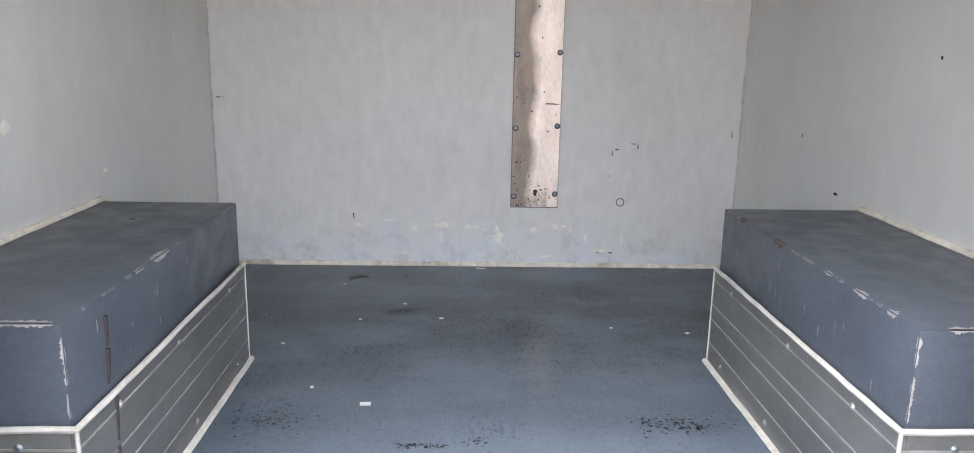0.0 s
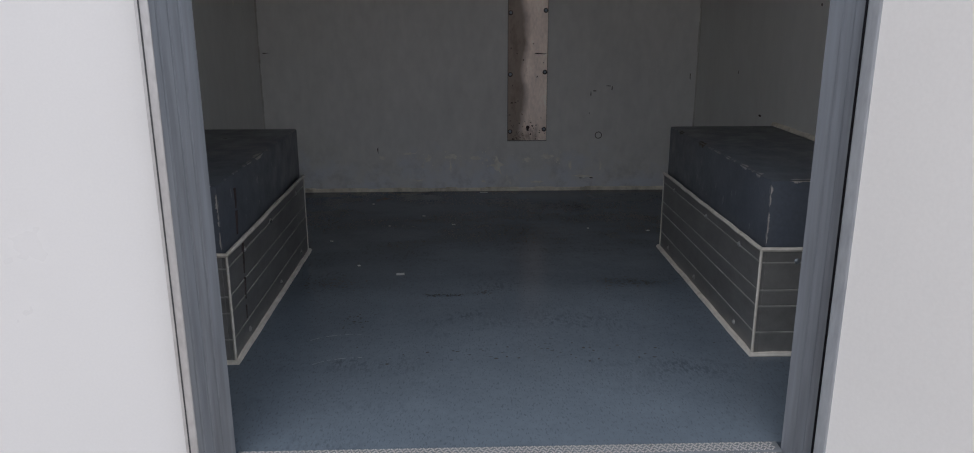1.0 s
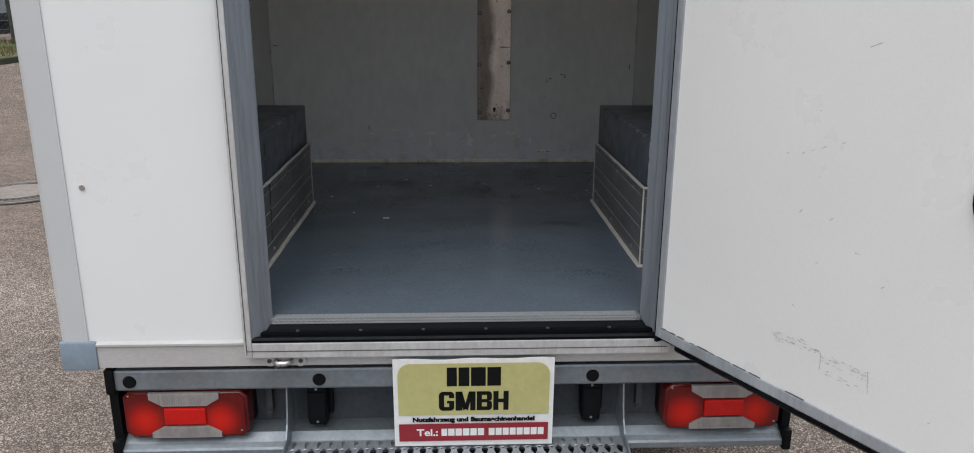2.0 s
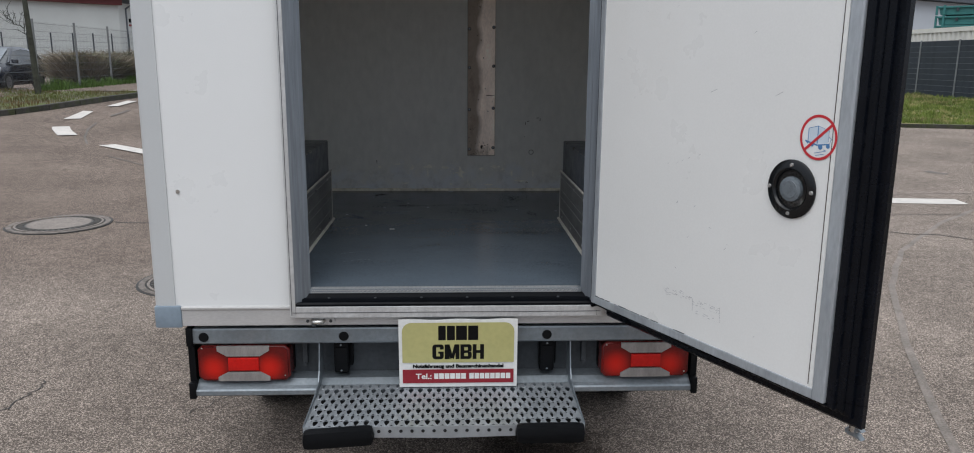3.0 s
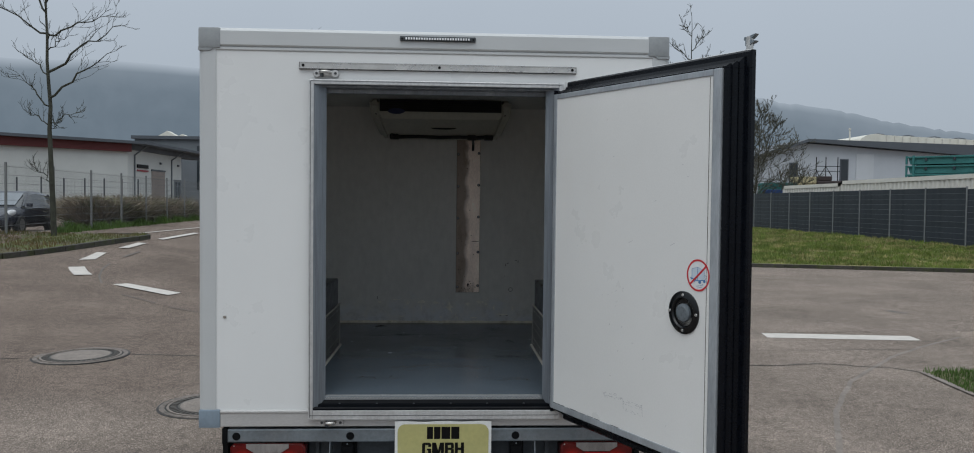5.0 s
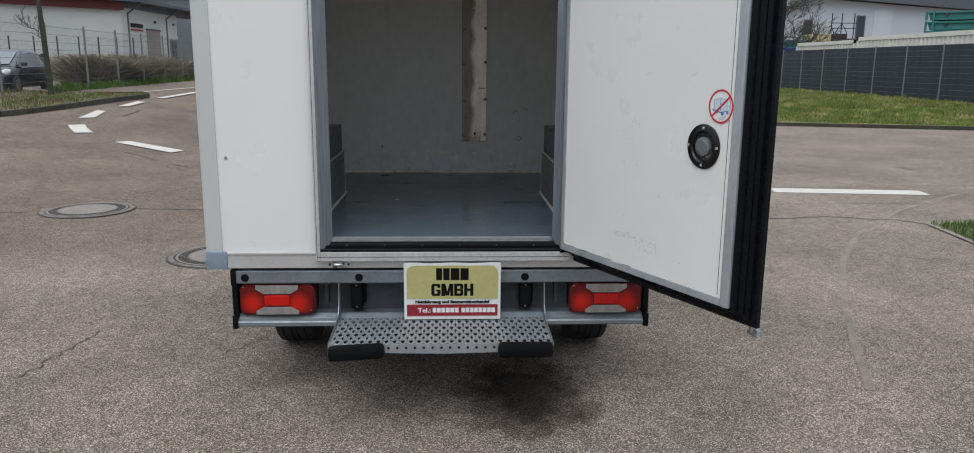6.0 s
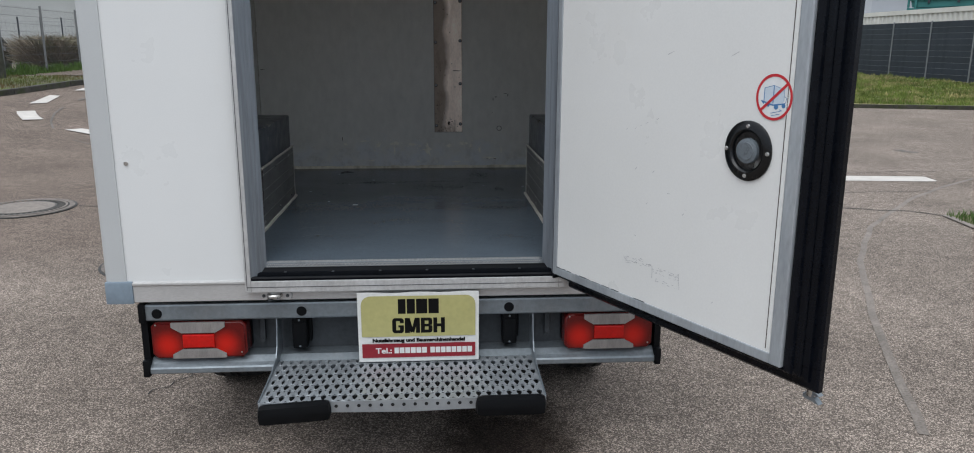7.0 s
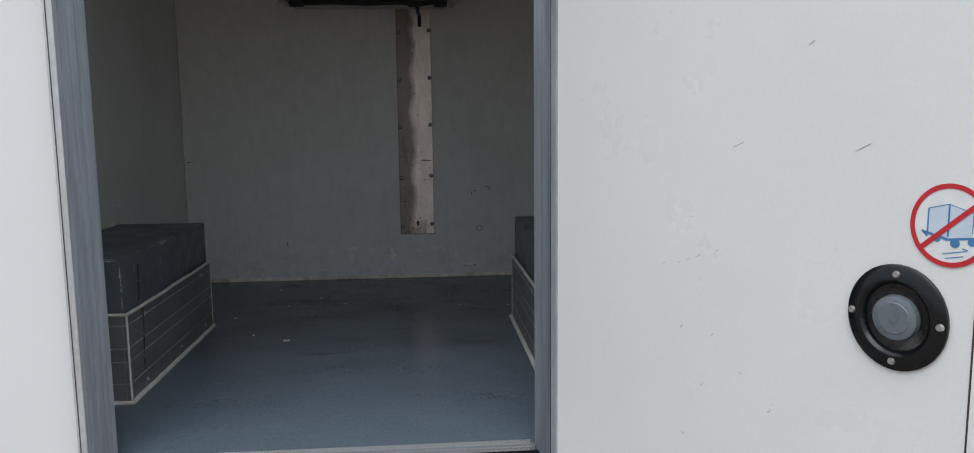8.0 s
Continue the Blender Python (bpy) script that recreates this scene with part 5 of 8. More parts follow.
    for p, q, w in (((-0.030, -0.012), (-0.030, 0.022), 0.0022), ((-0.002, -0.016), (-0.002, 0.030), 0.0026), ((-0.030, 0.022), (-0.002, 0.030), 0.0014), ((-0.002, 0.030), (0.030, 0.020), 0.0010), ((0.030, 0.020), (0.030, -0.008), 0.0010),
                    ((-0.036, -0.012), (-0.002, -0.020), 0.0040), ((-0.002, -0.020), (0.034, -0.014), 0.0034), ((-0.038, -0.010), (-0.030, -0.018), 0.0030), ((0.034, -0.014), (0.038, 0.000), 0.0014), ((0.030, 0.004), (0.038, 0.000), 0.0014),
                    ((-0.008, -0.041), (0.024, -0.033), 0.0014), ((-0.004, -0.047), (0.020, -0.041), 0.0014), ((0.018, -0.030), (0.026, -0.032), 0.0014)):
        line(p, q, w)
    for x, z, r in ((0.008, -0.024, 0.0065), (0.030, -0.020, 0.0055), (-0.016, -0.021, 0.004)):
        cyl(b, (x, -0.0033, z), r, -0.0006, "y", 14, None, m)
    part("sticker_drawing", b, STICK_BLUE, leaf)
    b = B()
    b.faces.new([b.verts.new(m @ Vector((x, -0.0035, z))) for x, z in ((-0.030, -0.012), (-0.002, -0.019), (0.030, -0.011), (0.030, 0.020), (-0.002, 0.030), (-0.030, 0.022))])
    part("sticker_tint", b, STICK_PALE, leaf, "pale blue lorry box on the sticker")
    # scuffs and nicks on the inner panel
    rng = random.Random(21)
    b = B()
    marks = [(0.354, 1.315, 0.010, 0.004), (0.392, 1.322, 0.012, 0.003), (0.415, 1.332, 0.010, 0.003), (0.44, 1.342, 0.014, 0.003), (0.484, 1.358, 0.014, 0.003), (0.478, 1.197, 0.010, 0.007), (0.402, 1.198, 0.006, 0.012), (0.607, 1.090, 0.006, 0.008), (0.456, 1.095, 0.004, 0.008), (0.737, 0.855, 0.008, 0.006), (0.358, 1.80, 0.012, 0.003), (0.755, 1.556, 0.03, 0.001), (0.66, 1.72, 0.014, 0.002)]
    for u, z, w, h in marks:
        pts = []
        for k in range(8):
            a = 2 * math.pi * k / 8
            pts.append(DOOR @ Vector((u + w / 2 * math.cos(a) * rng.uniform(0.5, 1.2) + 0.3 * h * math.sin(a), -0.0026, z + h / 2 * math.sin(a) * rng.uniform(0.6, 1.2) + 0.25 * w * math.cos(a))))
        b.faces.new([b.verts.new(p) for p in pts])
    def dash(u, z, l, h, slope=0.0):
        b.faces.new([b.verts.new(DOOR @ Vector((u + du, -0.0026, z + dz + slope * du))) for du, dz in ((0, 0), (l, rng.uniform(-0.0005, 0.0005)), (l, h * rng.uniform(0.3, 1)), (0, h))])
    dash(0.512, 1.547, 0.024, 0.0022, 0.45)
    # the mark of a label torn off: upright edges, broken level edges, and a smear of dashes beside it
    for i in range(9):
        f = i / 9
        dash(0.4915 + 0.002 * f + rng.uniform(-0.0006, 0.0006), 0.898 - 0.040 * f, 0.0022, 0.0042)
        dash(0.602 + 0.006 * f + rng.uniform(-0.0006, 0.0006), 0.900 - 0.048 * f, 0.0022, 0.0048)
    for i in range(46):
        f = rng.random()
        dash(0.492 + 0.112 * f, rng.choice((0.899, 0.893, 0.884, 0.864, 0.858)) + rng.uniform(-0.002, 0.002), rng.uniform(0.002, 0.012), rng.uniform(0.0008, 0.0024), -0.02)
    for i in range(44):
        f = rng.random()
        dash(0.355 + 0.125 * f, 0.884 + 0.016 * f + rng.choice((0, 0.013)) + rng.uniform(-0.005, 0.005), rng.uniform(0.002, 0.012), rng.uniform(0.0008, 0.0024))
    for i in range(11):
        dash(rng.uniform(0.08, 0.9), rng.uniform(0.85, 2.1), rng.uniform(0.002, 0.012), rng.uniform(0.0006, 0.002), rng.uniform(-0.4, 0.4))
    tagged(part("scuffing", b, mat("grey_scuffs", (0.46, 0.46, 0.47), 0.6, bump=0, var=0.3, scale=50), leaf, "faint grey scuffs"), kind="stuff")


build_door()


# ---------------------------------------------------------------- rear underrun bar, lamps, step, wheels
def build_bumper():
    BL, BR = -0.951, 0.968
    b = B(); prism(b, [(0.010, 0.628), (0.008, 0.622), (0.008, 0.572), (0.012, 0.566), (0.10, 0.566), (0.10, 0.628)], BL, BR)
    bmp = part("underrun_bar", b, STEEL, truck, "galvanised steel rear underrun bar with lamps")
    b = B(); prism(b, [(0.045, 0.410), (0.020, 0.392), (0.004, 0.384), (0.0, 0.378), (0.0, 0.362), (0.006, 0.357), (0.12, 0.357), (0.12, 0.410)], BL, BR)
    part("lower_bar", b, STEEL, bmp)
    b = B(); box(b, BL + 0.02, BR - 0.02, 0.115, 0.125, 0.40, 0.57)
    part("back_plate", b, STEEL_DULL_SHADED, bmp, "dull galvanised back plate, dirty, recess shade put into its colour")
    for s, x in ((-1, BL), (1, BR)):
        lo, hi = sorted((x, x + s * 0.024))
        b = B()
        box(b, lo, hi, -0.002, 0.12, 0.560, 0.634, 0.004)
        box(b, lo, hi, 0.016, 0.12, 0.41, 0.56)
        box(b, lo, hi, -0.008, 0.12, 0.350, 0.415, 0.004)
        part("end_cap", b, PLASTIC, bmp, "black plastic end cap", True)
    for x in (-0.911, -0.384, 0.395, 0.925):
        b = B(); cyl(b, (x, 0.008, 0.594), 0.019, -0.006, "y", 20, 0.016)
        part("plug", b, PLASTIC, bmp, "round black plug")
    for x in (-0.402, 0.402):
        b = B(); box(b, x - 0.029, x + 0.029, 0.045, 0.112, 0.428, 0.566, 0.012); box(b, x + 0.024, x + 0.040, 0.085, 0.113, 0.445, 0.566, 0.004); box(b, x - 0.024, x + 0.024, 0.040, 0.050, 0.448, 0.535, 0.004)
        bf = part("rubber_buffer", b, PLASTIC, bmp, "black rubber buffer block", True)
        for z in (0.44, 0.545):
            b = B(); cyl(b, (x, 0.0435, z), 0.004, 0.004, "y", 10)
            part("screw", b, STEEL, bf)
    for x in (-0.55, 0.555):
        b = B(); box(b, x - 0.010, x + 0.010, 0.09, 0.114, 0.45, 0.565, 0.003); cyl(b, (x, 0.085, 0.555), 0.008, 0.008, "y", 8); cyl(b, (x, 0.085, 0.45), 0.008, 0.008, "y", 8)
        part("bracket", b, STEEL_DULL_SHADED, bmp)
    # tail lamps
    for s in (-1, 1):
        xa, xb = (-0.944, -0.592) if s < 0 else (0.611, 0.960)
        z0, z1, cx = 0.412, 0.560, (xa + xb) / 2
        def outline(g):
            return [(xa + g, z0 + 0.02), (xa + 0.02, z0 + g), (xb - 0.02, z0 + g), (xb - g, z0 + 0.02), (xb - g, z1 - 0.02), (xb - 0.02, z1 - g), (xa + 0.02, z1 - g), (xa + g, z1 - 0.02)]
        b = B(); prism(b, outline(0), 0.086, 0.115, "y")
        lamp = part("tail_lamp", b, PLASTIC, truck, "large red and clear tail lamp")
        b = B(); prism(b, outline(0.002), 0.014, 0.088, "y")
        bmesh.ops.bevel(b, geom=[e for e in b.edges if all(v.co.y < 0.02 for v in e.verts)], offset=0.008, segments=3, affect="EDGES")
        part("red_lens", b, RED_LENS, lamp, "deep red lens", True)
        for zz in (0, 1):
            zo, zi = (z0 + 0.004, z0 + 0.040) if not zz else (z1 - 0.004, z1 - 0.044)
            b = B(); prism(b, [(cx - 0.098, zo), (cx + 0.098, zo), (cx + 0.098, zo + (zi - zo) * 0.45), (cx + 0.062, zi), (cx - 0.062, zi), (cx - 0.098, zo + (zi - zo) * 0.45)], 0.009, 0.02, "y")
            part("clear_lens", b, CLEAR_LENS, lamp, "clear lens")
            b = B()
            for i in range(30):
                x = cx - 0.088 + i * 0.0061
                if abs(x - cx) < (0.06 if i % 3 else 0.075):
                    box(b, x - 0.0008, x + 0.0008, 0.0078, 0.0095, min(zo, zi) + 0.006, max(zo, zi) - 0.006)
            tagged(part("lens_ribbing", b, CLEAR_LENS, lamp), kind="stuff")
        b = B(); box(b, cx - 0.058, cx + 0.058, 0.006, 0.02, z0 + 0.047, z1 - 0.051, 0.003)
        part("reflector", b, RED_BRIGHT, lamp, "bright red reflector")
        for dx, dz in ((-0.155, 0.062), (-0.09, 0.066), (0.09, -0.062), (0.155, -0.05)):
            b = B(); cyl(b, (cx + dx, 0.013, (z0 + z1) / 2 + dz), 0.003, -0.002, "y", 10)
            part("screw", b, CHROME, lamp)


build_bumper()


def build_step():
    x0, x1, yb, yf, zt = -0.480, 0.489, 0.012, -0.345, 0.395
    # tread: staggered rows of drop-shaped holes with pressed rims, tips towards the edge
    b = B()
    cols, rows, n = 27, 8, 16
    cw, rh = (x1 - x0) / (cols + 0.5), (yb - yf - 0.006) / rows
    for r in range(rows):
        cy = yf + 0.003 + (r + 0.5) * rh
        lo = x0 if r % 2 else x0 + cw * 0.5
        pad = (x0 + cols * cw, x1) if r % 2 else (x0, x0 + cw * 0.5)
        b.faces.new([b.verts.new(p) for p in ((pad[0], cy - rh / 2, zt), (pad[1], cy - rh / 2, zt), (pad[1], cy + rh / 2, zt), (pad[0], cy + rh / 2, zt))])
        for c in range(cols):
            cx = lo + (c + 0.5) * cw
            rim, hv, lv = [], [], []
            for k in range(n):
                t = 2 * math.pi * (k + 0.5) / n
                ct, st = math.cos(t), math.sin(t)
                m = max(abs(ct), abs(st))
                rim.append(b.verts.new((cx + ct / m * cw / 2, cy + st / m * rh / 2, zt)))
                w = (0.0132 if r % 2 == 0 else 0.0082) * (0.12 + 0.88 * (0.5 + 0.5 * st) ** 0.8)
                hx, hy = cx + w * ct, cy + (0.0214 if r % 2 == 0 else 0.0195) * st
                hv.append(b.verts.new((hx, hy, zt + (0.0012 if r % 2 == 0 else 0.0018))))
                lv.append(b.verts.new((hx, hy, zt - 0.0015)))
            for k in range(n):
                q = (k + 1) % n
                b.faces.new((rim[k], rim[q], hv[q], hv[k]))
                b.faces.new((hv[k], hv[q], lv[q], lv[k]))
    bmesh.ops.remove_doubles(b, verts=b.verts, dist=1e-5)
    tr = part("step_tread", b, TREAD, truck, "perforated galvanised rear step tread")
    b = B()
    fz = 0.356
    holes = 25
    prism(b, [(x0, zt), (x0, fz + 0.006), (x0 + 0.25, fz), (x0 + 0.5, fz - 0.005), (x1 - 0.25, fz), (x1, fz + 0.006), (x1, zt)], yf - 0.004, yf + 0.002, "y")
    part("front_fascia", b, TREAD, tr, "folded front edge with small holes")
    for i in range(holes):
        b = B(); cyl(b, (x0 + 0.03 + i * (x1 - x0 - 0.06) / (holes - 1), yf - 0.0055, fz + 0.023), 0.006, 0.002, "y", 10)
        part("fascia_hole", b, DARK, tr)
    # near-black sheet added below the tread for the shade seen through its holes
    b = B(); box(b, x0 + 0.004, x1 - 0.004, yf + 0.004, yb, zt - 0.036, zt - 0.032)
    part("under_pan", b, DARK, tr)
    # side cheeks from the upper bar down to the step
    for x in (x0, x1):
        b = B(); prism(b, [(0.10, 0.565), (0.02, 0.565), (0.008, 0.50), (-0.005, 0.46), (-0.03, 0.425), (-0.12, 0.408), (yf, zt + 0.004), (yf, fz), (0.10, fz)], x - 0.0022, x + 0.0022)
        part("side_cheek", b, STEEL, tr, "steel side bracket of the step")
    for s, x in ((-1, x0), (1, x1)):
        lo, hi = sorted((x - s * 0.0, x - s * 0.242))
        b = B(); box(b, lo, hi, yf - 0.044, yf + 0.010, 0.338, 0.406, 0.026)
        if s < 0:                       # torn loose at its outer end, it hangs a little
            for v in b.verts:
                v.co.z -= 0.009 * smooth01((lo + 0.14 - v.co.x) / 0.14)
                v.co.y -= 0.008 * smooth01((lo + 0.14 - v.co.x) / 0.14)
        part("rubber_bumper", b, PLASTIC, tr, "black rubber step bumper", True)
        for dx in (0.06, 0.18):
            b = B(); cyl(b, (x - s * dx, yf - 0.0415, 0.362), 0.004, 0.003, "y", 10)
            part("bumper_bolt", b, CHROME, tr)


build_step()


def build_wheels():
    for s in (-1, 1):
        cx, cy, r, w = 0.815 * s, 0.855, 0.335, 0.225
        b = B()
        n = 48
        prof = [(-0.5, 0.62), (-0.5, 0.86), (-0.47, 0.955), (-0.42, 0.99), (-0.30, 1.0), (-0.285, 0.975), (-0.245, 0.975), (-0.23, 1.0), (-0.10, 1.0), (-0.085, 0.975), (-0.04, 0.975), (-0.025, 1.0), (0.025, 1.0), (0.04, 0.975), (0.085, 0.975),
                (0.10, 1.0), (0.23, 1.0), (0.245, 0.975), (0.285, 0.975), (0.30, 1.0), (0.42, 0.99), (0.47, 0.955), (0.5, 0.86), (0.5, 0.62)]
        rings = [[b.verts.new((cx + p * w, cy + q * r * math.cos(2 * math.pi * k / n), r + q * r * math.sin(2 * math.pi * k / n))) for k in range(n)] for p, q in prof]
        for a, c in zip(rings, rings[1:] + rings[:1]):
            for k in range(n):
                b.faces.new((a[k], a[(k + 1) % n], c[(k + 1) % n], c[k]))
        wheel = part("rear_wheel", b, TYRE, truck, "worn black truck tyre", True)
        b = B(); cyl(b, (cx - 0.09, cy, r), 0.21, 0.18, "x", 32)
        part("rim", b, SILVER, wheel)
    b = B(); cyl(b, (-0.75, 0.855, 0.335), 0.06, 1.5, "x", 16)
    part("axle", b, PLASTIC, truck)
    # added block, no known part: stops light leaking in under the box
    b = B(); box(b, -0.66, 0.66, 1.32, 1.78, 0.17, 0.46, 0.03)
    part("underbody_tank", b, PLASTIC, truck, "black block added between the frame rails to keep light out", True)


build_wheels()


# ---------------------------------------------------------------- dealer sign leaning on the rear bar
def text_mesh(body, size, x, y, z, width, material, parent, name, bold=0.0):
    cu = bpy.data.curves.new(name, "FONT")
    cu.body, cu.size, cu.offset, cu.extrude = body, size, bold, 0.0002
    cu.align_x, cu.align_y = "CENTER", "CENTER"
    cu.resolution_u = 3
    tmp = bpy.data.objects.new(name, cu)
    scene.collection.objects.link(tmp)
    bpy.context.view_layer.update()
    me = bpy.data.meshes.new_from_object(tmp.evaluated_get(bpy.context.evaluated_depsgraph_get()))
    bpy.data.objects.remove(tmp)
    xs = [v.co.x for v in me.vertices]
    k = width / (max(xs) - min(xs))
    mid = (max(xs) + min(xs)) / 2
    for v in me.vertices:
        v.co = Vector((x + (v.co.x - mid) * k, y - v.co.z, z + v.co.y))
    me.materials.clear()
    me.materials.append(material)
    ob = new(name, me)
    ob.parent = parent
    return ob


def build_sign():
    sx0, sx1, sz0, sz1, sy = -0.172, 0.277, 0.402, 0.676, -0.044
    b = B()
    # thin board, a little bowed at the top edge
    n = 12
    front, back = [], []
    for i in range(n + 1):
        x = sx0 + (sx1 - sx0) * i / n
        for lst, off in ((front, 0.0), (back, 0.003)):
            lst.append([b.verts.new((x, sy + off + 0.010 * (1 - (z - sz0) / (sz1 - sz0)) - 0.0015 * math.sin(3.1 * i / n * 2) * (z - sz0) / (sz1 - sz0), z + (0.002 * math.sin(i * 1.3) if z == sz1 else 0))) for z in (sz0, (sz0 + sz1) / 2, sz1)])
    for g, flip in ((front, False), (back, True)):
        for i in range(n):
            for j in range(2):
                b.faces.new((g[i][j], g[i + 1][j], g[i + 1][j + 1], g[i][j + 1]))
    edge = lambda g: [v[0] for v in g] + [g[-1][1], g[-1][2]] + [v[2] for v in g[::-1]][1:] + [g[0][1]]
    ef, eb = edge(front), edge(back)
    for i in range(len(ef)):
        b.faces.new((ef[i], ef[(i + 1) % len(ef)], eb[(i + 1) % len(ef)], eb[i]))
    sign = thing("sign_board", b, SIGN_WHITE, "white dealer board with khaki and red fields on the bumper", "sign")
    Y = lambda z: sy + 0.010 * (1 - (z - sz0) / (sz1 - sz0)) - 0.0030
    def field(x0, x1, z0, z1, r, material, name, label):
        bm = B()
        pts = []
        for cx, cz, a0 in ((x1 - r[1], z1 - r[1], 0), (x0 + r[0], z1 - r[0], 90), (x0 + 0.001, z0 + 0.001, 180), (x1 - 0.001, z0 + 0.001, 270)):
            rr = r[1] if a0 == 0 else r[0] if a0 == 90 else 0.001
            for k in range(6):
                a = radians(a0 + 18 * k)
                pts.append((cx + rr * math.cos(a), cz + rr * math.sin(a)))
        bm.faces.new([bm.verts.new((x, Y(z), z)) for x, z in pts])
        return part(name, bm, material, sign, label)
    field(sx0 + 0.013, sx1 - 0.013, 0.503, 0.664, (0.035, 0.035), KHAKI, "khaki_field", "khaki upper field")
    field(sx0 + 0.013, sx1 - 0.013, 0.419, 0.475, (0.001, 0.001), SIGN_RED, "red_field", "dark red lower band")
    cx = (sx0 + sx1) / 2
    # heavy black lettering: the name as plain bars, one bar a letter
    def bars(z0, z1, widths, material, name, yoff=0.0007):
        gap = 0.0045 if z1 - z0 > 0.03 else 0.002
        total = sum(widths) + gap * (len(widths) - 1)
        x = cx - total / 2
        bm = B()
        for w in widths:
            if w > 0:
                z = (z0 + z1) / 2
                vs = [(x, z0), (x + w, z0), (x + w, z1), (x, z1)]
                bm.faces.new([bm.verts.new((px, Y(pz) - yoff, pz)) for px, pz in vs])
            x += abs(w) + gap
        return part(name, bm, material, sign)
    bars(0.594, 0.652, (0.028, 0.030, 0.041, 0.038), INK, "lettering_bar")
    # the second line in heavy block letters
    def heavy(letter, x0, w, z0, z1):
        bm = B()
        h, st, bar = z1 - z0, w * 0.34, (z1 - z0) * 0.20
        def quad(*pts):
            bm.faces.new([bm.verts.new((x0 + px * w, Y(z0 + pz * h) - 0.0007, z0 + pz * h)) for px, pz in pts])
        def rect(a, c, e, f):
            quad((a, e), (c, e), (c, f), (a, f))
        k, t = st / w, bar / h
        if letter in "HMB":
            rect(0, k, 0, 1)
        if letter == "H":
            rect(1 - k, 1, 0, 1); rect(k, 1 - k, 0.5 - t * 0.5, 0.5 + t * 0.5)
        elif letter == "M":
            k *= 0.78
            rect(1 - k, 1, 0, 1)
            quad((k * 0.4, 1), (k * 1.25, 1), (0.5 + k * 0.28, 0.12), (0.5 - k * 0.42, 0.0)); quad((1 - k * 0.4, 1), (0.5 + k * 0.42, 0.0), (0.5 - k * 0.28, 0.12), (1 - k * 1.25, 1))
        elif letter == "B":
            rect(k, 0.80, 0, t); rect(k, 0.80, 1 - t, 1); rect(k, 0.82, 0.5 - t * 0.45, 0.5 + t * 0.45)
            quad((1 - k, t), (0.80, 0), (0.94, 0.05), (1, 0.16), (1, 0.40), (0.92, 0.5), (1 - k, 0.5 - t * 0.3)); quad((1 - k, 0.5 + t * 0.3), (0.92, 0.5), (0.99, 0.60), (0.99, 0.84), (0.93, 0.95), (0.80, 1), (1 - k, 1 - t))
        elif letter == "G":
            quad((0, 0.16), (0.08, 0.05), (0.22, 0), (k, t), (k, 1 - t), (0.22, 1), (0.08, 0.95), (0, 0.84))
            rect(0.22, 0.80, 0, t); rect(0.22, 0.80, 1 - t, 1)
            quad((0.80, 0), (0.94, 0.06), (1, 0.16), (1, 0.52), (0.52, 0.52), (0.52, 0.38), (1 - k, 0.38), (1 - k, t)); quad((1 - k, 1 - t), (1 - k, 0.66), (1, 0.66), (1, 0.84), (0.94, 0.94), (0.80, 1))
        return part("lettering", bm, INK, sign)
    x = cx - 0.098
    for letter, w in (("G", 0.043), ("M", 0.056), ("B", 0.043), ("H", 0.043)):
        heavy(letter, x, w, 0.517, 0.577)
        x += w + 0.0035
    text_mesh("Nutzfahrzeug und Baumaschinenhandel", 0.018, cx, Y(0.488) - 0.0006, 0.488, 0.345, INK, sign, "lettering", 0.0011)
    text_mesh("Tel.:", 0.030, cx - 0.132, Y(0.446) - 0.0006, 0.446, 0.060, SIGN_WHITE, sign, "lettering", 0.0007)
    bm = B()
    x = cx - 0.092
    for w in (0.016,) + (0.018,) * 5:
        bm.faces.new([bm.verts.new((px, Y(pz) - 0.0007, pz)) for px, pz in ((x, 0.436), (x + w, 0.436), (x + w, 0.459), (x, 0.459))])
        x += w + 0.003
    x += 0.010
    for w in (0.017,) * 8:
        bm.faces.new([bm.verts.new((px, Y(pz) - 0.0007, pz)) for px, pz in ((x, 0.436), (x + w, 0.436), (x + w, 0.459), (x, 0.459))])
        x += w + 0.003
    part("lettering_bar", bm, SIGN_WHITE, sign)


build_sign()


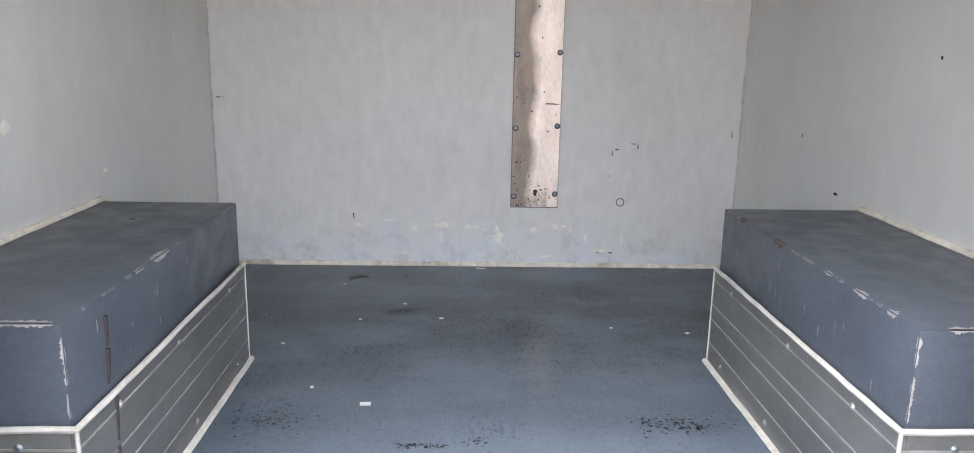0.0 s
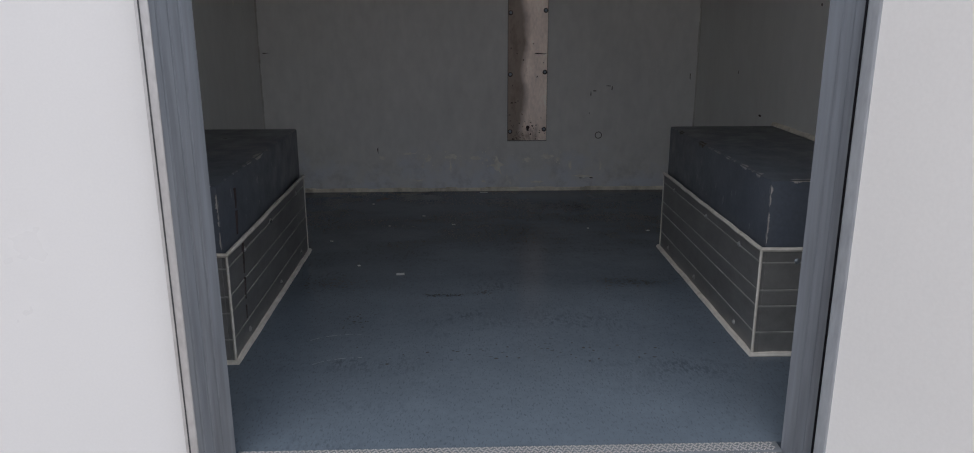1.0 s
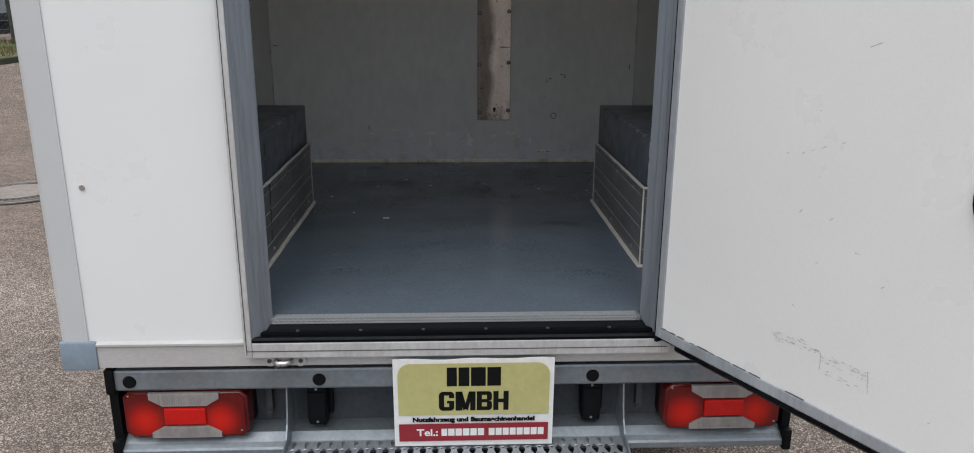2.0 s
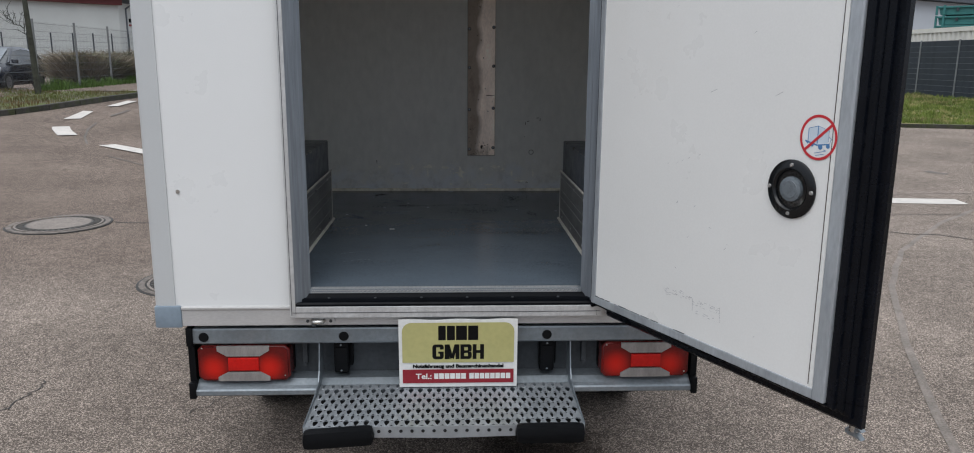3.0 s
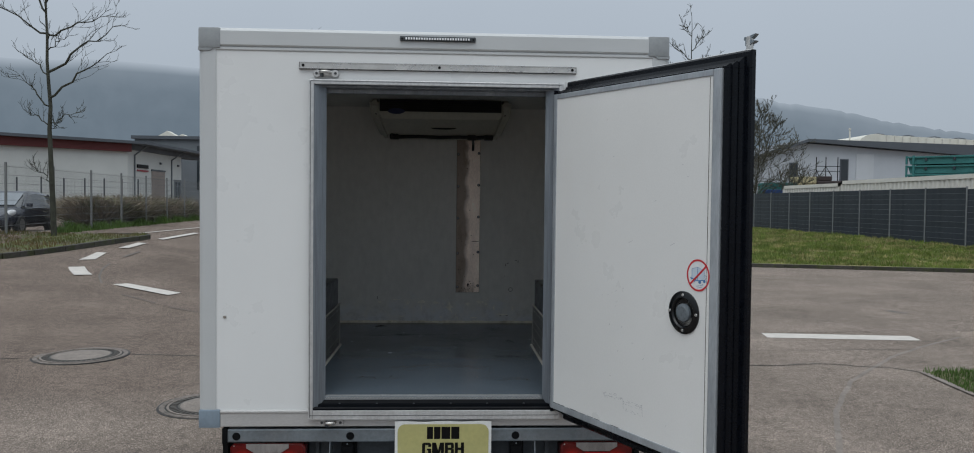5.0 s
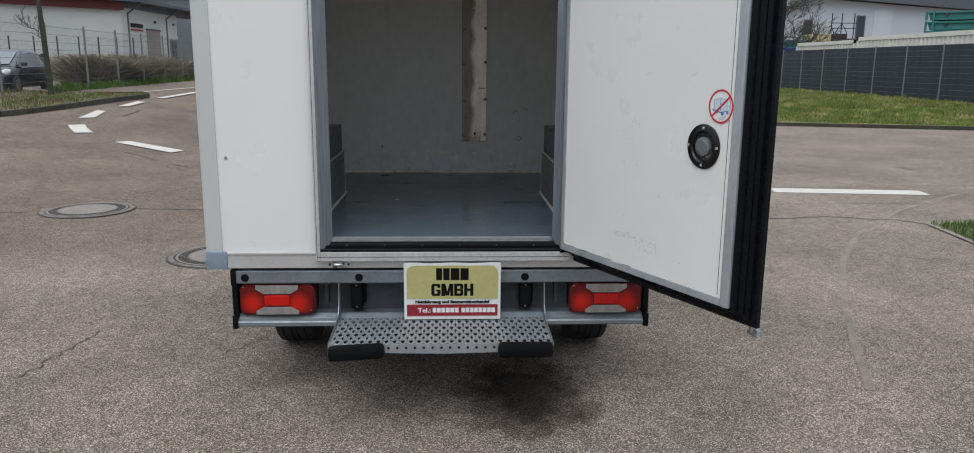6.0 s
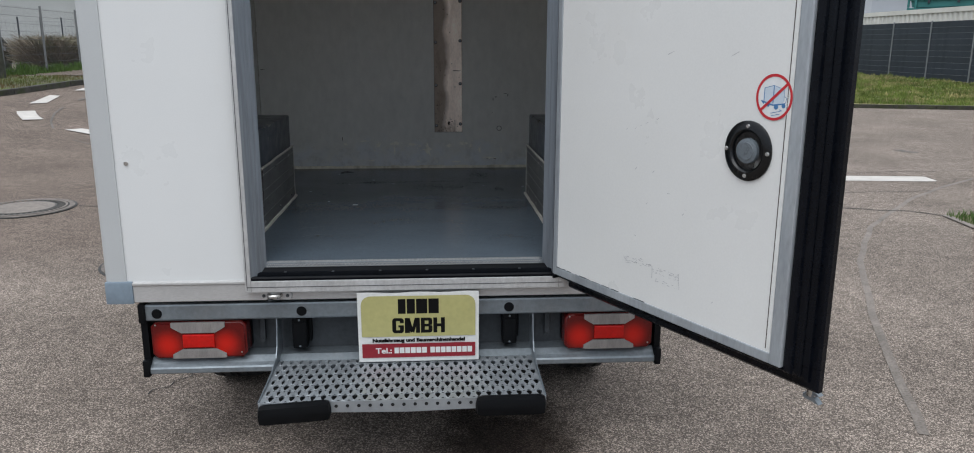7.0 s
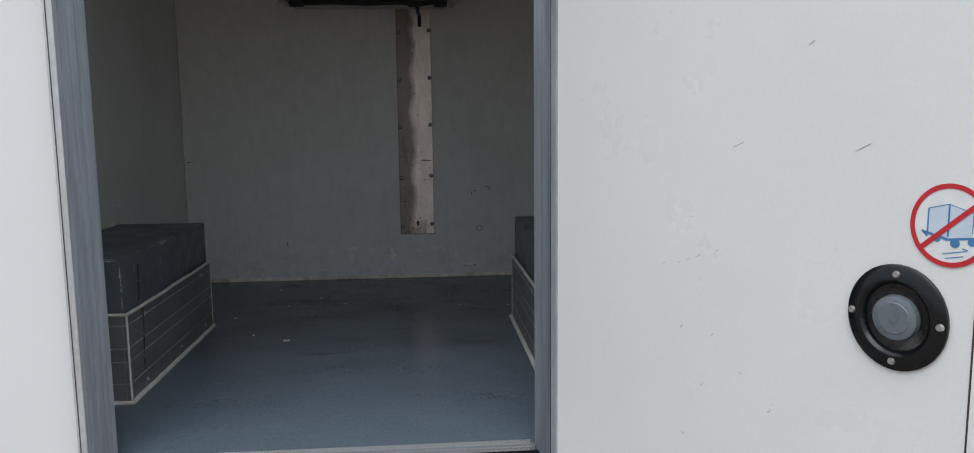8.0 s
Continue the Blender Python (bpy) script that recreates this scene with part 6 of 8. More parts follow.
def build_floor_litter():
    for x, y, w, l, r in ((-0.275, 1.044, 0.020, 0.030, 95), (0.02, 2.19, 0.012, 0.04, 80), (-0.416, 1.135, 0.010, 0.014, 20), (-0.235, 1.769, 0.012, 0.014, 40), (-0.113, 1.634, 0.010, 0.016, 95), (-0.55, 1.42, 0.008, 0.014, 60),
                          (0.62, 1.52, 0.014, 0.012, 30), (0.40, 1.56, 0.010, 0.010, 0), (-0.46, 1.98, 0.010, 0.012, 10), (-0.36, 1.62, 0.008, 0.010, 70)):
        b = B(); box(b, -w * 0.42, w * 0.42, -l * 0.42, l * 0.42, 0, 0.0018, 0.0006, pose(x, y, FLOOR_Z + 0.0002, 0, 0, r))
        thing("paper_scrap", b, PAPER, "small scrap of white paper on the cargo floor", "litter", "paper scraps")
    rng = random.Random(8)
    b = B()
    for k in range(11):
        cx, cy, w = -0.43 + rng.gauss(0, 0.022), 2.073 + rng.gauss(0, 0.014), rng.uniform(0.006, 0.018)
        n = 11
        b.faces.new([b.verts.new((cx + w * math.cos(2 * math.pi * i / n) * rng.uniform(0.5, 1.1), cy + w * 0.8 * math.sin(2 * math.pi * i / n) * rng.uniform(0.5, 1.1), FLOOR_Z + 0.0008 + 0.0001 * k)) for i in range(n)])
    part("floor_gouge", b, RUST, truck, "dark gouge in the floor coating")
    # black pitting where the coating broke up under loads: clusters of centre, half lengths and count
    b = B()
    for cx, cy, rx, ry, count in ((-0.24, 1.69, 0.055, 0.040, 130), (-0.41, 1.67, 0.066, 0.030, 40), (-0.09, 1.70, 0.09, 0.020, 50), (0.16, 1.53, 0.115, 0.085, 230), (0.17, 1.72, 0.134, 0.025, 70), (0.39, 1.93, 0.053, 0.12, 150),
                                  (0.37, 1.66, 0.065, 0.025, 45), (0.48, 1.45, 0.026, 0.055, 55), (0.44, 0.94, 0.085, 0.045, 150), (-0.49, 0.97, 0.078, 0.060, 110), (-0.36, 0.67, 0.060, 0.05, 22), (-0.14, 0.85, 0.055, 0.012, 34),
                                  (-0.02, 0.87, 0.019, 0.015, 16), (0.69, 1.72, 0.056, 0.03, 40), (0.12, 0.45, 0.30, 0.06, 60)):
        for _ in range(count):
            g = rng.uniform(-1, 1)
            x, y = cx + rx * rng.gauss(0, 0.65), cy + ry * (rng.gauss(0, 0.5) + 0.35 * math.sin(5 * g + 9 * cx))
            w, l = rng.uniform(0.0014, 0.0055), rng.uniform(0.0014, 0.0046)
            if abs(x) > 0.60 and y < 1.35:
                continue
            b.faces.new([b.verts.new((x + w * math.cos(a) * rng.uniform(0.6, 1.3), y + l * math.sin(a) * rng.uniform(0.6, 1.3), FLOOR_Z + 0.0007)) for a in (0.5, 1.7, 3.0, 4.2, 5.5)])
    tagged(part("floor_pitting", b, INK, truck, "black pitted scuffs in the floor coating"), kind="stuff")
    # pale curved drag marks near the doorway
    b = B()
    for x, y, r0, a0, a1 in ((-0.36, 0.50, 0.12, 1.4, 2.6), (-0.33, 0.36, 0.12, 1.5, 2.6)):
        pts = [(x + r0 * math.cos(a0 + (a1 - a0) * i / 14), y + r0 * 0.6 * math.sin(a0 + (a1 - a0) * i / 14)) for i in range(15)]
        for i in range(14):
            if rng.random() < 0.75:
                (xa, ya), (xb, yb), w = pts[i], pts[i + 1], rng.uniform(0.0006, 0.0016)
                b.faces.new([b.verts.new(p) for p in ((xa, ya - w, FLOOR_Z + 0.0006), (xb, yb - w, FLOOR_Z + 0.0006), (xb, yb + w, FLOOR_Z + 0.0006), (xa, ya + w, FLOOR_Z + 0.0006))])
    tagged(part("drag_marking", b, DRAG, truck, "pale curved drag marks on the floor"), kind="stuff")


build_floor_litter()


# ---------------------------------------------------------------- road surface details
DASH = "white painted road dash, slightly worn"
for pts in (((-5.66, 9.93), (-5.50, 10.17), (-4.44, 9.73), (-4.54, 9.40)), ((-6.93, 11.05), (-6.74, 11.29), (-6.62, 11.07), (-6.47, 10.84), (-6.30, 10.62), (-6.52, 10.39), (-6.67, 10.61), (-6.82, 10.84)), ((-7.13, 11.89), (-7.17, 12.25), (-7.29, 13.06), (-7.13, 13.13), (-7.03, 12.62), (-6.94, 12.17)),
            ((-7.27, 14.07), (-7.43, 15.57), (-7.27, 15.68), (-7.13, 14.31)), ((-7.56, 17.22), (-7.80, 20.85), (-7.62, 20.77), (-7.40, 17.16)), ((4.25, 6.47), (4.19, 6.12), (5.97, 5.92), (6.11, 5.93), (6.15, 6.25))):
    flat_patch("road_dash", pts, ROADPAINT, DASH, "road marking", 0.012 if pts[0][0] < 0 else 0.004)
strip("road_line", [(-8.72, 16.9), (-8.72, 19.0), (-8.67, 21.7), (-8.6, 26)], 0.10, ROADPAINT, "thin white painted line beside the verge", "road marking", 0.02)
rng = random.Random(2)
def wavy(line, seed, amp=0.014, step=0.12):
    """The line cut into short lengths that wander a little from side to side."""
    r = random.Random(seed)
    out = []
    for a, c in zip(line, line[1:]):
        a, c = Vector(a), Vector(c)
        n = max(1, int((c - a).length / step))
        out += [tuple(a + (c - a) * i / n + Vector((r.uniform(-amp, amp) * 0.5, r.uniform(-amp, amp)))) for i in range(n)]
    return out + [tuple(line[-1])]


strip("tar_seam", [(-9.0, 4.2), (-6.5, 4.45), (-4.4, 4.68)], 0.018, TAR, "dark tar seam in the asphalt", "seam")
strip("tar_seam", wavy([(-3.36, 4.95), (-2.6, 4.9), (-1.0, 4.8), (1.2, 4.6), (3.28, 4.41), (3.61, 4.41), (4.04, 4.49), (4.33, 4.44), (4.48, 4.35), (4.72, 4.31), (4.86, 4.19), (4.95, 4.06)], 1), 0.020, TAR, "dark winding tar seam in the asphalt", "seam")
strip("tar_seam", wavy([(2.5, 6.3), (4.11, 6.43), (5.02, 6.52), (5.94, 6.64), (6.62, 6.67), (7.35, 6.71), (9.5, 6.8)], 2), 0.016, TAR, "dark winding tar seam in the asphalt", "seam")
strip("tar_seam", wavy([(3.0, 5.22), (3.65, 5.26), (4.85, 5.28), (5.63, 5.34)], 3), 0.012, TAR, "dark winding tar seam in the asphalt", "seam")
strip("tar_seam", wavy([(4.8, 10.0), (5.55, 10.04), (6.25, 10.06)], 4), 0.02, TAR, "dark winding tar seam in the asphalt", "seam")


def crack(p, q, n, amp, w, seed):
    r = random.Random(seed)
    pts = [(p[0] + (q[0] - p[0]) * i / n + r.uniform(-amp, amp), p[1] + (q[1] - p[1]) * i / n + r.uniform(-amp, amp)) for i in range(n + 1)]
    strip("asphalt_crack", pts, w, TAR, "fine winding crack in the asphalt", "crack")


crack((-2.13, 0.30), (-2.05, 1.02), 22, 0.03, 0.007, 4)
crack((-1.2, 0.6), (-0.98, 0.95), 12, 0.02, 0.005, 9)
arc = [(2.12, 0.0), (2.20, 0.18), (2.44, 0.77), (2.73, 1.44), (3.05, 2.10), (3.30, 2.60), (3.62, 3.12), (3.99, 3.66), (4.44, 4.17), (5.09, 4.85), (5.80, 5.46), (6.78, 6.18)]
strip("tyre_trace", wavy(arc, 6, 0.012, 0.3), 0.045, WORN, "pale curved scuff trace on the asphalt", "scuff", 0.003)
strip("tyre_mark", [(-5.85, 9.95), (-6.15, 10.54), (-6.42, 11.28), (-6.58, 12.0)], 0.035, TYREMARK, "faint dark curved tyre mark on the asphalt", "scuff", 0.006)
strip("tyre_mark", [(-6.70, 12.9), (-6.73, 13.4), (-6.78, 14.0)], 0.05, TYREMARK, "faint dark curved tyre mark on the asphalt", "scuff", 0.01)
strip("tyre_mark", [(-5.2, 9.15), (-4.81, 8.88), (-4.45, 8.6)], 0.03, TYREMARK, "faint dark curved tyre mark on the asphalt", "scuff", 0.006)
strip("tyre_mark", [(-4.14, 8.31), (-3.75, 8.07), (-3.37, 7.84)], 0.03, TYREMARK, "faint dark curved tyre mark on the asphalt", "scuff", 0.006)
strip("tyre_mark", [(7.29, 8.72), (7.31, 8.52), (7.41, 8.36)], 0.16, TYREMARK, "short dark scuff on the asphalt", "scuff", 0.005)


def manhole(cx, cy, r):
    z = ground_z(cx, cy)
    mh = empty("manhole_cover", "round cast-iron manhole cover with a concrete centre", "manhole cover", "manholes", (cx, cy, z))
    def ring(r0, r1, z0, z1, material, name, n=48):
        b = B()
        prof = [(r0, z0), (r0, z1), (r1, z1), (r1, z0)] if r0 else [(0.001, z1), (r1, z1), (r1, z0), (0.001, z0)]
        rings = [[b.verts.new((p * math.cos(2 * math.pi * i / n), p * math.sin(2 * math.pi * i / n), q)) for i in range(n)] for p, q in prof]
        for a, c in zip(rings, rings[1:] + rings[:1]):
            for i in range(n):
                b.faces.new((a[i], a[(i + 1) % n], c[(i + 1) % n], c[i]))
        return part(name, b, material, mh)
    ring(r * 0.955, r, -0.02, 0.003, TAR, "joint_ring")
    ring(r * 0.86, r * 0.955, -0.02, 0.007, CONCRETE, "concrete_ring")
    ring(r * 0.825, r * 0.86, -0.02, 0.002, TAR, "gap_ring")
    ring(r * 0.785, r * 0.825, -0.02, 0.010, LID, "iron_rim")
    ring(r * 0.625, r * 0.785, -0.02, 0.004, TAR, "iron_frame")
    ring(r * 0.59, r * 0.625, -0.02, 0.009, IRON, "inner_rim")
    ring(0, r * 0.59, -0.02, 0.010, LID, "cover_disc")
    b = B()
    for i in range(44):
        m = pose(0, 0, 0, 0, 0, 360 / 44 * i)
        box(b, r * 0.655, r * 0.76, -0.010, 0.010, 0.002, 0.010, 0, m)
    tagged(part("iron_studding", b, IRON, mh), kind="stuff")
    return mh


manhole(-3.85, 4.86, 0.48)
manhole(-1.86, 2.86, 0.44)

# damp dark patch under the step
b = B()
rng = random.Random(31)
ctr = b.verts.new((0.41, -0.05, 0.003))
ring_ = [b.verts.new((0.41 + 0.95 * math.cos(a) * k, -0.05 + 0.95 * math.sin(a) * k, 0.003)) for a, k in ((2 * math.pi * i / 40, rng.uniform(0.75, 1.15)) for i in range(40))]
for i in range(40):
    b.faces.new((ctr, ring_[i], ring_[(i + 1) % 40]))


def damp_mat():
    """Damp asphalt that fades out towards the rim of the patch."""
    nt = OILY.node_tree
    bs = nt.nodes["Principled BSDF"]
    out = [n for n in nt.nodes if n.type == "OUTPUT_MATERIAL"][0]
    co, no, mx, tr, rg, ln, ad = (nt.nodes.new(k) for k in ("ShaderNodeTexCoord", "ShaderNodeTexNoise", "ShaderNodeMixShader", "ShaderNodeBsdfTransparent", "ShaderNodeMapRange", "ShaderNodeVectorMath", "ShaderNodeMath"))
    no.inputs["Scale"].default_value = 5
    no.inputs["Detail"].default_value = 8
    sb = nt.nodes.new("ShaderNodeVectorMath")
    sb.operation = "SUBTRACT"
    sb.inputs[1].default_value = (0.41, 0.02, 0)
    ln.operation = "LENGTH"
    nt.links.new(co.outputs["Object"], sb.inputs[0])
    sq = nt.nodes.new("ShaderNodeVectorMath")
    sq.operation = "MULTIPLY"
    sq.inputs[1].default_value = (1.35, 0.85, 1)
    nt.links.new(sb.outputs[0], sq.inputs[0])
    nt.links.new(sq.outputs[0], ln.inputs[0])
    nt.links.new(co.outputs["Object"], no.inputs["Vector"])
    ad.operation = "ADD"
    nt.links.new(ln.outputs["Value"], ad.inputs[0])
    sc = nt.nodes.new("ShaderNodeMath")
    sc.operation = "MULTIPLY"
    sc.inputs[1].default_value = 0.48
    nt.links.new(no.outputs["Fac"], sc.inputs[0])
    nt.links.new(sc.outputs[0], ad.inputs[1])
    rg.inputs["From Min"].default_value, rg.inputs["From Max"].default_value = 0.36, 0.74
    rg.inputs["To Min"].default_value, rg.inputs["To Max"].default_value = 0.04, 1.0
    nt.links.new(ad.outputs[0], rg.inputs["Value"])
    nt.links.new(rg.outputs["Result"], mx.inputs[0])
    nt.links.new(bs.outputs[0], mx.inputs[1])
    nt.links.new(tr.outputs[0], mx.inputs[2])
    nt.links.new(mx.outputs[0], out.inputs[0])


damp_mat()
thing("damp_stain", b, OILY, "dark damp stain on the asphalt under the step", "stain", kind="structure")


# ---------------------------------------------------------------- verges, kerbs and grass
def verge(name, pts, lift, label, soil):
    b = B()
    top = [b.verts.new((x, y, ground_z(x, y) + lift)) for x, y in pts]
    low = [b.verts.new((x, y, ground_z(x, y) - 0.05)) for x, y in pts]
    n = len(pts)
    for i in range(n):
        b.faces.new((low[i], low[(i + 1) % n], top[(i + 1) % n], top[i]))
    b.faces.new(top)
    bmesh.ops.triangulate(b, faces=[f for f in b.faces if len(f.verts) > 4])
    return thing(name, b, soil, label, "grass verge", kind="structure")


def inside(x, y, pts):
    ok = False
    for (x1, y1), (x2, y2) in zip(pts, pts[1:] + pts[:1]):
        if (y1 > y) != (y2 > y) and x < (x2 - x1) * (y - y1) / (y2 - y1) + x1:
            ok = not ok
    return ok


def blades(name, spots, label, h=(0.05, 0.12), w=0.008, material=None, seed=1, zoff=0.0):
    """Grass blades or stalks: one thin bent strip each."""
    r = random.Random(seed)
    vs, fs = [], []
    for x, y in spots:
        z = ground_z(x, y) + zoff
        a, hh = r.uniform(0, 6.28), r.uniform(*h) * max(0.25, 1 + 1.0 * noise.noise((x * 1.3, y * 1.3, 0.5)) + 0.8 * noise.noise((x * 4.0, y * 4.0, 2.5)))
        dx, dy = math.cos(a) * w, math.sin(a) * w
        lx, ly = r.uniform(-0.5, 0.5) * hh, r.uniform(-0.5, 0.5) * hh
        k = len(vs)
        vs += [(x - dx, y - dy, z - 0.01), (x + dx, y + dy, z - 0.01), (x + dx * 0.6 + lx * 0.4, y + dy * 0.6 + ly * 0.4, z + hh * 0.6), (x - dx * 0.6 + lx * 0.4, y - dy * 0.6 + ly * 0.4, z + hh * 0.6), (x + lx, y + ly, z + hh)]
        fs += [(k, k + 1, k + 2, k + 3), (k + 3, k + 2, k + 4)]
    me = bpy.data.meshes.new(name)
    me.from_pydata(vs, [], fs)
    me.materials.append(material or GRASS)
    return tagged(new(name, me), label, "grass", kind="stuff")


def scatter(poly, count, seed):
    r = random.Random(seed)
    xs, ys = [p[0] for p in poly], [p[1] for p in poly]
    out = []
    while len(out) < count:
        x, y = r.uniform(min(xs), max(xs)), r.uniform(min(ys), max(ys))
        if inside(x, y, poly):
            out.append((x, y))
    return out


def kerb_run(line, label, h=0.10, w=0.12, step=1.0):
    """Kerb stones end to end along a line, each a piece of its own."""
    owner = empty("kerb", label, "kerb", kind="structure")
    pts = [Vector(p) for p in line]
    for a, c in zip(pts, pts[1:]):
        n = max(1, round((c - a).length / step))
        for i in range(n):
            p, q = a + (c - a) * i / n, a + (c - a) * (i + 1) / n
            d = q - p
            m = Matrix.Translation((p.x, p.y, ground_z(p.x, p.y))) @ Matrix.Rotation(math.atan2(d.y, d.x), 4, "Z") @ Matrix.Rotation(-math.atan2(ground_z(q.x, q.y) - ground_z(p.x, p.y), d.length), 4, "Y")
            b = B(); box(b, 0.004, d.length - 0.004, -w / 2, w / 2, -0.1, h, 0.012, m)
            part("kerb_stone", b, KERB, owner)


ISLAND = [(-15, 8.6), (-8.9, 10.75), (-8.36, 11.45), (-8.09, 12.03), (-7.90, 12.87), (-7.78, 13.9), (-7.75, 14.91), (-7.74, 16.3), (-7.79, 17.16), (-7.94, 17.48), (-8.15, 17.5), (-8.89, 16.75), (-9.6, 16.3), (-15, 15.6)]
verge("grass_island", ISLAND, 0.085, "kerbed traffic island with short worn turf", ISLAND_SOIL)
kerb_run(ISLAND[1:12], "dark concrete kerb round the grass island")
blades("island_grass", scatter(ISLAND, 14000, 5), "short patchy green and straw-coloured grass", (0.02, 0.07), 0.006, ISLAND_GRASS, seed=5, zoff=0.085)
VERGE = [(-4, 17.9), (5, 17.62), (8.5, 17.5), (11, 16.85), (13.9, 16.05), (18, 15.2), (24, 14.6)]


def build_verge():
    """The wide bank of grass that climbs from its kerb to the privacy fence."""
    b = B()
    cols = []
    for i in range(57):
        x = -4 + 0.5 * i
        k = max(j for j in range(len(VERGE) - 1) if VERGE[j][0] <= x or j == 0)
        (xa, ya), (xb, yb) = VERGE[k], VERGE[k + 1]
        y0 = ya + (yb - ya) * (x - xa) / (xb - xa)
        ys = [y0 + d for d in (0, 0.5, 1, 1.5, 2, 3, 4, 5, 6.5, 8, 12, 20, 34, 46)]
        cols.append([b.verts.new((x, y, ground_z(x, y) + 0.10)) for y in ys])
    for p, q in zip(cols, cols[1:]):
        for r in range(len(p) - 1):
            b.faces.new((p[r], q[r], q[r + 1], p[r + 1]))
    thing("grass_verge", b, GRASS_BASE, "wide grass verge behind a kerb", "grass verge", kind="structure", smooth=True)


build_verge()
kerb_run(VERGE, "dark concrete kerb along the grass verge")
NEARV = [(8.0, 17.75), (13.9, 16.2), (17.4, 15.5), (17.4, 40), (12, 40)]
blades("verge_grass", scatter(NEARV, 90000, 6), "uneven green and straw-coloured verge grass", (0.035, 0.13), 0.013, seed=6, zoff=0.10)
CORNER = [(4.95, 4.06), (4.89, 3.59), (4.84, 3.13), (4.92, 2.2), (5.35, 0.7), (6.3, -0.5), (9, -1.5), (9, 4.45), (5.56, 4.16)]
strip("edging", CORNER[:6], 0.07, LID, "pale flush concrete edging of the grass corner", "edging", 0.012)
flat_patch("grass_corner", CORNER, ISLAND_SOIL, "small corner of worn grass at the road edge", "grass verge", 0.006)
blades("corner_grass", scatter(CORNER, 26000, 7), "short dark green grass at the road edge", (0.015, 0.05), 0.006, LUSH, seed=7, zoff=0.006)


# ---------------------------------------------------------------- mesh fence, yard, tree and car on the left
def mesh_fence():
    px, py, sx, sy, h = -10.22, 15.0, -0.158, 2.522, 1.70
    fence = empty("mesh_fence", "galvanised double-rod mesh fence with square posts", "fence")
    L = math.hypot(sx, sy)
    ang = math.atan2(sy, sx)
    b = B()
    for i in range(46):
        x = 0.04 + i * (L - 0.08) / 45
        box(b, x - 0.0011, x + 0.0011, -0.0011, 0.0011, 0.06, h)
    for k in range(9):
        z = 0.08 + k * (h - 0.12) / 8
        for dy in (-0.008, 0.008):
            box(b, 0.03, L - 0.03, dy - 0.003, dy + 0.003, z - 0.003, z + 0.003)
    panel = finish(b, "mesh_panel", MESH)
    b = B(); box(b, -0.022, 0.022, -0.022, 0.022, -0.1, h + 0.06, 0.003)
    post = finish(b, "fence_post", POST)
    for k in range(-3, 12):
        x, y = px + sx * k, py + sy * k
        z = ground_z(x, y)
        o = new("fence_post", post)
        o.parent, o.location = fence, (x, y, z)
        if k < 11:
            z2 = ground_z(x + sx, y + sy)
            o = new("mesh_panel", panel)
            o.parent = fence
            o.matrix_local = Matrix.Translation((x, y, z)) @ Matrix.Rotation(ang, 4, "Z") @ Matrix.Rotation(-math.atan2(z2 - z, L), 4, "Y")
    tuft = []
    r = random.Random(17)
    for k in range(9000):
        s = r.uniform(1.0, 9)
        tuft.append((px + sx * s + abs(r.gauss(0, 0.16)) - 0.1, py + sy * s))
    blades("fence_foot_grass", tuft, "lush green grass along the fence foot", (0.06, 0.22), 0.010, LUSH, 8)
    # bramble scrub behind the fence
    spots = []
    for _ in range(52000):
        y = r.uniform(23, 36)
        xl, xr = -11.3 - 0.499 * (y - 21), -10.74 - 0.068 * (y - 25) - 0.8
        if xl < xr:
            x = r.uniform(xl, xr)
            spots.append((x, y))
    vs, fs = [], []
    for x, y in spots:
        z = ground_z(x, y)
        top = 1.90 + 0.30 * noise.noise((x * 0.6, y * 0.6, 3)) + 0.16 * noise.noise((x * 4, y * 4, 7)) - z
        hh = top * r.uniform(0.35, 1.0)
        a, w = r.uniform(0, 6.28), r.uniform(0.005, 0.018)
        dx, dy = math.cos(a) * w, math.sin(a) * w
        lx, ly = r.gauss(0, 0.34), r.gauss(0, 0.34)
        k = len(vs)
        vs += [(x - dx, y - dy, z + hh * 0.2), (x + dx, y + dy, z + hh * 0.2), (x + lx + dx, y + ly + dy, z + hh * 0.8), (x + lx - dx, y + ly - dy, z + hh * 0.8), (x + lx * 1.8, y + ly * 1.8, z + hh * r.uniform(0.75, 1.0))]
        fs += [(k, k + 1, k + 2, k + 3), (k + 3, k + 2, k + 4)]
    me = bpy.data.meshes.new("yard_scrub")
    me.from_pydata(vs, [], fs)
    me.materials.append(SCRUB)
    tagged(new("yard_scrub", me), "brown tangled bramble scrub behind the fence", "scrub", kind="stuff")


mesh_fence()


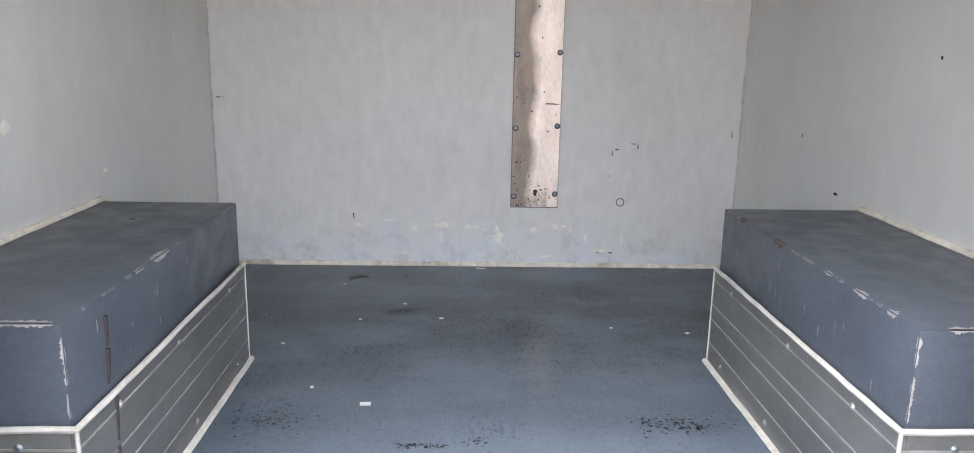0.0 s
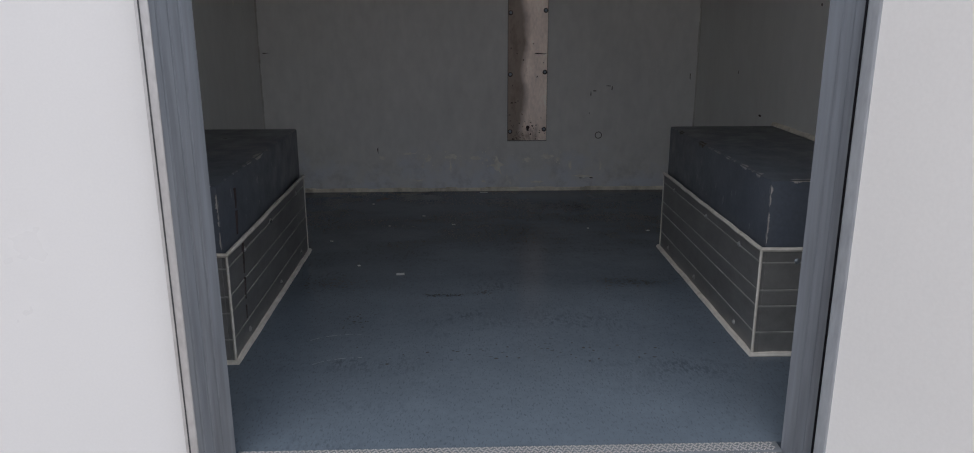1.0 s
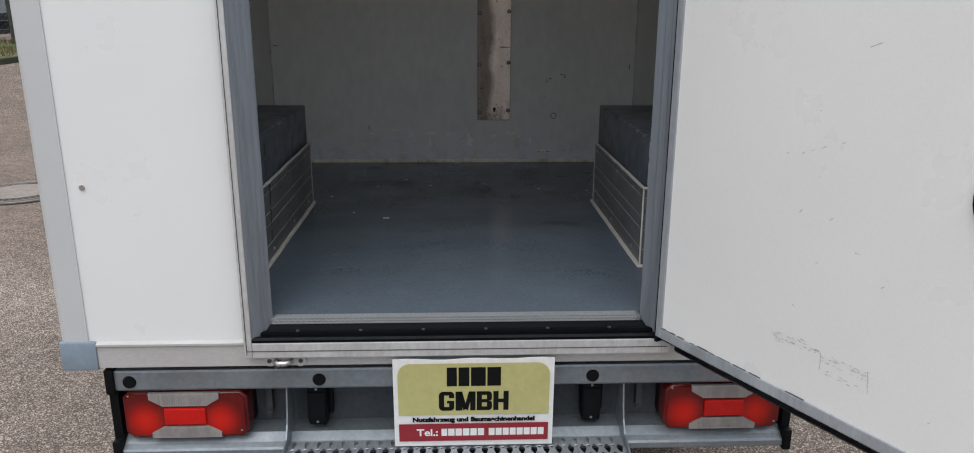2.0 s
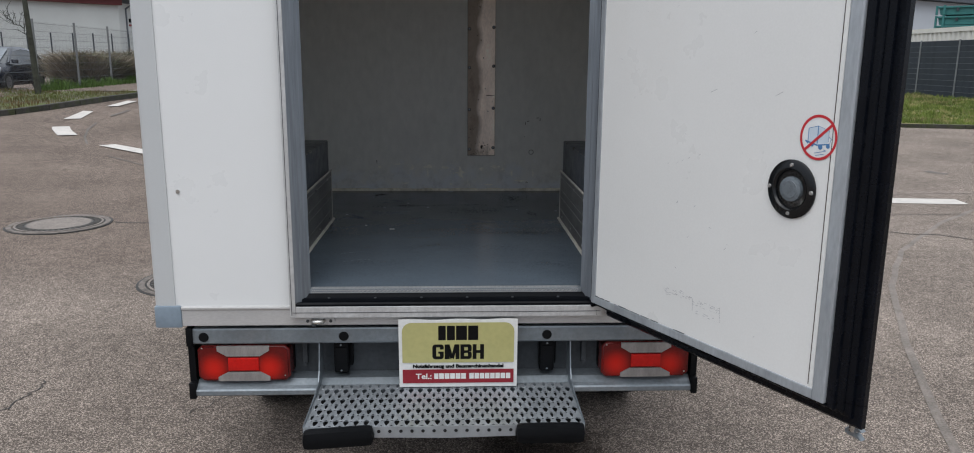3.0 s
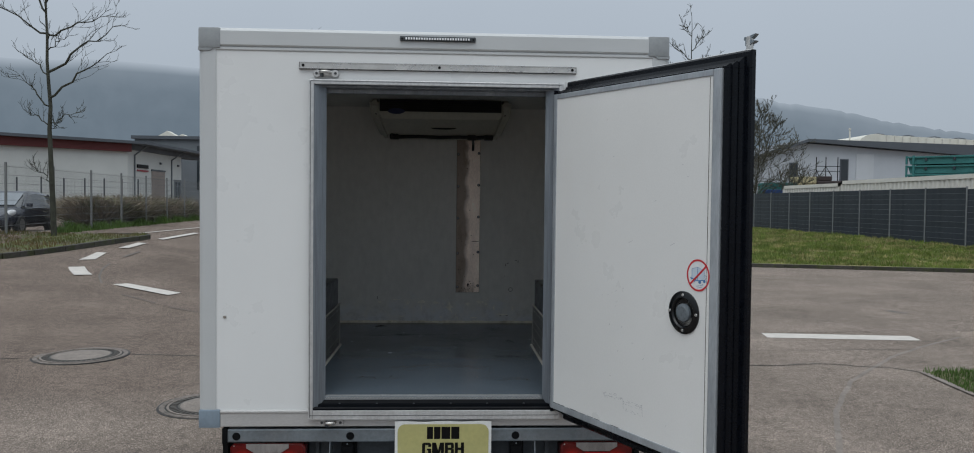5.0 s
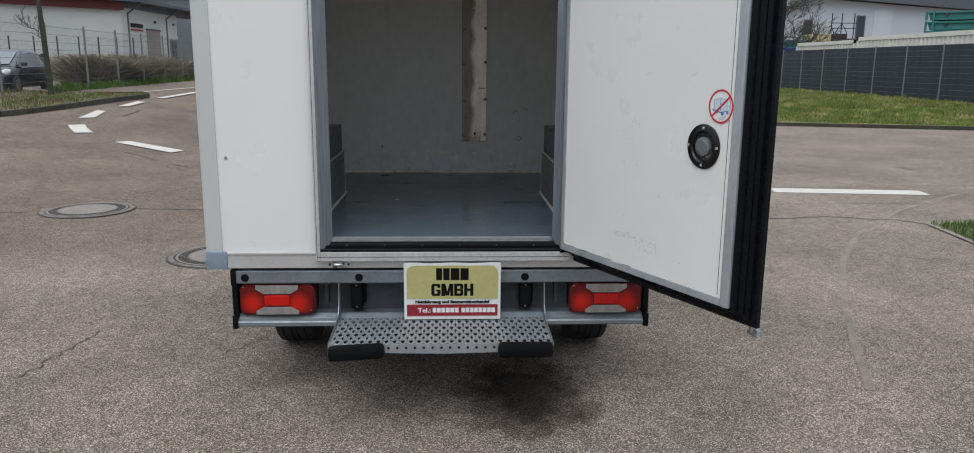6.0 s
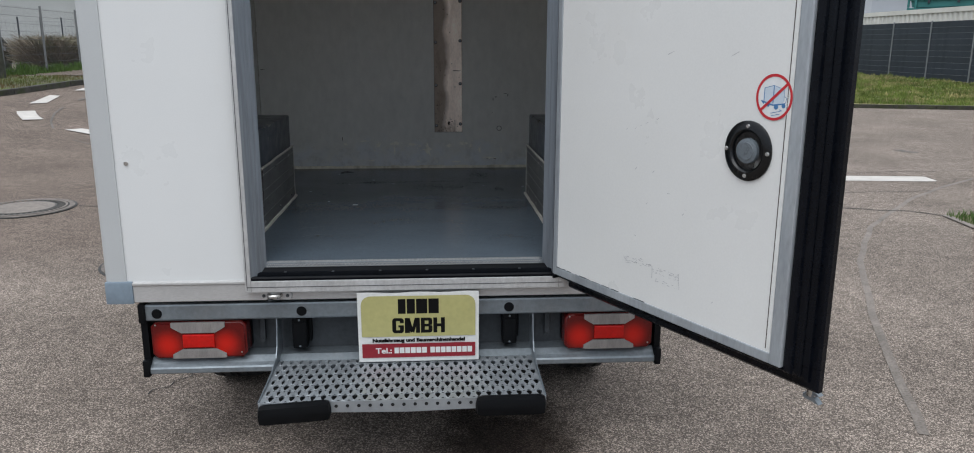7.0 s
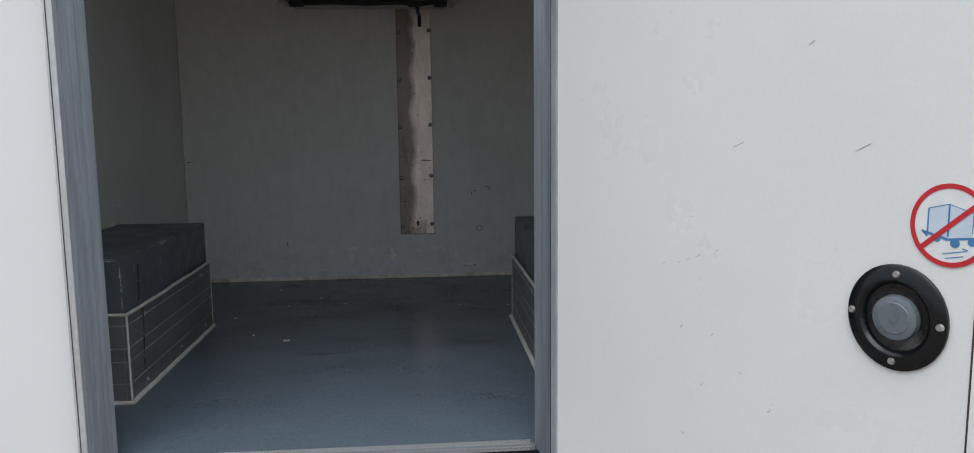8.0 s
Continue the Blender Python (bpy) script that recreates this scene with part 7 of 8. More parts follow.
def yard_fence():
    """The lower dark fence further back in the yard."""
    fence = empty("yard_fence", "low dark wire fence at the back of the yard", "fence")
    pts = [(-19.45 + 0.98 * k - 0.03 * k * k, 32.6 + 0.25 * k) for k in range(8)]
    for (x, y), (x2, y2) in zip(pts, pts[1:]):
        z, z2 = ground_z(x, y), ground_z(x2, y2)
        b = B(); box(b, x - 0.025, x + 0.025, y - 0.025, y + 0.025, z - 0.05, 2.66, 0.004)
        part("fence_post", b, STRIP, fence)
        b = B()
        for i in range(10):
            tube(b, [(x, y, z + 0.2 + i * 0.2), (x2, y2, z2 + 0.2 + i * 0.2)], 0.006, 4)
        for i in range(1, 6):
            f = i / 6
            tube(b, [(x + (x2 - x) * f, y + (y2 - y) * f, z + 0.1), (x + (x2 - x) * f, y + (y2 - y) * f, 2.52)], 0.005, 4)
        part("wire_field", b, WIRE, fence)


yard_fence()


def tree(name, x, y, h, seed, trunk_r, label, lean=0.0, first=0.35, spread=0.42, count=14, levels=3, kids=4, up=0.5, wild=0.3, limbs=(), bark=None, fine=0.0035):
    """A bare tree: a tapered, slightly crooked trunk, limbs that dip and turn up at their tips, and short spur twigs."""
    r = random.Random(seed)
    t = empty(name, label, "tree", at=(0, 0, 0))
    z0 = ground_z(x, y)
    trunk = [Vector((x + lean * k / 14 + r.uniform(-0.02, 0.02) * h * 0.2 * (k > 2), y + r.uniform(-0.02, 0.02) * h * 0.2 * (k > 2), z0 - 0.1 + h * k / 14)) for k in range(15)]
    b = B(); tube(b, trunk, trunk_r, 8, trunk_r * 0.10)
    part("trunk", b, bark or BARK, t, "slim grey-brown trunk", True)
    bm = B()
    def grow(p, d, length, rad, lev):
        n = 8 if lev == levels - 1 else 5
        pts = [p]
        dd = d.copy()
        for i in range(n):
            lift = 0.16 * (i / n) if lev else 0.1
            dd = (dd + Vector((r.uniform(-wild, wild), r.uniform(-wild, wild), r.uniform(-wild, wild) * 0.8 + lift))).normalized()
            pts.append(pts[-1] + dd * length / n)
        tube(bm, pts, rad, 5 if lev > 1 else 3, max(fine, rad * 0.3))
        if lev > 0:
            for _ in range(r.randint(kids - 1, kids + 2)):
                k = r.randint(max(1, n // 3), n)
                base = (pts[k] - pts[k - 1]).normalized()
                side = Vector((r.uniform(-1, 1), r.uniform(-1, 1), r.uniform(-0.4, 1.0)))
                nd = (base + side * 0.9).normalized()
                grow(pts[k], nd, length * r.uniform(0.16, 0.45), max(fine * 1.15, rad * 0.5), lev - 1)
    def at(f):
        k = f * 14
        j = min(13, int(k))
        return trunk[j] + (trunk[j + 1] - trunk[j]) * (k - j)
    for f, dx, dz in limbs:
        # a chief limb: leaves steeply, flattens out, and turns up at its tip
        p = at(f)
        dy = r.uniform(-0.5, 0.5) * abs(dx)
        n = 9
        pts = [p]
        for i in range(1, n + 1):
            g = i / n
            rise = dz * (0.64 * smooth01(g / 0.62) + 0.04 * g + 0.32 * smooth01((g - 0.62) / 0.38))
            pts.append(p + Vector((dx * g + r.uniform(-0.04, 0.04), dy * g + r.uniform(-0.04, 0.04), rise + r.uniform(-0.05, 0.05))))
        rad = 0.010 + 0.011 * math.hypot(dx, dz)
        tube(bm, pts, rad, 6, 0.005)
        for k in range(2, n + 1):
            for _ in range(r.choice((1, 1, 2))):
                d = (pts[k] - pts[k - 1]).normalized() + Vector((r.uniform(-0.8, 0.8), r.uniform(-0.8, 0.8), r.uniform(-0.5, 1.0)))
                grow(pts[k], d.normalized(), r.uniform(0.15, 0.5) * (0.6 + 0.5 * math.hypot(dx, dz)), 0.007, 1)
    for i in range(count):
        f = first + (1 - first) * ((i + r.uniform(0.1, 0.9)) / count) ** 1.1
        k = f * 14
        j = min(13, int(k))
        p = trunk[j] + (trunk[j + 1] - trunk[j]) * (k - j)
        a = i * 2.4 + r.uniform(-0.6, 0.6)
        d = Vector((math.cos(a), math.sin(a), up + r.uniform(-0.3, 0.5))).normalized()
        grow_in = min(1.0, 0.35 + (f - first) * 5)
        grow(p, d, h * spread * (1.15 - f) * r.uniform(0.55, 1.15) * grow_in + 0.2, trunk_r * 0.34 * (1.2 - f), levels - 1)
    tagged(part("twig_crown", bm, bark or BARK, t, "bare thin branches"), kind="stuff")


tree("bare_tree", -9.40, 15.55, 7.6, 61, 0.074, "slender bare young tree beside the fence", -0.22, 0.60, 0.13, 7, 2, 4, 0.9, 0.30,
     ((0.457, 1.55, 1.12), (0.536, 1.80, 1.12), (0.654, 1.30, 0.65), (0.371, 0.52, 0.36), (0.362, 0.27, 0.12), (0.658, -1.35, 0.72), (0.528, -0.60, 0.50), (0.429, -0.75, 0.72), (0.367, -0.47, 0.38),
      (0.60, 0.55, 0.40), (0.754, 0.72, 1.20), (0.724, -0.62, 1.35), (0.784, -0.42, 0.95), (0.83, 0.35, 0.85), (0.88, -0.16, 0.80), (0.188, -0.36, 0.38)))
tree("bare_tree", 9.4, 26.5, 9.35, 43, 0.075, "slender bare tree behind the truck", 0.15, 0.5, 0.16, 8, 2, 4, 0.9, 0.3,
     ((0.72, 0.75, 0.75), (0.66, -0.7, 0.85), (0.80, -0.75, 0.62), (0.84, 0.62, 0.70), (0.76, 0.9, 0.3), (0.70, -0.85, 0.35), (0.9, -0.35, 0.5)), fine=0.008)
tree("bare_tree", -10.2, 57, 14.2, 44, 0.12, "tall bare tree far behind the truck", 0, 0.5, 0.25)
tree("bare_shrub_tree", 19.75, 45.6, 7.5, 45, 0.07, "dense bare yellow-brown shrub tree behind the privacy fence", 0.5, 0.06, 0.62, 96, 3, 7, 0.35, 0.30, bark=TWIG_WARM, fine=0.011)


def car(x, y, heading):
    z = ground_z(x, y)
    c = empty("hatchback_car", "dark blue-black hatchback parked behind the fence", "car", at=(0, 0, 0))
    M = Matrix.Translation((x, y, z)) @ Matrix.Rotation(heading, 4, "Z")      # local +x is the nose
    secs = [(-1.95, 0.60, 0.45, 0.80), (-1.85, 0.80, 0.30, 0.92), (-1.2, 0.86, 0.22, 0.98), (0.0, 0.87, 0.20, 0.96), (0.9, 0.86, 0.20, 0.93), (1.5, 0.82, 0.22, 0.86), (1.85, 0.70, 0.26, 0.70), (1.98, 0.50, 0.34, 0.58)]
    b = B()
    rings = []
    for sx, hw, zl, zh in secs:
        prof = [(-hw * 0.9, zl), (hw * 0.9, zl), (hw, zl + 0.14), (hw * 1.0, (zl + zh) / 2 + 0.05), (hw * 0.95, zh - 0.08), (hw * 0.85, zh), (-hw * 0.85, zh), (-hw * 0.95, zh - 0.08), (-hw, (zl + zh) / 2 + 0.05), (-hw, zl + 0.14)]
        rings.append([b.verts.new(M @ Vector((sx, p, q))) for p, q in prof])
    for a, d in zip(rings, rings[1:]):
        for i in range(10):
            b.faces.new((a[i], a[(i + 1) % 10], d[(i + 1) % 10], d[i]))
    b.faces.new(rings[0]); b.faces.new(rings[-1][::-1])
    part("body", b, CARPAINT, c, "dark glossy body", True)
    b = B()
    rings = []
    for sx, hw, zh in ((-1.82, 0.70, 0.95), (-1.45, 0.64, 1.36), (-0.8, 0.62, 1.45), (-0.1, 0.62, 1.46), (0.25, 0.63, 1.40), (1.02, 0.72, 0.93)):
        rings.append([b.verts.new(M @ Vector((sx, p, q))) for p, q in ((-0.80, 0.90), (-hw - 0.02, zh - 0.10), (-hw + 0.14, zh), (hw - 0.14, zh), (hw + 0.02, zh - 0.10), (0.80, 0.90))])
    for a, d in zip(rings, rings[1:]):
        for i in range(5):
            b.faces.new((a[i], a[i + 1], d[i + 1], d[i]))
    b.faces.new(rings[0]); b.faces.new(rings[-1][::-1])
    part("cabin_glass", b, CAR_GLASS, c, "dark windows", True)
    b = B()
    prism(b, [(0.30, 1.395), (0.98, 0.975), (0.985, 0.990), (0.305, 1.410)], -0.52, 0.52, "y", M)
    part("windscreen", b, WINDSCREEN, c, "raked windscreen, the pale sky's reflection put into its colour")
    b = B()
    rings = []
    for sx, hw, zh in ((-1.50, 0.63, 1.34), (-1.40, 0.635, 1.385), (-0.8, 0.62, 1.465), (-0.1, 0.62, 1.475), (0.22, 0.63, 1.42), (0.34, 0.64, 1.34)):
        rings.append([b.verts.new(M @ Vector((sx, p, q))) for p, q in ((-hw - 0.03, zh - 0.11), (-hw + 0.14, zh), (hw - 0.14, zh), (hw + 0.03, zh - 0.11), (hw - 0.15, zh - 0.05), (0.15 - hw, zh - 0.05))])
    for a, d in zip(rings, rings[1:]):
        for i in range(6):
            b.faces.new((a[i], a[(i + 1) % 6], d[(i + 1) % 6], d[i]))
    b.faces.new(rings[0]); b.faces.new(rings[-1][::-1])
    for s in (-1, 1):
        for q in ((-1.78, 0.74, -1.45, 1.40), (-0.45, 0.68, -0.42, 1.44), (0.98, 0.77, 0.25, 1.43)):
            tube(b, [M @ Vector((q[0], s * (q[1] + 0.02), 0.93)), M @ Vector((q[2], s * 0.60, q[3] - 0.05))], 0.04, 5)
    part("roof", b, CARPAINT, c)
    for s in (-1, 1):
        b = B()
        turn = Matrix.Translation((1.62, s * 0.64, 0.70)) @ Matrix.Rotation(s * -0.5, 4, "Z") @ Matrix.Rotation(0.35, 4, "Y") @ Matrix.Diagonal((0.22, 0.14, 0.115, 1))
        bmesh.ops.create_uvsphere(b, u_segments=16, v_segments=10, radius=1.0, matrix=M @ turn)
        part("headlight", b, HEADLAMP, c, "clear headlight", True)
        for wx in (-1.22, 1.25):
            b = B(); cyl(b, (wx, s * 0.66, 0.31), 0.31, s * 0.20, "y", 28, None, M)
            w = part("wheel", b, TYRE, c)
            b = B(); cyl(b, (wx, s * 0.855, 0.31), 0.20, s * 0.01, "y", 20, None, M)
            part("rim", b, SILVER, w)
        b = B(); box(b, 0.62, 0.80, s * 0.88 - 0.08, s * 0.88 + 0.08, 0.92, 1.06, 0.03, M)
        part("mirror", b, CARPAINT, c)


car(-15.52, 25.0, radians(275))


# ---------------------------------------------------------------- buildings and yard beyond
def wall_box(b, pts, z0, z1):
    prism(b, pts, z0, z1, "z")


def left_hall():
    hall = empty("workshop_hall", "long white workshop hall with a dark red roof band", "building")
    A, C, E, F = Vector((-50, 44.5)), Vector((-28.0, 66.0)), Vector((-27.6, 84.0)), Vector((-27.71, 78.9))
    pts = [tuple(A), tuple(C), tuple(F), (-60, 88)]
    b = B(); wall_box(b, pts, 0.30, 6.10)
    part("wall", b, RENDER_W, hall, "white rendered wall")
    d = (C - A).normalized(); n = Vector((d.y, -d.x))
    b = B(); wall_box(b, [tuple(A + n * 0.4), tuple(C + n * 0.4 + d * 0.2), tuple(C - n * 0.3), tuple(A - n * 0.3)], 5.86, 6.58)
    part("roof_band", b, FASCIA, hall, "dark red fascia")
    b = B(); wall_box(b, [tuple(C - n * 0.3), tuple(C + d * 0.3), tuple(E + Vector((0.3, 0.0))), tuple(E - Vector((1.0, 0.0)))], 6.10, 6.58)
    part("end_fascia", b, ROOF, hall, "dark fascia of the end wall")
    out2 = [tuple(A + n * 0.9), tuple(C + n * 0.9 + d * 1.2), tuple(E + Vector((1.8, 1.0))), (-60, 91)]
    b = B(); wall_box(b, out2, 6.56, 6.80)
    part("roof", b, ROOF, hall, "flat dark roof")
    g = (E - C).normalized(); gn = Vector((g.y, -g.x))
    def on_end(s0, s1, z0, z1, depth, material, name, label=""):
        p, q = C + g * s0, C + g * s1
        bb = B(); prism(bb, [tuple(p - gn * 0.05), tuple(q - gn * 0.05), tuple(q + gn * depth), tuple(p + gn * depth)], z0, z1, "z")
        return part(name, bb, material, hall, label)
    on_end(5.2, 8.35, 0.5, 4.4, 0.06, SHUTTER, "roller_door", "brown-grey roller door")
    on_end(5.1, 8.45, 4.4, 4.56, 0.10, ROOF, "lintel", "dark lintel")
    for i in range(11):
        on_end(5.2, 8.35, 1.05 + i * 0.29, 1.07 + i * 0.29, 0.08, RENDER_D, "door_rib")
    on_end(10.75, 12.75, 0.9, 3.75, 0.05, RENDER_D, "door", "grey-framed door")
    on_end(11.1, 11.65, 1.9, 3.5, 0.07, PANE, "door_pane")
    on_end(11.85, 12.4, 1.9, 3.5, 0.07, PANE, "door_pane")
    on_end(10.4, 12.85, 0.4, 1.42, 1.3, RENDER_W, "doorstep", "white raised doorstep")
    on_end(1.9, 4.3, 4.26, 4.40, 0.10, SIGN_RED, "sign_bar", "red sign bar")
    on_end(1.9, 4.3, 4.56, 4.88, 0.10, INK, "sign_bar", "black sign bar")
    for s0 in (1.3, 10.05):
        on_end(s0, s0 + 0.15, 1.0, 5.7, 0.10, RENDER_D, "downpipe")
        p, q = C + g * (s0 + 0.075) + gn * 0.05, C + g * (s0 + 0.075) + gn * 1.3
        bb = B(); tube(bb, [(p.x, p.y, 5.65), (q.x, q.y, 6.58)], 0.07, 6)
        part("pipe_bend", bb, RENDER_D, hall)
    for s0 in (7.1, 11.7):
        on_end(s0, s0 + 0.28, 5.1, 5.3, 0.15, ROOF, "wall_lamp")
    back = empty("grey_hall", "grey clad hall behind the workshop with small roof lights", "building")
    b = B(); box(b, -39.2, -30, 96, 112, 0.3, 9.3)
    part("wall", b, RENDER_D, back)
    b = B(); box(b, -39.5, -29.6, 95.6, 112.4, 9.3, 9.7)
    part("roof", b, ROOF, back)
    for x, w in ((-35.9, 1.5), (-34.05, 0.8)):
        b = B(); prism(b, [(x - w, 9.68), (x + w, 9.68), (x, 9.70 + w * 0.56)], 98, 99.5, "y")
        part("roof_light", b, SKYLIGHT, back)
    b = B(); box(b, -31.5, -30.6, 95.9, 96.1, 3.0, 8.5)
    part("window", b, PANE, back)


left_hall()


def right_side():
    # privacy fence
    fence = empty("privacy_fence", "dark grey privacy-strip fence with light posts", "fence")
    h, L = 2.0, 2.27
    b = B(); box(b, -0.012, 0.012, 0.02, L - 0.02, 0, 0.193)
    slat = finish(b, "privacy_slat", STRIP)
    b = B(); box(b, -0.020, -0.014, 0.02, L - 0.02, 0, 0.007)
    rod = finish(b, "fence_rod", ROD)
    b = B(); box(b, -0.045, 0.005, -0.022, 0.022, -0.1, h + 0.03, 0.004)
    post = finish(b, "fence_post", PRIVACY_POST)
    for k in range(14):
        y = 12.62 + L * k
        z = 0.10 + ground_z(17.55, y + 1.2)
        o = new("fence_post", post)
        o.parent, o.location = fence, (17.55, y, z)
        for i in range(10):
            for nm, me, dz in (("privacy_slat", slat, 0.03), ("fence_rod", rod, 0.0225)):
                o = new(nm, me)
                o.parent, o.location = fence, (17.55, y, z + dz + i * 0.197)
    # long white containers behind the fence
    for y0, x0, zt, ln in ((7.0, 18.3, 2.84, 12.15), (19.4, 18.3, 2.90, 12.15), (31.75, 18.3, 2.80, 6.05)):
        c = empty("shipping_container", "off-white ribbed steel container with rust stains", "container", "containers behind the fence")
        b = B()
        y = y0
        pts = []
        k = 0
        while y < y0 + ln - 0.05:
            pts += [(x0, y), (x0, y + 0.10), (x0 + 0.05, y + 0.14), (x0 + 0.05, y + 0.24)]
            y += 0.28
        pts += [(x0 + 0.05, y0 + ln), (x0 + 2.4, y0 + ln), (x0 + 2.4, y0)]
        prism(b, pts, 0.25, zt - 0.16, "z")
        part("ribbed_wall", b, CONT_W, c)
        b = B(); box(b, x0 - 0.03, x0 + 2.43, y0 - 0.03, y0 + ln + 0.03, zt - 0.16, zt); box(b, x0 - 0.03, x0 + 0.1, y0 - 0.03, y0 + 0.12, 0.1, zt); box(b, x0 - 0.03, x0 + 0.1, y0 + ln - 0.10, y0 + ln + 0.03, 0.1, zt); box(b, x0 - 0.03, x0 + 2.43, y0 - 0.03, y0 + ln + 0.03, 0.1, 0.26)
        part("frame", b, CONT_W, c)
    # teal skips stacked on one another, their long side turned towards the road
    turn = Matrix.Translation((27.15, 41.0, 0)) @ Matrix.Rotation(radians(-45), 4, "Z")
    for z0, z1 in ((0.1, 3.66), (3.70, 4.16), (4.24, 4.70)):
        s = empty("steel_skip", "teal painted open steel skip, stacked", "skip", "skips")
        b = B(); prism(b, [(0.12, z0), (8.9, z0), (9.0, z1), (0.0, z1)], 0.10, 2.2, "y", turn)
        part("tub", b, TEAL, s)
        b = B(); box(b, -0.08, 9.1, 0.0, 0.14, z1 - 0.10, z1, 0.02, turn)
        part("rim", b, TEAL, s)
        for k in range(6):
            b = B(); box(b, 0.9 + k * 1.45, 1.02 + k * 1.45, 0.0, 0.12, z1 - 0.26, z1 - 0.08, 0.01, turn)
            part("lug", b, STRIP, s, "dark lifting lug")
        b = B(); box(b, 0.25, 0.37, -0.02, 0.10, z0, z1 + 0.06, 0.01, turn); box(b, -0.12, -0.02, 0.0, 0.14, max(z0, z1 - 0.46), z1 + 0.03, 0.01, turn)
        part("end_rib", b, TEAL, s)
    # odd yard equipment
    e = empty("teal_tank", "low teal steel tank in the yard", "tank")
    b = B(); box(b, 21.4, 23.3, 47, 49, 0.1, 3.28, 0.1); part("tank_body", b, TEAL, e)
    e = empty("blue_box", "dark blue steel box in the yard", "box")
    b = B(); box(b, 20.7, 21.8, 45, 46.5, 0.1, 2.76, 0.05); part("box_body", b, CONT_BLUE, e)
    e = empty("yellow_machine", "weathered yellow machine part in the yard", "machine")
    b = B(); box(b, 27.5, 29.0, 56, 58, 0.1, 3.5, 0.1); box(b, 27.7, 28.9, 55.9, 58, 3.5, 4.05, 0.08); part("machine_body", b, MACHINE, e)
    b = B(); box(b, 29.05, 31.2, 56.2, 57.8, 0.1, 3.75, 0.1); box(b, 29.2, 30.3, 56.2, 57.5, 3.75, 4.1, 0.06); part("engine_block", b, BROWN_RUN, e, "dark rusty engine block")
    e = empty("pipe_rack", "dark tubular steel rack standing in the yard", "rack")
    b = B()
    for x in (30.1, 30.9, 31.9):
        tube(b, [(x, 58.5, 0.1), (x, 58.5, 5.75)], 0.036, 6)
    tube(b, [(29.6, 58.5, 4.65), (30.1, 58.5, 4.75), (30.4, 58.5, 4.0)], 0.034, 6)
    tube(b, [(30.4, 58.5, 4.2), (30.9, 58.5, 5.0), (31.4, 58.5, 4.2)], 0.034, 6)
    for z in (4.6, 5.0):
        tube(b, [(30.1, 58.5, z), (32.1, 58.5, z)], 0.03, 6)
    part("tubing", b, PLASTIC, e)
    # white hall with a low gable
    hall = empty("white_hall", "pale rendered hall with a shallow dark roof", "building")
    y0 = 71.0
    b = B(); prism(b, [(30.4, 0.0), (66, 0.0), (66, 5.9), (44, 7.3), (35.0, 7.9), (30.4, 6.5)], y0, y0 + 24, "y")
    part("wall", b, RENDER_G, hall, "pale grey rendered wall")
    b = B(); prism(b, [(29.0, 6.06), (35.0, 7.98), (67, 5.80), (67, 7.55), (35.0, 8.26), (29.0, 6.34)], y0 - 0.8, y0 + 25, "y")
    part("roof", b, ROOF, hall, "dark sheet roof with deep eaves")
    for x, zt in ((33.42, 5.98), (38.5, 6.4)):
        b = B(); box(b, x, x + 0.85, y0 - 0.08, y0 + 0.1, 3.6, zt)
        w = part("window", b, ROOF, hall, "tall narrow window")
        b = B(); box(b, x + 0.1, x + 0.75, y0 - 0.10, y0 - 0.05, 3.7, zt - 0.1)
        part("pane", b, PANE, w)
    b = B(); box(b, 40.14, 41.9, y0 - 0.05, y0 + 0.1, 0.1, 6.9)
    part("wall_panel", b, RENDER_P, hall, "lighter wall bay")
    # long hall behind, its roof light a low ribbed vault
    back = empty("long_hall", "long hall behind with a ribbed translucent roof light", "building")
    def crest(x):
        return 11.45 - (x - 54.6) * 0.0366
    b = B(); prism(b, [(54, 0), (110, 0), (110, 9.6), (54, 10.4)], 98, 120, "y")
    part("wall", b, RENDER_D, back)
    b = B(); prism(b, [(54.7, 10.35), (71, 10.17), (110, 9.6), (110, 10.1), (71, 10.85), (58.4, 11.33), (57.0, 11.52), (55.8, 11.3), (55.0, 10.85)], 97.5, 121, "y")
    sl = part("roof_light", b, SKYLIGHT, back, "pale ribbed roof light")
    for i in range(40):
        x = 58.4 + i * 1.1
        b = B(); box(b, x, x + 0.06, 97.40, 97.55, 10.4 - (x - 54) * 0.0135, crest(x) + 0.03)
        part("rib", b, SEALANT, sl)
    for x in (58.2, 62.3, 66.0, 69.5):
        t = crest(x)
        b = B(); tube(b, [(x - 1.3, 99, t), (x - 0.7, 99, t + 0.24), (x, 99, t + 0.32), (x + 0.7, 99, t + 0.22), (x + 1.3, 99, t - 0.05)], 0.07, 6)
        part("roof_hoop", b, ROOF, back)
    b = B(); cyl(b, (54.2, 99, 10.2), 0.09, 1.9, "z", 10); cyl(b, (54.2, 99, 12.1), 0.15, 0.22, "z", 10)
    part("flue", b, SKYLIGHT, back)


right_side()


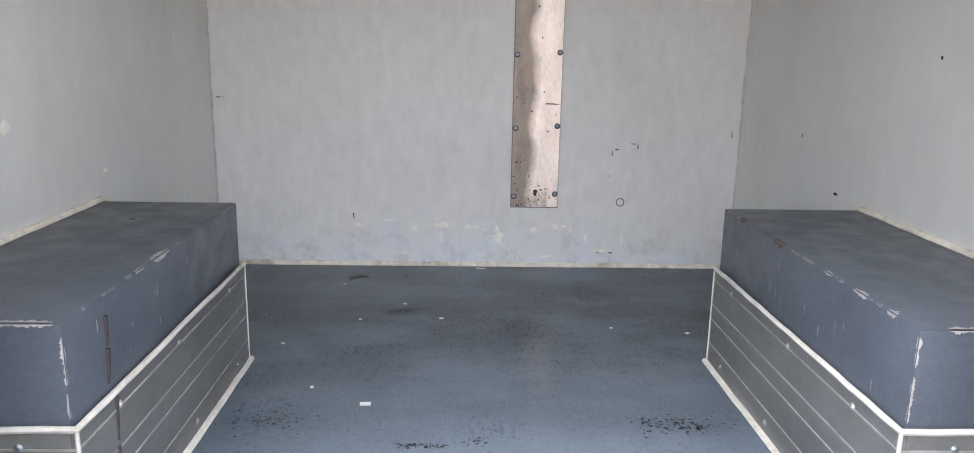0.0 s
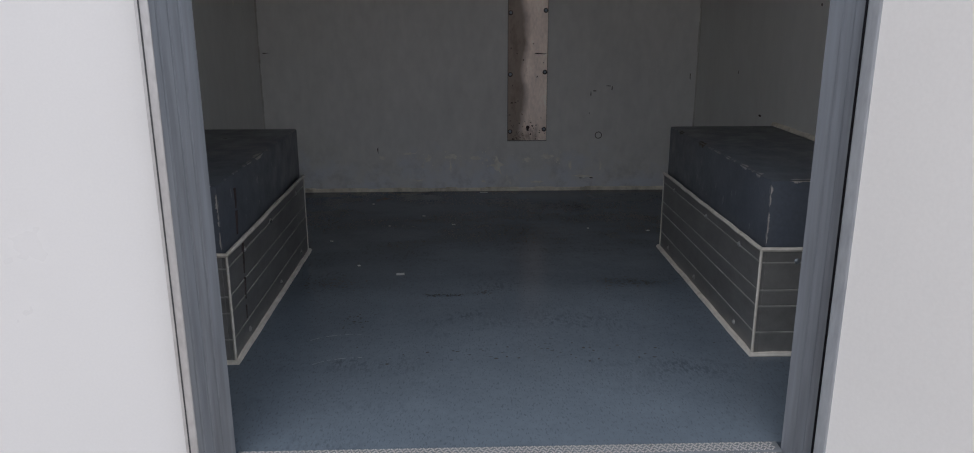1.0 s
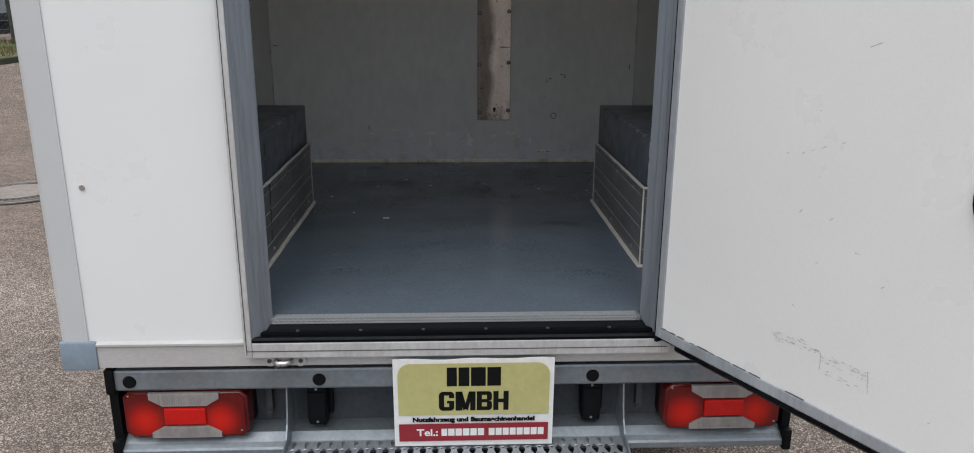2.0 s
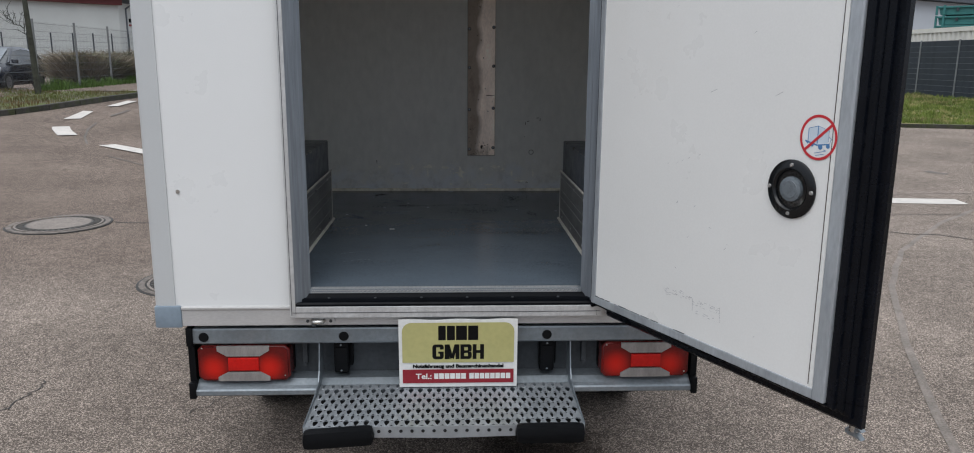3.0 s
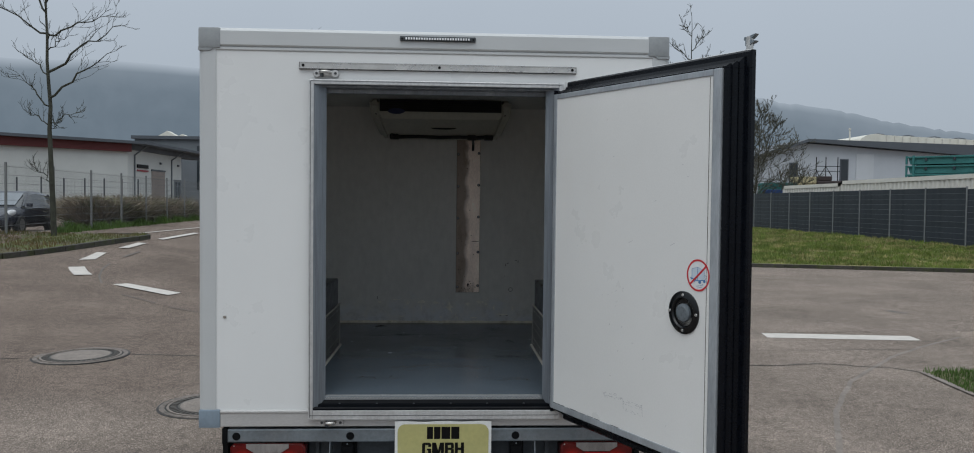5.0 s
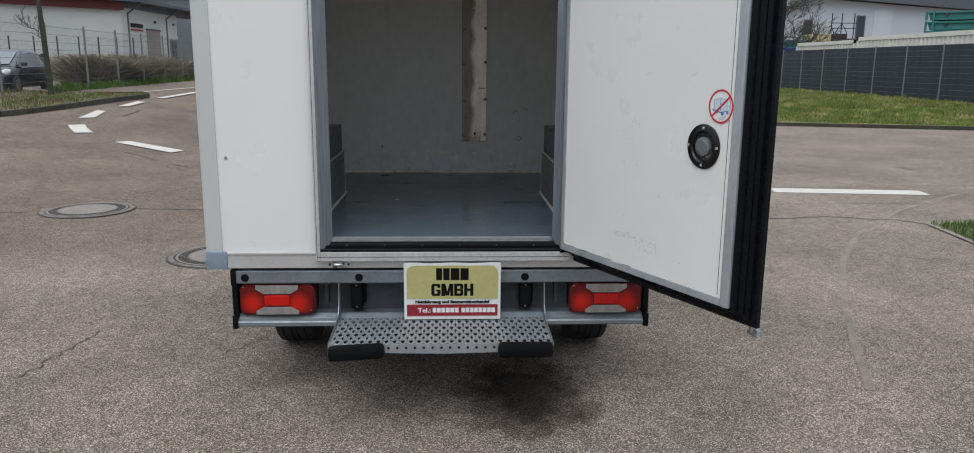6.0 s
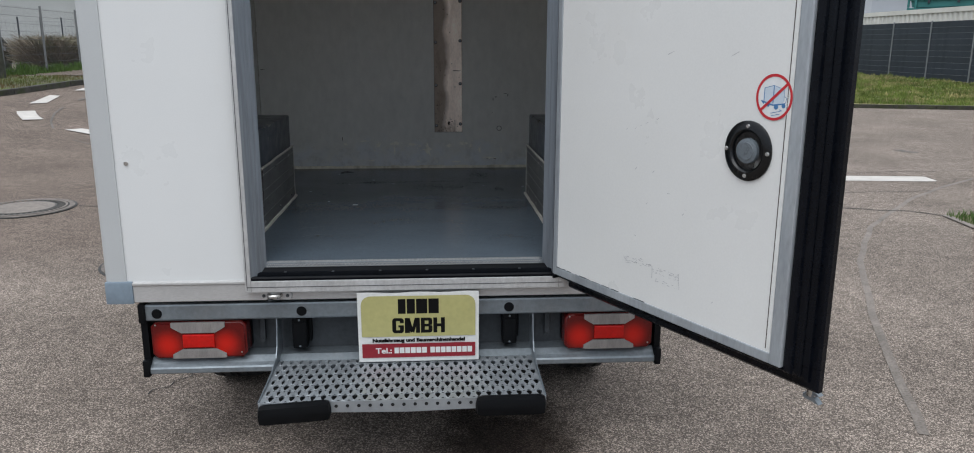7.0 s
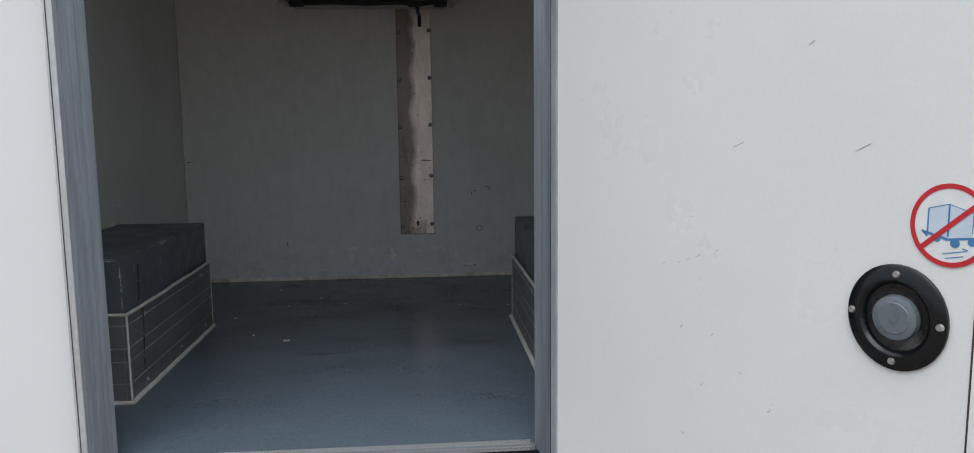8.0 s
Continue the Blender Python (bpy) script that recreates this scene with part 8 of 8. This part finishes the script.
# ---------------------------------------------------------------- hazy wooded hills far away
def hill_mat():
    """Distant woods with haze painted in: a glowing dim blue-grey that turns transparent upward into the cloud."""
    m = bpy.data.materials.new("woods_painted_haze")
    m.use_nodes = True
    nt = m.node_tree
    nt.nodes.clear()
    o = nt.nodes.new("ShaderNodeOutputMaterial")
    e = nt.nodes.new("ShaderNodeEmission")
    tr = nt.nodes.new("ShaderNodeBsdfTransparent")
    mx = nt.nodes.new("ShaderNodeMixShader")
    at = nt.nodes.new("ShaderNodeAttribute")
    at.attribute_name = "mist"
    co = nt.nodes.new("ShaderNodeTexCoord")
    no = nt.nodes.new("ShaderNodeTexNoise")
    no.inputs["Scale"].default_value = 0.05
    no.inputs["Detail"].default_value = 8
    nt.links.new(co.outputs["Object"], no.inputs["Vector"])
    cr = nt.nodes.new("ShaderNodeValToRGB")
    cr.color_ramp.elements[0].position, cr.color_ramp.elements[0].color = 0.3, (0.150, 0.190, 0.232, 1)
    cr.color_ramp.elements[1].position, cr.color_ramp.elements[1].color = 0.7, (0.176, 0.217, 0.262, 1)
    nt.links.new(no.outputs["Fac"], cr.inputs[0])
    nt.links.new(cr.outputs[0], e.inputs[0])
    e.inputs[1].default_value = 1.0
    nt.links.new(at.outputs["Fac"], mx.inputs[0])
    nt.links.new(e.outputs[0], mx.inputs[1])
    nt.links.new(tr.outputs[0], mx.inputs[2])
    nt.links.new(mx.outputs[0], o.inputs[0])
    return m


def hills():
    D = 650.0
    b = B()
    lay = b.verts.layers.float.new("mist")
    n = 260
    cols = []
    r = random.Random(77)
    for i in range(n + 1):
        a = -1.0 + 2.0 * i / n                                   # tangent of the bearing from straight ahead
        if a < 0.30:
            top, fade = 117 + 5 * math.sin(a * 5), 0.80 + 0.20 * smooth01((a + 0.55) / 0.4)
        else:
            ridge = ((0.30, 108), (0.437, 91.0), (0.491, 88.0), (0.526, 84.0), (0.57, 78.0), (0.627, 72.0), (0.702, 65.5), (1.01, 50))
            (xa, za), (xb, zb) = next((p, q) for p, q in zip(ridge, ridge[1:]) if a <= q[0])
            top, fade = za + (zb - za) * (a - xa) / (xb - xa), max(0.15, 1.0 - (a - 0.30) * 3.2)
        top += noise.noise((a * 14, 0.3, 0)) * (4 if a < 0.3 else 1.2) + (r.uniform(-0.9, 0.9) if a > 0.3 else 0)
        col = []
        # painted haze: the sheet grows more transparent towards the ridge
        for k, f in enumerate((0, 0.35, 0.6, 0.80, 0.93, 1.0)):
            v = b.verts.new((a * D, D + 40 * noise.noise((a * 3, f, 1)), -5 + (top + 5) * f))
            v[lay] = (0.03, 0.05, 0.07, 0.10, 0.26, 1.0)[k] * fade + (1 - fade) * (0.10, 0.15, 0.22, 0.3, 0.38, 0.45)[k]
            col.append(v)
        cols.append(col)
    for p, q in zip(cols, cols[1:]):
        for k in range(5):
            b.faces.new((p[k], q[k], q[k + 1], p[k + 1]))
    ob = thing("backdrop", b, hill_mat(), "wooded hills under low cloud, haze painted in as glow and transparency", "hills", kind="structure", smooth=True)
    ob.visible_shadow = False


hills()
